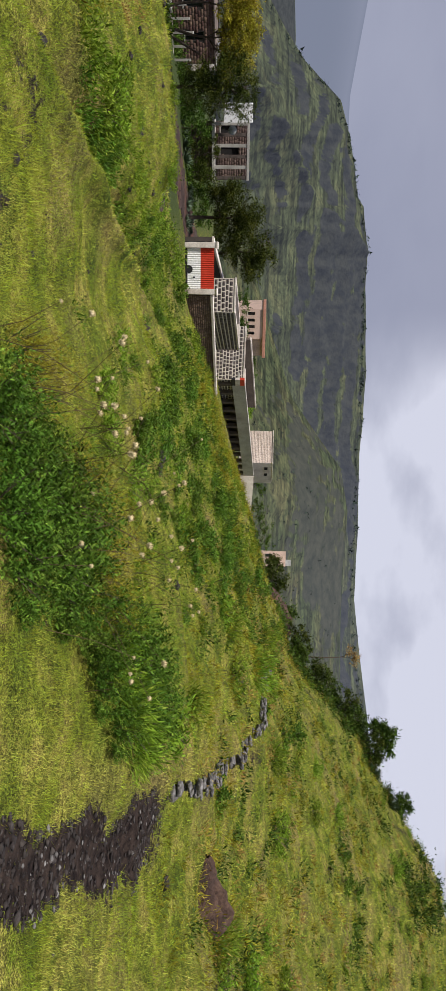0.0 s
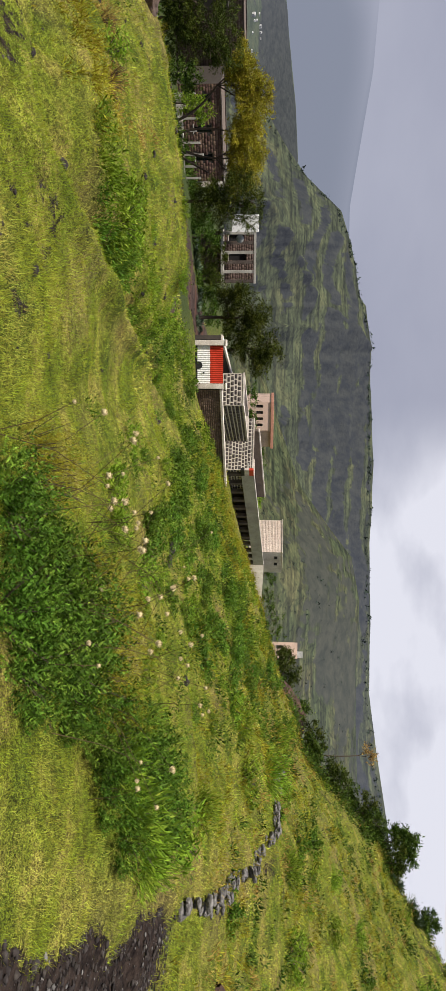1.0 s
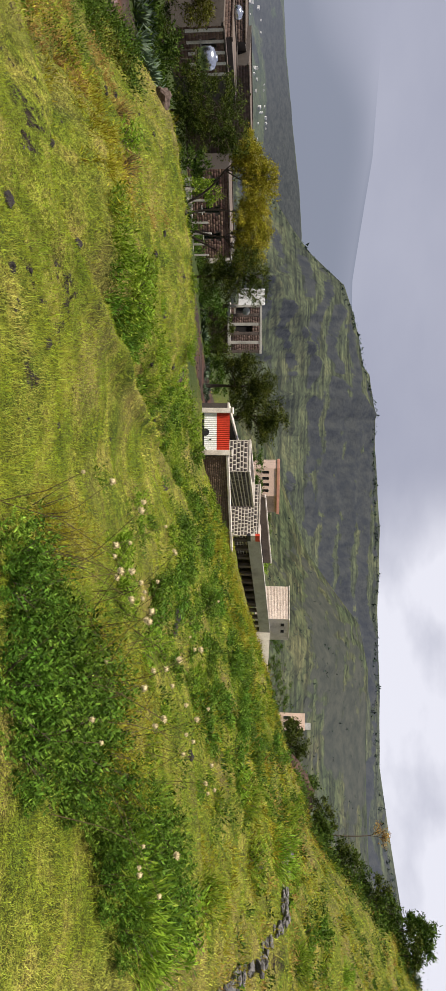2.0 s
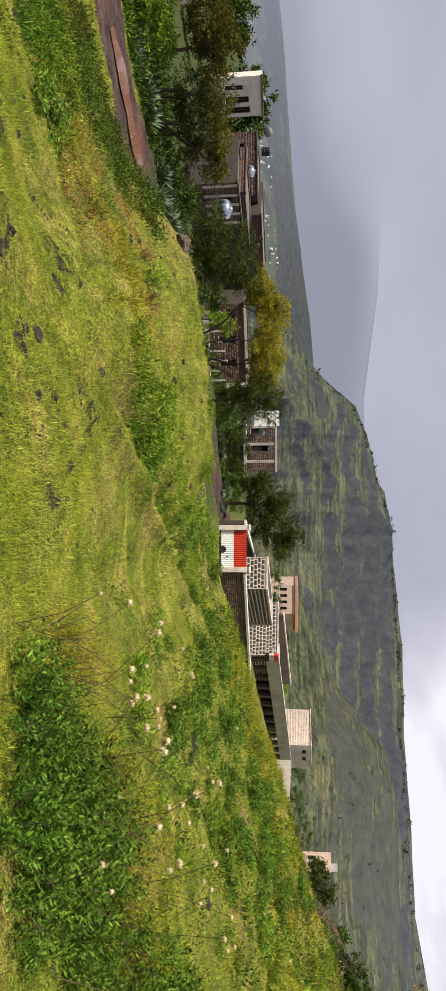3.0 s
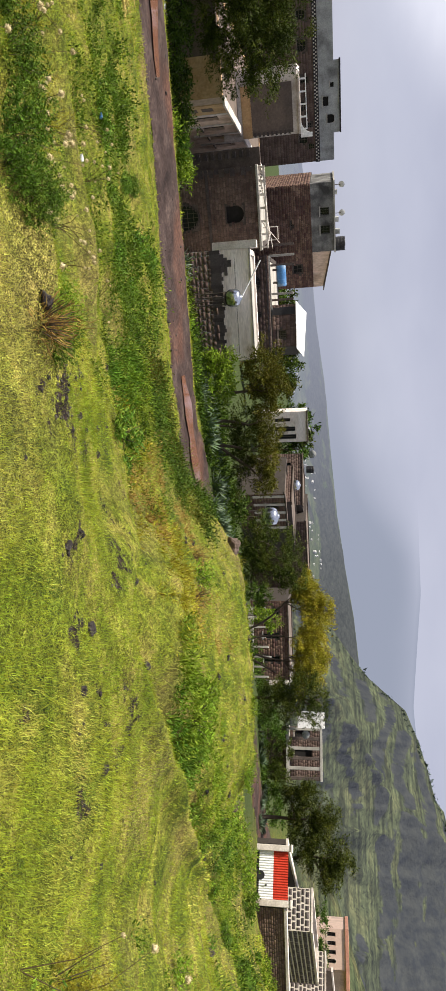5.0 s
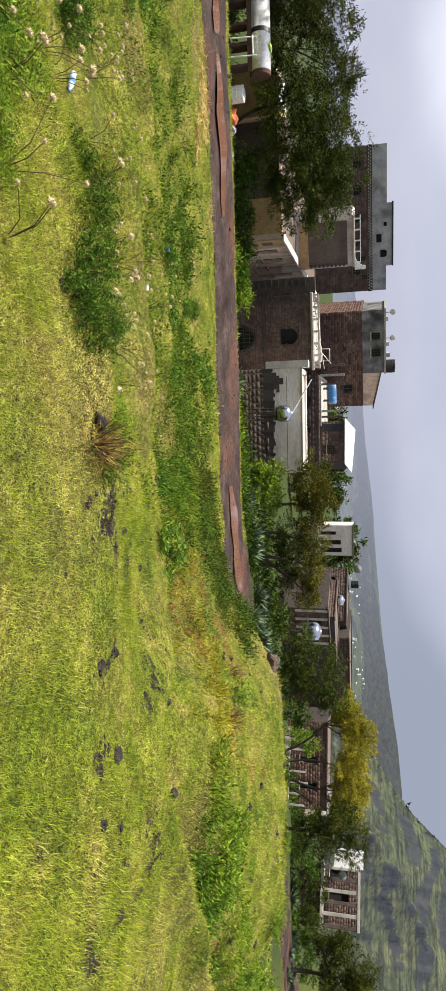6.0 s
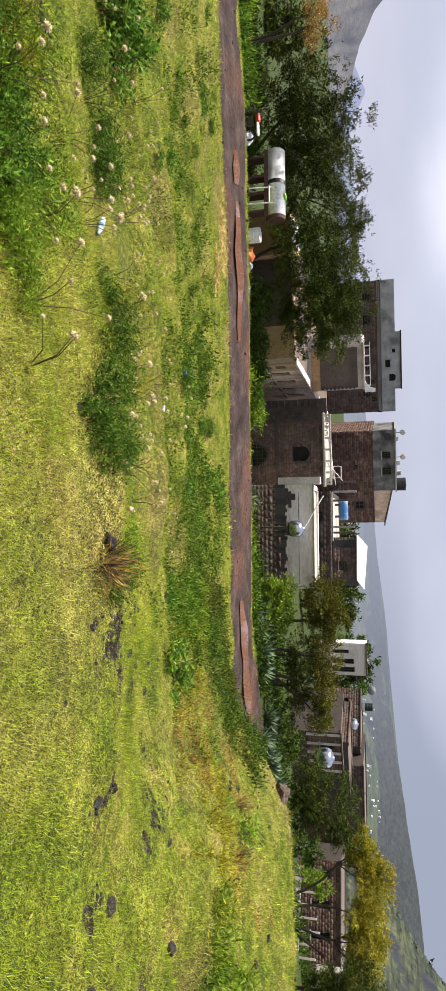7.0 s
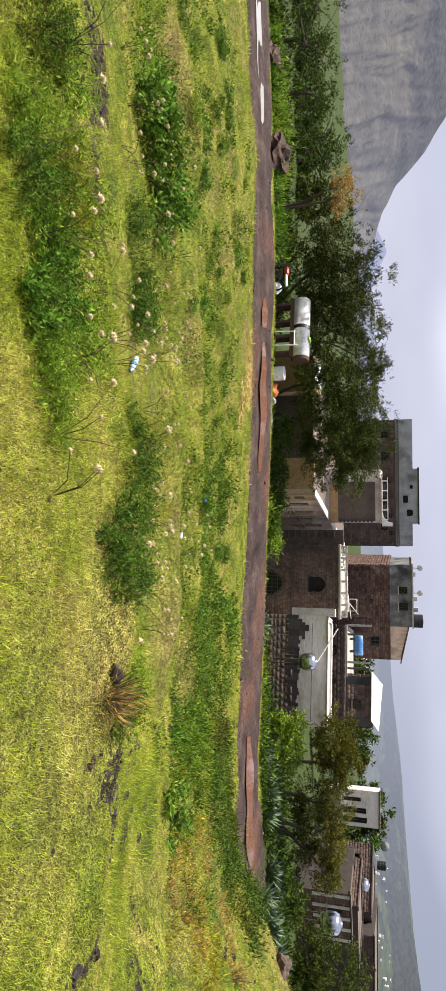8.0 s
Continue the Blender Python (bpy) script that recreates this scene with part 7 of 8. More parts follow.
rows = ((82.6, 81.8, -2.0, -1.35, True), (78.8, 78.1, -2.05, -1.5, True), (77.4, 76.95, -1.65, -1.1, False), (80.3, 79.9, -1.9, -1.3, False), (76.6, 76.0, -2.1, -1.45, True), (76.0, 75.55, -1.4, -0.95, True), (84.3, 83.7, -2.0, -1.35, True))
holes = [(on_back(a), on_back(b), lift(c, BB) - kz0, lift(d, BB) - kz0) for a, b, c, d, _ in rows]
back, w, h = house("large_house", "large dark stone house with a patterned band and grey concrete top", (85.2, BB + 1), (74.75, BB), 10, kz0, kz1, MORTAR_DARK, holes=holes, roof_drop=0.05)
blocks(back, w, 4.5, h, 0.45, 0.27, 0.012, 101, STONE_BLOCK, holes=holes, proud=0.02)
for q, row in zip(holes, rows):
    window(back, *q, arch=row[4], wall_mat=STONE_DARK, bars=(2, 3))
part("band", box(-0.05, w + 0.05, -0.06, -0.024, h - 0.42, h - 0.03), BLACK_PAINT, back, "black and white patterned band")
bm = bmesh.new()
for i in range(int(w / 0.28)):
    for j in range(2):
        q = (i + 0.5 * j) * 0.28
        add_box(bm, q + 0.05, q + 0.17, -0.08, -0.062, h - 0.37 + 0.17 * j, h - 0.25 + 0.17 * j)
part("band_studs", bm, PLASTER, back)
chol = [(on_back(79.75), on_back(79.45), lift(0.3, BB) - kz0, lift(0.55, BB) - kz0), (on_back(78.9), on_back(78.3), lift(-0.25, BB) - kz0, lift(0.15, BB) - kz0), (on_back(77.75), on_back(77.2), lift(0.05, BB) - kz0, lift(0.6, BB) - kz0)]
a0, a1, a2 = on_back(81.1), on_back(76.6), lift(0.93, BB) - kz0
t1 = lift(0.5, BB) - kz0
part("concrete_wall", wall_slab(a1, h + 0.003, lift(0.55, BB) - kz0, 0.3, chol), GREY_CONCRETE, back, "pale grey concrete top wall")
part("concrete_wall", box(a1 + 0.003, w, 0, 0.3, h + 0.003, t1), GREY_CONCRETE, back)
part("concrete_side", box(0, 0.3, 0.303, 9, h + 0.003, t1), GREY_CONCRETE, back)
part("concrete_side", box(w - 0.3, w, 0.303, 9, h + 0.003, t1), GREY_CONCRETE, back)
part("stair_head", box(a0, a1, 0.003, 5, lift(0.55, BB) - kz0 + 0.003, a2), GREY_CONCRETE, back)
for q in chol:
    window(back, *q, bare=True, wall_mat=CONCRETE, arch=q is chol[2])
part("awning", box(a0 - 0.1, a1 + 0.1, -0.15, 0.0, a2 + 0.003, a2 + 0.15), BLACK_PAINT, back)

# smaller houses among the trees
WHITEWASH = material("whitewash", [(0.68, 0.67, 0.65), (0.78, 0.77, 0.75)], scale=0.6, fine=8.0, bump=0.2, stain=(0.5, 0.48, 0.44), stain_scale=0.5)
wh, w, h = house("white_house", "small white-plastered house with three dark tall windows", (55.55, 86), (53.0, 86.6), 3.5, lift(-6, 86), lift(-2.25, 86), LIMEWASH, holes=[(0.8, 1.25, 1.6, 3.6), (1.9, 2.5, 1.6, 4.2), (2.9, 3.5, 1.6, 4.3)], roof_drop=0.2)
for q in ((0.8, 1.25, 1.6, 3.6), (1.9, 2.5, 1.6, 4.2), (2.9, 3.5, 1.6, 4.3)):
    window(wh, *q, wall_mat=PLASTER)
part("cornice", box(-0.1, w + 0.1, -0.15, 0.3, h + 0.003, h + 0.15), BROWN_PLASTER, wh)
dish(at(51.9, 84, lift(-2.2, 84)), 50, 0.5)
p = at(50.6, 84, lift(-2.35, 84))
barrel(p, 0.45, 0.9, BLACK_PAINT, "black plastic roof barrel")


def small_house(label, left, right, depth, bottom, top, mat, seed, wins, name="village_house", pat=STONE_BLOCK):
    r = left[1]
    z0, z1 = lift(bottom, r), lift(top, r)
    _, w, _ = span(left, right)
    holes = [(w * a, w * b, (z1 - z0) * c, (z1 - z0) * d) for a, b, c, d in wins]
    ob, w, h = house(name, label, left, right, depth, z0, z1, mat, holes=holes, group="village houses", roof_drop=0.1, roof_mat=BROWN_PLASTER)
    if pat:
        blocks(ob, w, 0.1, h, 0.42, 0.25, 0.012, seed, pat, holes=holes, proud=0.02, rough=0.3)
    for q in holes:
        window(ob, *q, wall_mat=CONCRETE, bars=(2, 2))
    part("cornice", box(-0.08, w + 0.08, -0.1, 0.3, h + 0.003, h + 0.1), BROWN_PLASTER, ob)
    return ob, w, h


small_house("low dark stone house with roof clutter", (52.0, 72), (47.6, 70), 7, -7.5, -2.7, MORTAR_DARK, 111, ((0.15, 0.28, 0.5, 0.8), (0.5, 0.62, 0.5, 0.8)))
small_house("dark stone house with pale banded side wall", (51.0, 64), (47.9, 60), 6, -8.5, -3.5, MORTAR_DARK, 112, ((0.3, 0.45, 0.55, 0.8),))
o, w, h = small_house("house with pale striped plaster wall and slot windows", (48.6, 58), (45.6, 61), 5, -8.5, -4.3, MORTAR_DARK, 113, ((0.25, 0.4, 0.6, 0.85), (0.6, 0.75, 0.6, 0.85)), pat=RED_BLOCK)
for i in range(5):
    part("pilaster", box(0.15 + i * (w - 0.5) / 4, 0.4 + i * (w - 0.5) / 4, -0.07, -0.022, h * 0.35, h - 0.02), PLASTER, o, "pale plaster stripe")
small_house("long low dark stone house with flat roof edge", (46.2, 70), (39.8, 74), 8, -8, -2.55, MORTAR_DARK, 114, ((0.2, 0.3, 0.5, 0.8), (0.6, 0.7, 0.5, 0.8)))
round_tank(at(46.7, 52.5, lift(-6.2, 52.5)), 0.7, "large round steel water tank by a house", 3.0)
p = at(49.3, 66, lift(-3.7, 66))
round_tank(p, 0.5, "small steel roof tank", 0.6)
small_house("brown stone house with pale concrete columns", (39.5, 66), (33.0, 68), 7, -8, -4.2, MORTAR_DARK, 115, ((0.1, 0.18, 0.45, 0.8), (0.4, 0.48, 0.45, 0.8), (0.7, 0.78, 0.45, 0.8)), pat=RED_BLOCK)
ch = thing("column_frame", at(39, 60, lift(-8, 60)), "unfinished row of pale concrete columns", "columns", turn=36)
for i in range(8):
    part("column", box(i * 0.85, i * 0.85 + 0.16, 0, 0.16, 0, 2.1 + 0.25 * (i % 3), 0.01), CONCRETE, ch)
part("wall", box(0, 6.0, 0.3, 0.5, 0.0, 1.0), PLASTER, ch)
small_house("small whitewashed house behind trees", (34.6, 72), (32.6, 72), 5, -7, -3.4, PLASTER, 116, ((0.3, 0.6, 0.55, 0.8),), pat=None)
# colonnade house
cl_l, cl_r, CR = 29.4, 25.4, 74.0
cz0_, cz1_ = lift(-6.5, CR), lift(-1.55, CR)
col, w, h = house("colonnade_house", "half-built stone house with an open row of tall pillars", (cl_l, CR + 1.5), (cl_r, CR + 1.5), 6, cz0_, cz1_ - 0.1, MORTAR_DARK, holes=[(0.4, 1.2, 3.6, 5.2), (2.2, 3.0, 3.6, 5.4)], roof_drop=0.05)
blocks(col, w, 0.5, h, 0.4, 0.25, 0.02, 117, STONE_BLOCK, holes=[(0.4, 1.2, 3.6, 5.2), (2.2, 3.0, 3.6, 5.4)])
window(col, 0.4, 1.2, 3.6, 5.2, bare=True)
window(col, 2.2, 3.0, 3.6, 5.4, bare=True)
for i in range(6):
    q = 0.1 + i * (w - 0.5) / 5
    part("pillar", box(q, q + 0.32, -1.5, -1.18, h - 3.2, h - 0.02, 0.02), STONE_DARK if i % 2 else CONCRETE, col)
part("architrave", box(0, w, -1.55, -1.1, h + 0.003, h + 0.22), CONCRETE, col)
part("deck", box(-0.2, w + 0.2, -1.7, -0.003, h - 3.45, h - 3.2), CONCRETE, col)
wb, w, h = house("white_block", "plain white-painted roof block", (30.6, CR - 4), (29.3, CR - 4), 3, lift(-3.4, CR - 4), lift(-1.3, CR - 4), WHITE_METAL, roof_drop=0.1)
dish(at(28.8, CR - 3, lift(-3.2, CR - 3)), 20, 0.4)

# far small houses on the hill edge
fh, w, h = house("hill_house", "small pink-washed house on the hill edge", (-4.6, 110), (-5.9, 110), 4, lift(-0.5, 110), lift(2.6, 110), PINK, holes=[(0.5, 1.0, 2.6, 3.8), (1.4, 1.9, 2.6, 3.8)])
window(fh, 0.5, 1.0, 2.6, 3.8)
window(fh, 1.4, 1.9, 2.6, 3.8)
part("dormer", box(w * 0.55, w - 0.1, 0.5, 2.5, h + 0.003, h + 0.9), GREY_CONCRETE, fh)

# distant town: many small pale blocks on the far slope
rs = np.random.RandomState(77)
vs, fs, k = [], [], 0
slope_far = MTN["mountain_far"]
for _ in range(1000):
    i, j = rs.randint(slope_far.shape[0] // 3, int(slope_far.shape[0] * 0.72)), rs.randint(slope_far.shape[1])
    p = Vector(slope_far[i, j])
    az = math.degrees(math.atan2(-p.x, p.y))
    if not 28 < az < 72 or float(fbm(az * 0.4, i * 0.12, 3, 1)) < -0.02:
        continue
    s = rs.uniform(3, 7)
    a = rs.rand() * 3
    c, q = math.cos(a) * s, math.sin(a) * s
    hh = s * rs.uniform(0.6, 1.2)
    base = [(c, q), (-q, c), (-c, -q), (q, -c)]
    vs += [(p.x + u, p.y + v, p.z - 8) for u, v in base] + [(p.x + u, p.y + v, p.z + hh) for u, v in base]
    fs += [tuple(k + m for m in f) for f in ((4, 5, 6, 7), (0, 1, 5, 4), (1, 2, 6, 5), (2, 3, 7, 6), (3, 0, 4, 7))]
    k += 8
TOWN = material("town_walls", [(0.42, 0.42, 0.43), (0.6, 0.6, 0.6)], scale=0.02, fine=0.3, bump=0, island=0.3)
tagged(new("far_town", mesh_from("far_town", vs, fs, TOWN)), "pale houses of a distant town below the ridge", "town", kind="stuff")

# ---- trees ----


def tree_at(az, r, base_el=None, **kw):
    z = height(*at(az, r).xy) if base_el is None else lift(base_el, r)
    g = height(*at(az, r).xy)
    p = at(az, r)
    return Vector((p.x, p.y, min(z, g) - 0.1))


def crown(base, r0, rows):
    """Blobs from (azimuth, elevation, distance, half width, half depth, half height)."""
    out = []
    for az, el, r, a, d, hgt in rows:
        p = at(az, r, lift(el, r)) - base
        out.append(((p.x, p.y, p.z), (max(a, d), max(a, d), hgt)))
    return out


def grow(label, az, r, rows, mat, n, stems, seed, leaf=(0.14, 0.046), trunk=0.16, name="tree", **kw):
    """A tree rooted at (az, r); stems lean to (azimuth, elevation) forks."""
    base = tree_at(az, r)
    st = []
    for foot_az, fork_az, fork_el in stems:
        f0, f1 = at(foot_az, r) - at(az, r), at(fork_az, r, lift(fork_el, r)) - base
        st.append(((f0.x, f0.y, height(*at(foot_az, r).xy) - base.z - 0.15), tuple(f1)))
    return tree(name, label, base, st, crown(base, r, rows), mat, n, leaf, seed, trunk=trunk, **kw)


# the wide feathery thorn trees beside the road
AC = 39.0
grow("wide feathery green thorn tree with drooping branches", 86.0, AC, [
    (81.9, -4.6, AC, 2.07, 1.95, 1.95), (83.6, -3.2, AC, 2.07, 1.95, 1.83), (85.8, -3.4, AC, 2.32, 2.20, 1.83), (88.0, -4.2, AC, 2.20, 2.07, 1.95), (84.4, -5.6, AC - 1, 2.44, 2.20, 1.71), (87.2, -6.2, AC - 1, 1.95, 1.83, 1.46), (81.8, -6.2, AC, 1.59, 1.46, 1.22), (89.2, -6.6, AC, 1.46, 1.46, 1.10), (82.8, -7.7, AC - 1, 1.5, 1.4, 0.9), (85.6, -7.8, AC - 1, 1.7, 1.5, 0.9), (88.4, -8.0, AC - 1, 1.4, 1.3, 0.7)],
    LEAF_OLIVE, 70000, [(86.3, 85.2, -6.3), (86.8, 87.0, -6.6), (87.2, 88.6, -7.0)], 21, trunk=0.11)
grow("wide feathery dark thorn tree behind a steel tank", 92.5, AC + 1.5, [
    (89.8, -3.0, AC + 1, 2.07, 1.95, 1.71), (91.6, -4.4, AC + 1, 2.32, 2.20, 1.83), (93.6, -3.6, AC + 1, 2.32, 2.20, 1.71), (95.6, -4.4, AC + 1, 2.32, 2.20, 1.83), (97.6, -3.2, AC + 1, 1.95, 1.83, 1.46), (98.8, -5.0, AC + 1, 2.07, 1.95, 1.71), (94.5, -6.2, AC + 2, 2.68, 2.20, 1.46), (100.8, -5.6, AC + 1, 1.59, 1.59, 1.59), (97.5, -6.6, AC + 2, 2.32, 1.95, 1.22), (91.2, -7.0, AC + 1, 1.6, 1.5, 0.8), (94.6, -7.4, AC + 2, 1.9, 1.6, 0.9), (98.2, -7.8, AC + 2, 2.0, 1.6, 0.9)],
    LEAF_OLIVE, 70000, [(92.5, 92.0, -6.8), (93.0, 95.0, -6.8), (94.5, 98.0, -6.6)], 22, trunk=0.1)
grow("small bare tree with dry orange leaves", 102.4, AC, [(102.8, -4.0, AC, 1.10, 0.98, 0.61), (103.6, -4.6, AC, 0.73, 0.73, 0.61), (101.6, -4.6, AC, 0.73, 0.73, 0.61)], LEAF_DRY, 2600, [(102.3, 102.6, -5.8), (102.6, 103.4, -5.8)], 23, trunk=0.1)
grow("dark leafy tree at the field edge", 107.0, AC + 4, [(104.8, -5.6, AC + 3, 1.71, 1.59, 1.22), (107.0, -5.2, AC + 4, 2.07, 1.95, 1.34), (109.5, -5.6, AC + 4, 2.07, 1.95, 1.34), (112.5, -5.4, AC + 5, 2.20, 1.95, 1.46), (115.5, -5.6, AC + 6, 2.44, 1.95, 1.46), (106, -7.2, AC + 3, 2.20, 1.83, 1.10), (109, -7.2, AC + 4, 2.20, 1.83, 1.10), (112.5, -7.0, AC + 4, 2.20, 1.83, 1.10), (115.5, -7.0, AC + 5, 2.20, 1.83, 1.10)], LEAF_DARK, 22000, [(107, 107, -6.5), (110, 110, -6.6), (113.5, 113, -6.6)], 24)
# tree before the terraces
T2 = 40.0
grow("wide olive-green thorn tree with a bare lower side", 57.6, T2, [
    (59.8, -5.9, T2, 1.5, 1.4, 1.3), (58.4, -4.6, T2, 1.3, 1.3, 0.8), (57.2, -5.2, T2, 1.4, 1.3, 1.0), (55.2, -5.4, T2, 1.4, 1.3, 0.9), (53.4, -5.4, T2, 1.4, 1.3, 0.9), (51.4, -5.6, T2, 1.4, 1.3, 0.9), (49.8, -6.0, T2, 1.2, 1.1, 0.9), (58.4, -6.8, T2, 1.2, 1.2, 0.8)],
    LEAF_SAGE, 27000, [(57.9, 57.6, -6.6), (55.0, 54.6, -7.2), (53.0, 52.4, -7.2), (54, 51, -7.2)], 25, trunk=0.12)
grow("brownish thorny undergrowth of a tree", 53.2, T2 + 1, [(55.0, -7.2, T2 + 1, 1.83, 1.71, 1.34), (52.8, -7.0, T2 + 1, 1.83, 1.71, 1.46), (51.0, -7.6, T2 + 1, 1.46, 1.46, 1.22), (53.5, -8.2, T2 + 1, 1.83, 1.71, 0.85)], LEAF_OLIVE, 14000, [(54.4, 54.4, -8.2), (52.4, 52.2, -8.2)], 26, trunk=0.09)
# dark tree, yellow tree, dark conifer-like tree
grow("dense dark olive tree behind agaves", 44.0, 46, [(44.6, -5.2, 46, 1.59, 1.59, 1.83), (43.0, -4.2, 46, 1.71, 1.71, 1.71), (42.0, -5.6, 46, 1.59, 1.59, 1.71), (44.0, -7.0, 46, 1.95, 1.83, 1.34), (42.4, -7.4, 46, 1.59, 1.59, 1.10), (41.2, -4.0, 46, 0.98, 0.98, 1.22), (45.6, -6.6, 46, 1.10, 1.10, 1.22)], LEAF_OLIVE, 28000, [(43.6, 43.5, -7)], 27)
YT = 50.0
grow("slender multi-stemmed tree with a yellow-green crown", 35.6, YT, [
    (40.6, -2.6, YT, 1.5, 1.4, 1.2), (39.4, -2.0, YT, 1.8, 1.5, 1.4), (37.9, -1.8, YT, 1.9, 1.6, 1.45), (36.4, -2.2, YT, 1.8, 1.6, 1.4), (34.9, -2.1, YT, 1.9, 1.6, 1.45), (33.4, -2.7, YT, 1.6, 1.4, 1.3), (39.8, -3.4, YT, 0.85, 0.85, 0.61), (35.4, -2.9, YT, 1.22, 1.22, 0.61), (33.2, -3.4, YT, 0.85, 0.85, 0.61)],
    LEAF_YELLOW, 58000, [(37.0, 39.4, -4.4), (36.2, 36.6, -4.6), (35.5, 34.6, -4.6), (35.0, 33.6, -5.2)], 28, trunk=0.1)
grow("dark feathery conifer-like tree", 31.6, 48, [(31.6, -1.6, 48, 1.10, 1.10, 0.85), (30.7, -2.4, 48, 1.22, 1.22, 0.85), (32.3, -3.0, 48, 1.59, 1.46, 0.98), (30.8, -3.8, 48, 1.46, 1.46, 0.98), (32.2, -4.8, 48, 1.46, 1.46, 0.98), (31.2, -5.8, 48, 1.34, 1.34, 0.98)], LEAF_OLIVE, 22000, [(31.6, 31.6, -3)], 29, trunk=0.12, droop=0.35)
BT = 66.0
grow("large round dark green tree beside the compound", 22.6, BT, [
    (24.2, -2.6, BT, 1.7, 1.7, 1.7), (23.0, -1.4, BT, 1.8, 1.8, 1.5), (21.4, -1.9, BT, 2.0, 1.9, 1.8), (20.4, -0.2, BT, 1.6, 1.6, 1.4), (19.4, -0.8, BT, 1.5, 1.5, 1.5), (22.4, -3.6, BT, 2.0, 1.9, 1.0), (20.4, -2.8, BT, 1.7, 1.6, 1.1), (18.6, -1.4, BT, 0.9, 0.9, 0.9), (24.4, -4.2, BT, 1.2, 1.2, 0.8)],
    LEAF_OLIVE, 42000, [(22.6, 22.6, -3.6), (19.2, 20.2, -2.4)], 30, trunk=0.2, leaf=(0.2, 0.062), spray=0.34)
for i, (az, r, el0, el1, half, mat) in enumerate(((27.5, 66, -6.2, -3.6, 1.4, LEAF_OLIVE), (26.0, 66, -6.0, -3.9, 1.3, LEAF_OLIVE), (29.0, 64, -6.4, -4.4, 1.4, LEAF_DARK), (30.4, 60, -6.8, -5.0, 1.4, LEAF_DARK), (24.6, 70, -5.6, -4.4, 1.3, LEAF_DARK), (23.0, 72, -5.4, -4.2, 1.3, LEAF_DARK), (38.2, 54, -7.0, -5.0, 1.2, LEAF_BRIGHT), (40.0, 52, -8.0, -5.6, 1.2, LEAF_DARK), (47.8, 44, -9.0, -7.4, 1.2, LEAF_DARK), (58.6, 40, -9.0, -7.6, 1.6, LEAF_BRIGHT), (60.2, 40, -9.2, -8.0, 1.0, LEAF_BRIGHT), (76.8, 39.5, -11.6, -10.2, 1.0, LEAF_MID), (75.5, 38.5, -11.6, -10.4, 0.8, LEAF_BRIGHT), (79.0, 39.5, -11.2, -9.8, 1.1, LEAF_DARK), (81.5, 38.5, -11.2, -9.6, 1.3, LEAF_DARK), (84.5, 37.5, -10.8, -9.2, 1.3, LEAF_DARK),
        (16.3, 90, -3.0, -0.8, 1.4, LEAF_DARK), (14.2, 86, -2.6, -0.9, 1.2, LEAF_DARK), (10.9, 100, -2.0, -0.2, 2.0, LEAF_DARK), (9.8, 105, -2.2, -0.1, 1.8, LEAF_DARK), (8.2, 112, -2.2, 0.0, 2.0, LEAF_BRIGHT), (7.3, 110, -2.2, -0.2, 2.0, LEAF_BRIGHT), (2.2, 110, -1.0, 0.9, 1.0, LEAF_DARK), (0.9, 110, -1.0, 0.8, 1.5, LEAF_DARK), (-0.8, 105, -1.0, 0.9, 1.8, LEAF_DARK), (-2.6, 105, -0.8, 1.5, 2.0, LEAF_DARK), (-3.8, 108, -0.5, 1.6, 1.6, LEAF_DARK))):
    z0, z1 = lift(el0, r), lift(el1, r)
    p = at(az, r)
    g = height(p.x, p.y)
    base = Vector((p.x, p.y, min(g, z0) if r < 80 else z0))
    hh = z1 - base.z
    tree("shrub", "rounded leafy green shrub among the houses", base, [((0, 0, -0.2), (0, 0, hh * 0.4))], [((half * 0.35, 0, hh * 0.72), (half * 0.8, half * 0.8, hh * 0.3)), ((-half * 0.45, 0.2, hh * 0.58), (half * 0.8, half * 0.7, hh * 0.32)), ((0, -0.2, hh * 0.35), (half, half * 0.9, hh * 0.34))], mat, 2900, (0.19, 0.07), 300 + i, trunk=0.06, category="shrub", group="shrubs among the houses")
# trees beyond the village
for i, (az, r, top) in enumerate(((61.3, 95, -2.3), (60.0, 96, -2.2), (58.9, 97, -2.8), (57.6, 98, -2.6), (55.6, 104, -1.8), (54.4, 105, -1.2), (53.3, 105, -1.4), (52.4, 104, -2.0), (66.2, 80, -3.0), (65.2, 84, -2.9), (47.6, 92, -3.0), (44.6, 90, -2.5), (43.0, 90, -2.4), (41.4, 90, -2.6), (72.9, 90, -3.5), (103, 62, -4.6), (106, 66, -4.6), (109, 66, -4.8), (112, 68, -4.6), (116, 68, -4.6))):
    p = at(az, r)
    g = height(p.x, p.y)
    hh = max(lift(top, r) - g, 2.5)
    a = 1.5 + 0.3 * (i % 3)
    tree("tree", "green leafy tree beyond the houses", Vector((p.x, p.y, g - 0.2)), [((0, 0, -0.2), (0, 0, hh * 0.6))], [((0.4, 0, hh - a * 0.6), (a, a, a * 0.6)), ((-a * 0.7, 0.4, hh - a * 1.1), (a, a, a * 0.7)), ((a * 0.8, -0.3, hh - a * 1.3), (a, a, a * 0.7)), ((0, 0, max(hh - a * 2.0, 0.8)), (a * 1.2, a * 1.1, a * 0.8)), ((0.5, 0.3, hh * 0.3), (a * 1.1, a * 1.1, hh * 0.3))], LEAF_DARK if i % 3 else LEAF_OLIVE, 2800, (0.42, 0.2), 400 + i, trunk=0.14, group="trees beyond the houses")
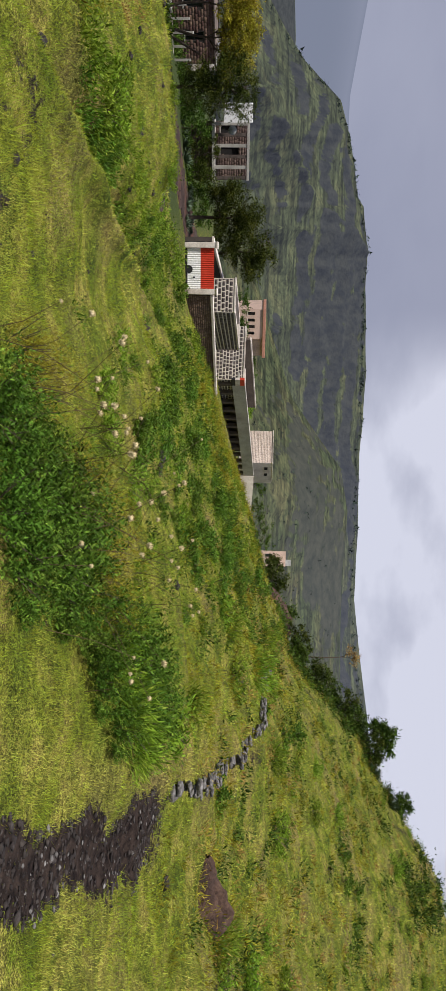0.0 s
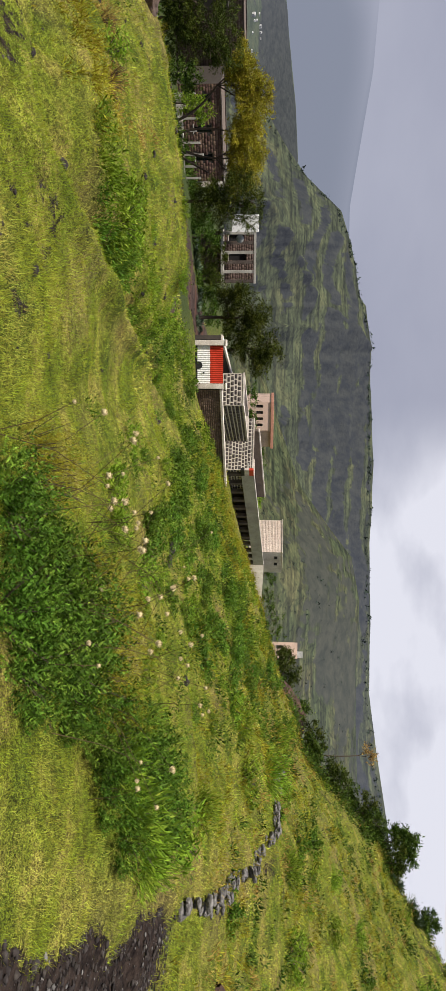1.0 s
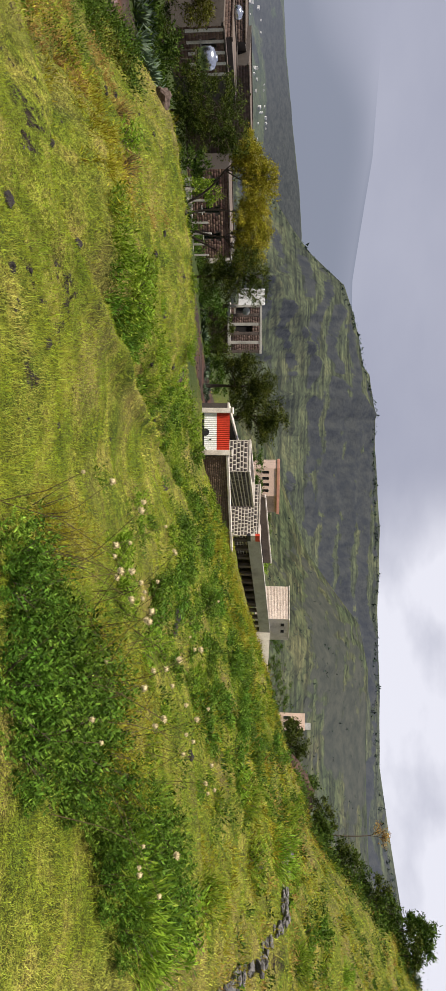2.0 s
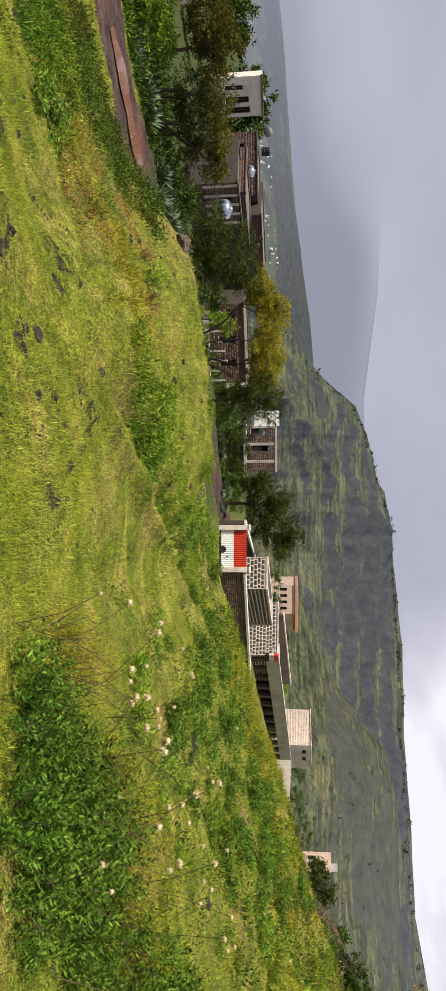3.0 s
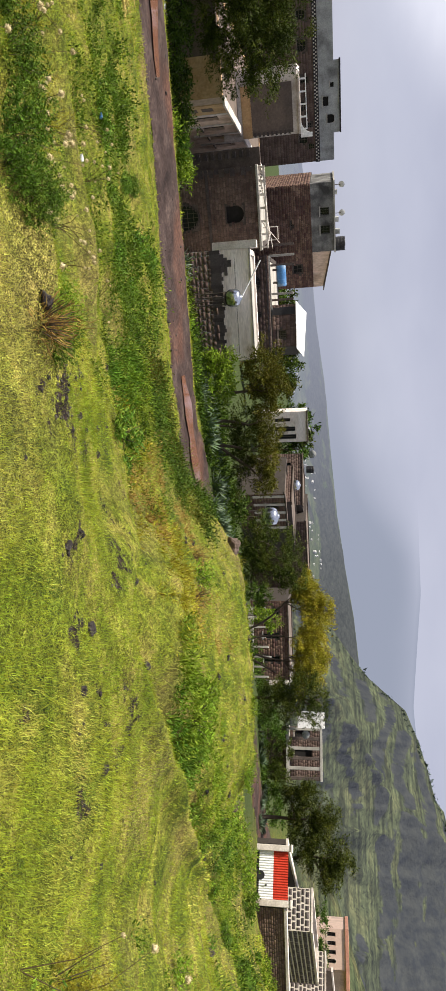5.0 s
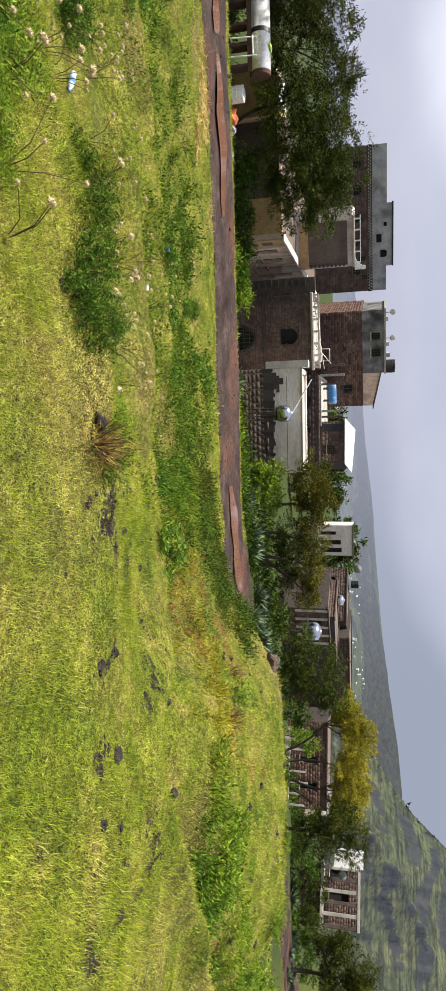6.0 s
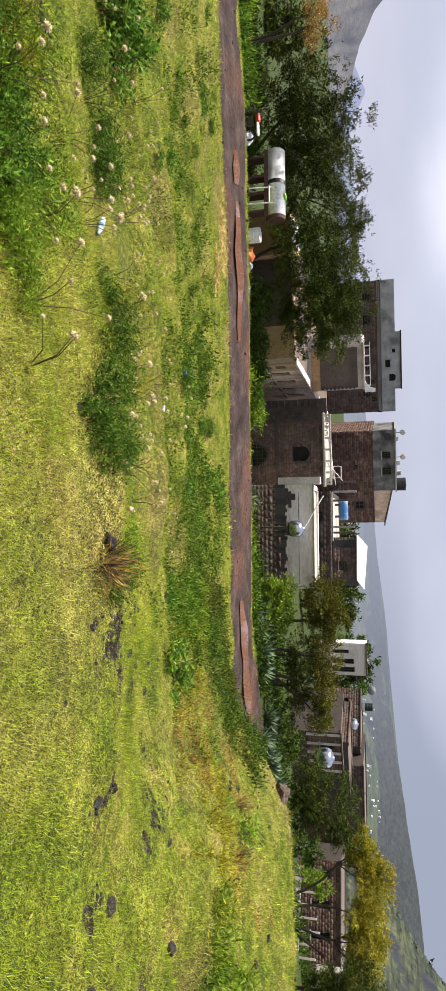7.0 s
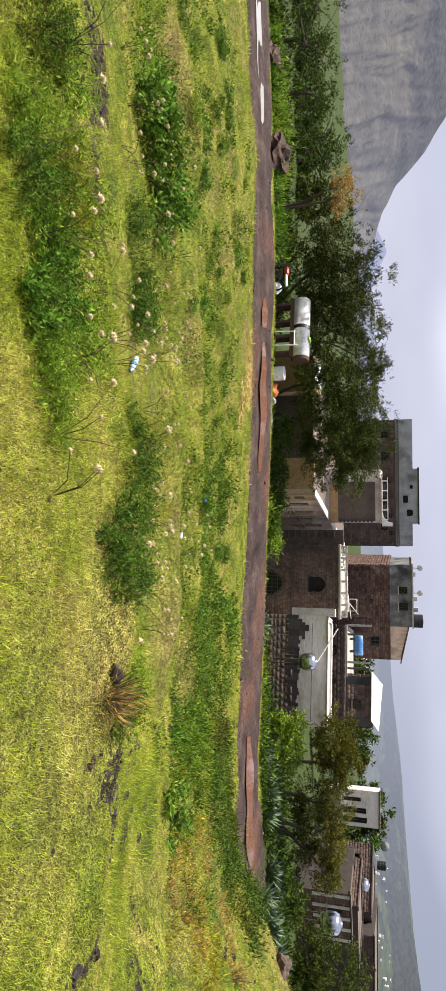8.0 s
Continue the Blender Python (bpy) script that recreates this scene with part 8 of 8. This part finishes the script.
# trees on the right-hand hill's edge
grow("leafy tree on the hill's skyline", -19.2, 60, [(-19.0, 10.7, 60, 0.9, 0.9, 0.6), (-19.9, 10.4, 60, 0.7, 0.7, 0.5), (-18.6, 10.0, 60, 0.7, 0.7, 0.5), (-20.3, 11.0, 60, 0.4, 0.4, 0.4), (-18.9, 11.5, 60, 0.45, 0.45, 0.35)], LEAF_DARK, 4500, [(-19.2, -19.2, 9.8)], 41, trunk=0.1, leaf=(0.25, 0.09))
grow("small bare tree on the hillside edge", -13.2, 60, [(-13.3, 8.6, 60, 0.6, 0.6, 0.5), (-12.9, 8.0, 60, 0.4, 0.4, 0.4)], LEAF_DRY, 900, [(-13.2, -13.2, 7.4)], 42, trunk=0.06)
for i, (az, r, s) in enumerate(((-7.1, 58, 1.1), (-10.1, 60, 0.9), (-12.2, 60, 1.2), (-13.0, 59, 1.0), (-14.8, 59, 1.2), (-16.0, 59, 1.3), (-17.3, 59, 1.2), (-18.2, 58, 1.1), (-20.6, 58, 1.0), (-24.3, 60, 0.8), (-6.0, 60, 1.1))):
    p = on_ground(az, r, 0.2)
    tree("shrub", "dense dark shrub on the hillside edge", p, [((0, 0, 0), (0, 0, 0.7 * s))], [((0, 0, 1.3 * s), (0.9 * s, 0.9 * s, 0.7 * s)), ((0.7 * s, 0.2, 0.8 * s), (0.7 * s, 0.7 * s, 0.6 * s)), ((-0.7 * s, 0, 0.8 * s), (0.8 * s, 0.7 * s, 0.6 * s))], LEAF_DARK if i % 2 else LEAF_OLIVE, 3000, (0.18, 0.07), 500 + i, trunk=0.06, category="shrub", group="shrubs on the hill edge")

# ---- agaves and aloes along the road ----
AGAVE = material("agave_leaf", [(0.045, 0.075, 0.04), (0.075, 0.115, 0.065), (0.12, 0.15, 0.09)], scale=1.5, fine=10.0, rough=0.5, bump=0.1, island=0.3, obj=0.2)


def agave_mesh(seed, n=46, size=1.0):
    rs = np.random.RandomState(seed)
    vs, fs, k = [], [], 0
    for i in range(n):
        a, t = i * 2.39996, (i + 0.5) / n
        rise = radians(12 + 66 * (1 - t) ** 0.8) + rs.normal() * 0.08
        ln = size * (0.65 + 0.35 * rs.rand()) * (0.7 + 0.4 * t)
        ca, sa = math.cos(a), math.sin(a)
        width = 0.055 * size * (0.8 + 0.4 * rs.rand())
        prof = ((0.0, 0.7), (0.35, 1.0), (0.7, 0.7), (1.0, 0.05))
        for s, wd in prof:
            out = ln * s * math.cos(rise) + 0.05
            up = ln * s * math.sin(rise) - 0.12 * ln * s * s * t
            for q in (-1, 0, 1):
                vs.append((ca * out - sa * q * width * wd, sa * out + ca * q * width * wd, up + 0.02 + (0 if q else -0.35 * width * wd)))
        for j in range(3):
            for q in range(2):
                b = k + j * 3 + q
                fs.append((b, b + 1, b + 4, b + 3))
        k += 12
    return mesh_from("rosette", vs, fs, AGAVE)


AGAVES = [agave_mesh(s) for s in (1, 2, 3)]


def agave(az, r, s):
    ob = thing("agave", on_ground(az, r, 0.05), "grey-green spiky agave rosette by the road", "agave", "agaves along the road", turn=float(rng.rand() * 360))
    part("rosette", AGAVES[int(rng.randint(3))], None, ob)
    ob.scale = (s, s, s)


for az, r, s in ((68.2, 37.0, 1.35), (67.2, 37.6, 1.0), (60.5, 36.6, 0.9), (62.0, 37.5, 0.8)):
    agave(az, r, s)
for i in range(60):
    agave(float(rng.uniform(36, 58.5)), float(rng.uniform(36.5, 41.5)), float(rng.uniform(0.8, 1.5)))
for i in range(18):
    agave(float(rng.uniform(21.5, 30)), float(rng.uniform(62, 69)), float(rng.uniform(0.8, 1.3)))
for i in range(7):
    agave(float(rng.uniform(-25, -21)), float(rng.uniform(56, 60)), float(rng.uniform(0.8, 1.3)))

# ---- things beside the road ----
TR = 37.5
tpos = at(93.1, TR)
tg = height(tpos.x, tpos.y)
dv = at(95.6, TR + 1.2) - at(90.6, TR - 0.6)
tk = thing("tanker_barrel", (tpos.x, tpos.y, tg), "long shiny steel tanker barrel lying on a frame", "tank", turn=math.degrees(math.atan2(-dv.y, -dv.x)))
tlen, trad = 1.72, 0.46
tzc = lift(-8.2, TR) - tg
bm, k, rings = bmesh.new(), 28, []
for xx, rr in ((-tlen, 0.001), (-tlen, 0.9), (-tlen + 0.05, 1.0), (-0.08, 1.0), (-0.079, 1.03), (0.1, 1.03), (0.101, 1.0), (tlen - 0.05, 1.0), (tlen, 0.9), (tlen + 0.1, 0.6), (tlen + 0.13, 0.001)):
    rings.append([bm.verts.new((xx, trad * rr * math.cos(2 * math.pi * i / k), tzc + trad * rr * math.sin(2 * math.pi * i / k))) for i in range(k)])
for a, b in zip(rings, rings[1:]):
    for i in range(k):
        f = bm.faces.new((a[i], b[i], b[(i + 1) % k], a[(i + 1) % k]))
        f.smooth = True
TIN = material("galvanised_sheet", [(0.62, 0.64, 0.66), (0.74, 0.75, 0.77), (0.8, 0.81, 0.82)], scale=1.5, fine=9.0, bump=0.1, rough=0.38, metal=0.35, stain=(0.45, 0.44, 0.43), stain_scale=1.2)
part("barrel", bm, TIN, tk, "shiny steel cylinder")
part("band", tube((-0.09, 0, tzc), (0.11, 0, tzc), trad * 1.045, trad * 1.045, 28), BLACK_PAINT, tk, "dark band")
RUST = material("rusty_steel", [(0.06, 0.035, 0.03), (0.12, 0.065, 0.05)], scale=3.0, fine=15.0, bump=0.4)
part("end_cap", tube((tlen + 0.0, 0, tzc), (tlen + 0.16, 0, tzc), trad * 1.01, trad * 0.9, 28), RUST, tk, "rusty end cap")
bm = bmesh.new()
for yy in (-0.25, 0.25):
    add_box(bm, -tlen, tlen, yy - 0.05, yy + 0.05, max(tzc - trad - 0.12, 0.1), tzc - trad * 0.8)
for xx in (-1.4, -0.4, 0.5, 1.4):
    add_box(bm, xx - 0.05, xx + 0.05, -0.3, 0.3, -0.15, max(tzc - trad - 0.02, 0.15))
part("cradle", bm, RUST, tk)
bm = bmesh.new()
for a, b in (((0.4, -0.75, 0.1), (0.4, -0.55, tzc - 0.1)), ((1.2, -0.75, 0.1), (1.2, -0.55, tzc - 0.1)), ((0.4, -0.7, tzc - 0.25), (1.2, -0.7, tzc - 0.25))):
    add_tube(bm, a, b, 0.03, 0.03, 6)
part("ladder", bm, WHITE_METAL, tk)
LIME = material("lime_cloth", [(0.25, 0.5, 0.06), (0.35, 0.62, 0.1)], scale=3, fine=20, bump=0.5)
cl = thing("cloth", tk.matrix_world @ Vector((0.75, -0.08, tzc + trad * 0.98)), "bright lime green cloth draped over the tank", "cloth")
bm = bmesh.new()
bmesh.ops.create_icosphere(bm, subdivisions=2, radius=0.2)
for v in bm.verts:
    v.co = v.co * (1 + 0.5 * noise.noise(v.co * 9))
    v.co.z = v.co.z * 0.35 + 0.02
part("cloth", bm, LIME, cl)

# white drum and red bundle, cream wall behind
p = on_ground(89.6, 36.6)
barrel(p, 0.38, 0.95, WHITE_METAL, "white plastic drum beside the road")
CANVAS_RED = material("red_canvas", [(0.42, 0.1, 0.035), (0.58, 0.18, 0.07)], scale=2, fine=12, bump=0.5)
CANVAS_GREY = material("grey_tarpaulin", [(0.13, 0.14, 0.14), (0.25, 0.26, 0.26), (0.4, 0.4, 0.4)], scale=1.5, fine=9, bump=0.6)


def heap(az, r, size, mat, label, name, seed, flat=0.6):
    ob = thing(name, on_ground(az, r), label, name.replace("_", " "))
    bm = bmesh.new()
    bmesh.ops.create_icosphere(bm, subdivisions=3, radius=0.5)
    for v in bm.verts:
        v.co = v.co * (1 + 0.6 * noise.noise(v.co * 3 + Vector((seed, 0, 0))) + 0.25 * noise.noise(v.co * 8 + Vector((0, seed, 0))))
        v.co = Vector((v.co.x * size[0], v.co.y * size[1], max(v.co.z + 0.25, -0.05) * size[2] * flat))
    part("heap", bm, mat, ob)
    return ob


heap(88.2, 36.4, (1.1, 0.8, 1.3), CANVAS_RED, "crumpled red-orange canvas bundle", "canvas_bundle", 3.0)
heap(87.4, 36.2, (0.8, 0.7, 1.0), CANVAS_GREY, "crumpled pale plastic sheet", "plastic_sheet", 5.0)
heap(85.6, 36.0, (1.7, 1.0, 0.9), CANVAS_GREY, "grey tarpaulin over rubble", "tarpaulin", 7.0)
heap(96.6, 36.6, (0.7, 0.6, 1.1), WHITE_METAL, "white sack by a motorcycle", "sack", 9.0)
heap(106.2, 35.9, (3.2, 1.6, 1.7), EARTH, "dark heap of earth and roots by the road", "earth_heap", 11.0)
heap(112.5, 37.5, (2.2, 1.2, 0.9), EARTH, "dark heap of earth beside the field", "earth_heap", 13.0)
cw_, w, h = house("ochre_hut", "low ochre mud-walled hut under the tree", (91.0, 41.5), (88.0, 41.2), 3.5, -8.0, lift(-7.4, 41), OCHRE, roof_mat=WHITE_METAL, category="hut")
part("roof_sheet", box(0.3, 1.8, -0.1, 3.0, h + 0.003, h + 0.1), WHITE_METAL, cw_, "pale metal roof sheet")

# motorcycle
RUBBER = material("tyre_rubber", [(0.015, 0.015, 0.016), (0.03, 0.03, 0.03)], scale=4, fine=20, bump=0.3)
mc = thing("motorcycle", on_ground(97.6, 36.8), "parked motorcycle with red tank and white cover", "motorcycle", turn=97 + 150)


def wheel(x, parent):
    bm = bmesh.new()
    k = 20
    for i in range(k):
        a, b = 2 * math.pi * i / k, 2 * math.pi * (i + 1) / k
        add_tube(bm, (x + 0.27 * math.cos(a), 0, 0.3 + 0.27 * math.sin(a)), (x + 0.27 * math.cos(b), 0, 0.3 + 0.27 * math.sin(b)), 0.045, 0.045, 8, False)
    wh_ = part("wheel", bm, RUBBER, parent)
    bm = bmesh.new()
    for i in range(10):
        a = 2 * math.pi * i / 10
        add_tube(bm, (x, 0, 0.3), (x + 0.25 * math.cos(a), 0, 0.3 + 0.25 * math.sin(a)), 0.008, 0.008, 4, False)
    add_tube(bm, (x, -0.06, 0.3), (x, 0.06, 0.3), 0.05, 0.05, 10)
    part("spokes", bm, STEEL, wh_)


wheel(-0.62, mc)
wheel(0.62, mc)
part("engine", box(-0.2, 0.2, -0.12, 0.12, 0.22, 0.5, 0.04), FRAME_MAT, mc)
part("fuel_tank", box(-0.1, 0.35, -0.13, 0.13, 0.62, 0.85, 0.06), RED_METAL, mc)
part("seat", box(-0.7, -0.1, -0.14, 0.14, 0.66, 0.78, 0.04), WHITE_METAL, mc, "white seat cover")
bm = bmesh.new()
for a, b in (((0.62, 0.08, 0.3), (0.36, 0.08, 0.95)), ((0.62, -0.08, 0.3), (0.36, -0.08, 0.95)), ((0.34, -0.36, 1.0), (0.34, 0.36, 1.0)), ((-0.62, 0.08, 0.3), (0.1, 0.08, 0.5)), ((0.36, 0, 0.9), (-0.5, 0, 0.64))):
    add_tube(bm, a, b, 0.025, 0.025, 6)
part("frame", bm, FRAME_MAT, mc)

# straw, litter and puddles
STRAW = material("straw", [(0.4, 0.28, 0.09), (0.55, 0.42, 0.16)], scale=5, fine=30, bump=0, island=0.3)


def straw_heap(az, r, size, n, seed):
    rs = np.random.RandomState(seed)
    d = rs.normal(size=(n, 3)) * [size, size * 0.5, 0.03]
    c = at(az, r)
    t = radians(az)
    x, y = d[:, 0] * math.cos(t) - d[:, 1] * math.sin(t) + c.x, d[:, 0] * math.sin(t) + d[:, 1] * math.cos(t) + c.y
    base = np.stack([x, y, height(x, y) + np.abs(d[:, 2]) + 0.03], -1)
    v, f = leaf_quads(base, rs.normal(size=(n, 3)) * [1, 1, 0.25], 0.3, 0.02, rs)
    tagged(new("straw", mesh_from("straw", v, f, STRAW)), "scattered golden straw beside the road", "straw", kind="stuff")


straw_heap(90.0, 27.3, 0.75, 1600, 1)
straw_heap(87.2, 24.6, 0.35, 500, 2)
PLASTIC = material("clear_plastic", [(0.3, 0.4, 0.46), (0.45, 0.55, 0.6)], scale=6, fine=20, bump=0.1, rough=0.15)
p = on_ground(92.5, 6.6)
bo = thing("bottle", p + Vector((0, 0, 0.05)), "crumpled clear plastic bottle lying in grass", "bottle", turn=35)
bo.scale = (0.8, 0.8, 0.8)
bm = bmesh.new()
for a, b, r0, r1 in ((0.0, 0.02, 0.028, 0.036), (0.02, 0.1, 0.036, 0.036), (0.1, 0.12, 0.036, 0.032), (0.12, 0.2, 0.032, 0.036), (0.2, 0.25, 0.036, 0.014), (0.25, 0.27, 0.014, 0.014)):
    add_tube(bm, (a, 0, 0), (b, 0, 0), r0, r1, 14, a == 0.0)
part("body", bm, PLASTIC, bo)
part("cap", tube((0.27, 0, 0), (0.29, 0, 0), 0.016), BLUE_PAINT, bo, "blue cap")
part("label", tube((0.105, 0, 0), (0.165, 0, 0), 0.0375), BLUE_PAINT, bo, "blue label")
YELLOW = material("yellow_plastic", [(0.6, 0.5, 0.04), (0.75, 0.66, 0.08)], scale=6, fine=20, bump=0.2, rough=0.4)
for az, r, mat, label, size in ((79.8, 14.0, YELLOW, "yellow plastic packet in the weeds", 0.9), (79.4, 13.4, BLUE_PAINT, "small blue plastic scrap in the weeds", 0.6), (76.7, 9.6, WHITE_METAL, "white scrap of plastic in grass", 0.5)):
    ob = thing("litter", on_ground(az, r) + Vector((0, 0, 0.06)), label, "litter", "litter in the grass", turn=az * 3)
    bm = box(-0.08, 0.08, -0.05, 0.05, -0.05, 0.03, 0.015)
    for v in bm.verts:
        v.co += Vector((0.02 * noise.noise(v.co * 30), 0.02 * noise.noise(v.co * 31), 0.03 * noise.noise(v.co * 29)))
    part("scrap", bm, mat, ob)
    ob.scale = (size, size, size)

WATER = bpy.data.materials.new("muddy_water")
WATER.use_nodes = True
_w = WATER.node_tree.nodes["Principled BSDF"]
_w.inputs["Base Color"].default_value, _w.inputs["Roughness"].default_value = (0.15, 0.073, 0.048, 1), 0.1
# same water with the bright sky's reflection put into its base colour
SKY_PALE_WATER = WATER.copy()
SKY_PALE_WATER.name = "sky_painted_water"
SKY_PALE_WATER.node_tree.nodes["Principled BSDF"].inputs["Base Color"].default_value = (0.36, 0.35, 0.34, 1)


def puddle(az0, az1, off, wide, level, label="muddy brown puddle in the road's ruts", seed=0, mat=WATER):
    """Standing water along the road between two azimuths: a level strip that fills the low parts of its surface."""
    az_of = [math.degrees(math.atan2(-x, y)) for x, y in zip(_rx, _ry)]
    idx = [i for i, a in enumerate(az_of) if az0 <= a <= az1]
    m, left, right = len(idx), [], []
    for j, i in enumerate(idx):
        p, q = Vector((_rx[i], _ry[i], 0)), Vector((_rx[min(i + 1, len(_rx) - 1)] - _rx[i - 1], _ry[min(i + 1, len(_ry) - 1)] - _ry[i - 1], 0)).normalized()
        side = Vector((q.y, -q.x, 0))
        dip = 0.05 * (1 - math.sin(math.pi * (j + 0.5) / m)) ** 2
        for rows, s in ((left, -1), (right, 1)):
            reach = wide * math.sin(math.pi * (j + 0.5) / m) ** 0.5 * (0.55 + 1.1 * float(fbm(i * 0.35, s * 5.0 + seed, 3, 1)))
            rows.append((*(p + side * (off + s * reach)).xy, float(_rz[i]) + level - dip))
    faces = [(j, j + 1, m + j + 1, m + j) for j in range(m - 1)]
    me = mesh_from("puddle", left + right, faces, mat)
    if me.polygons[0].normal.z < 0:
        me.flip_normals()
    tagged(new("puddle", me), label, "puddle", "puddles on the road")


puddle(49, 60, 0.0, 1.7, 0.1, seed=1)
puddle(81, 92.5, 0.2, 1.5, 0.09, seed=2)
puddle(93, 97, 0.0, 1.3, 0.085, seed=3)
puddle(107, 122, 0.0, 1.0, 0.05, "puddle at the bend of the track, sky reflection painted pale", seed=4, mat=SKY_PALE_WATER)
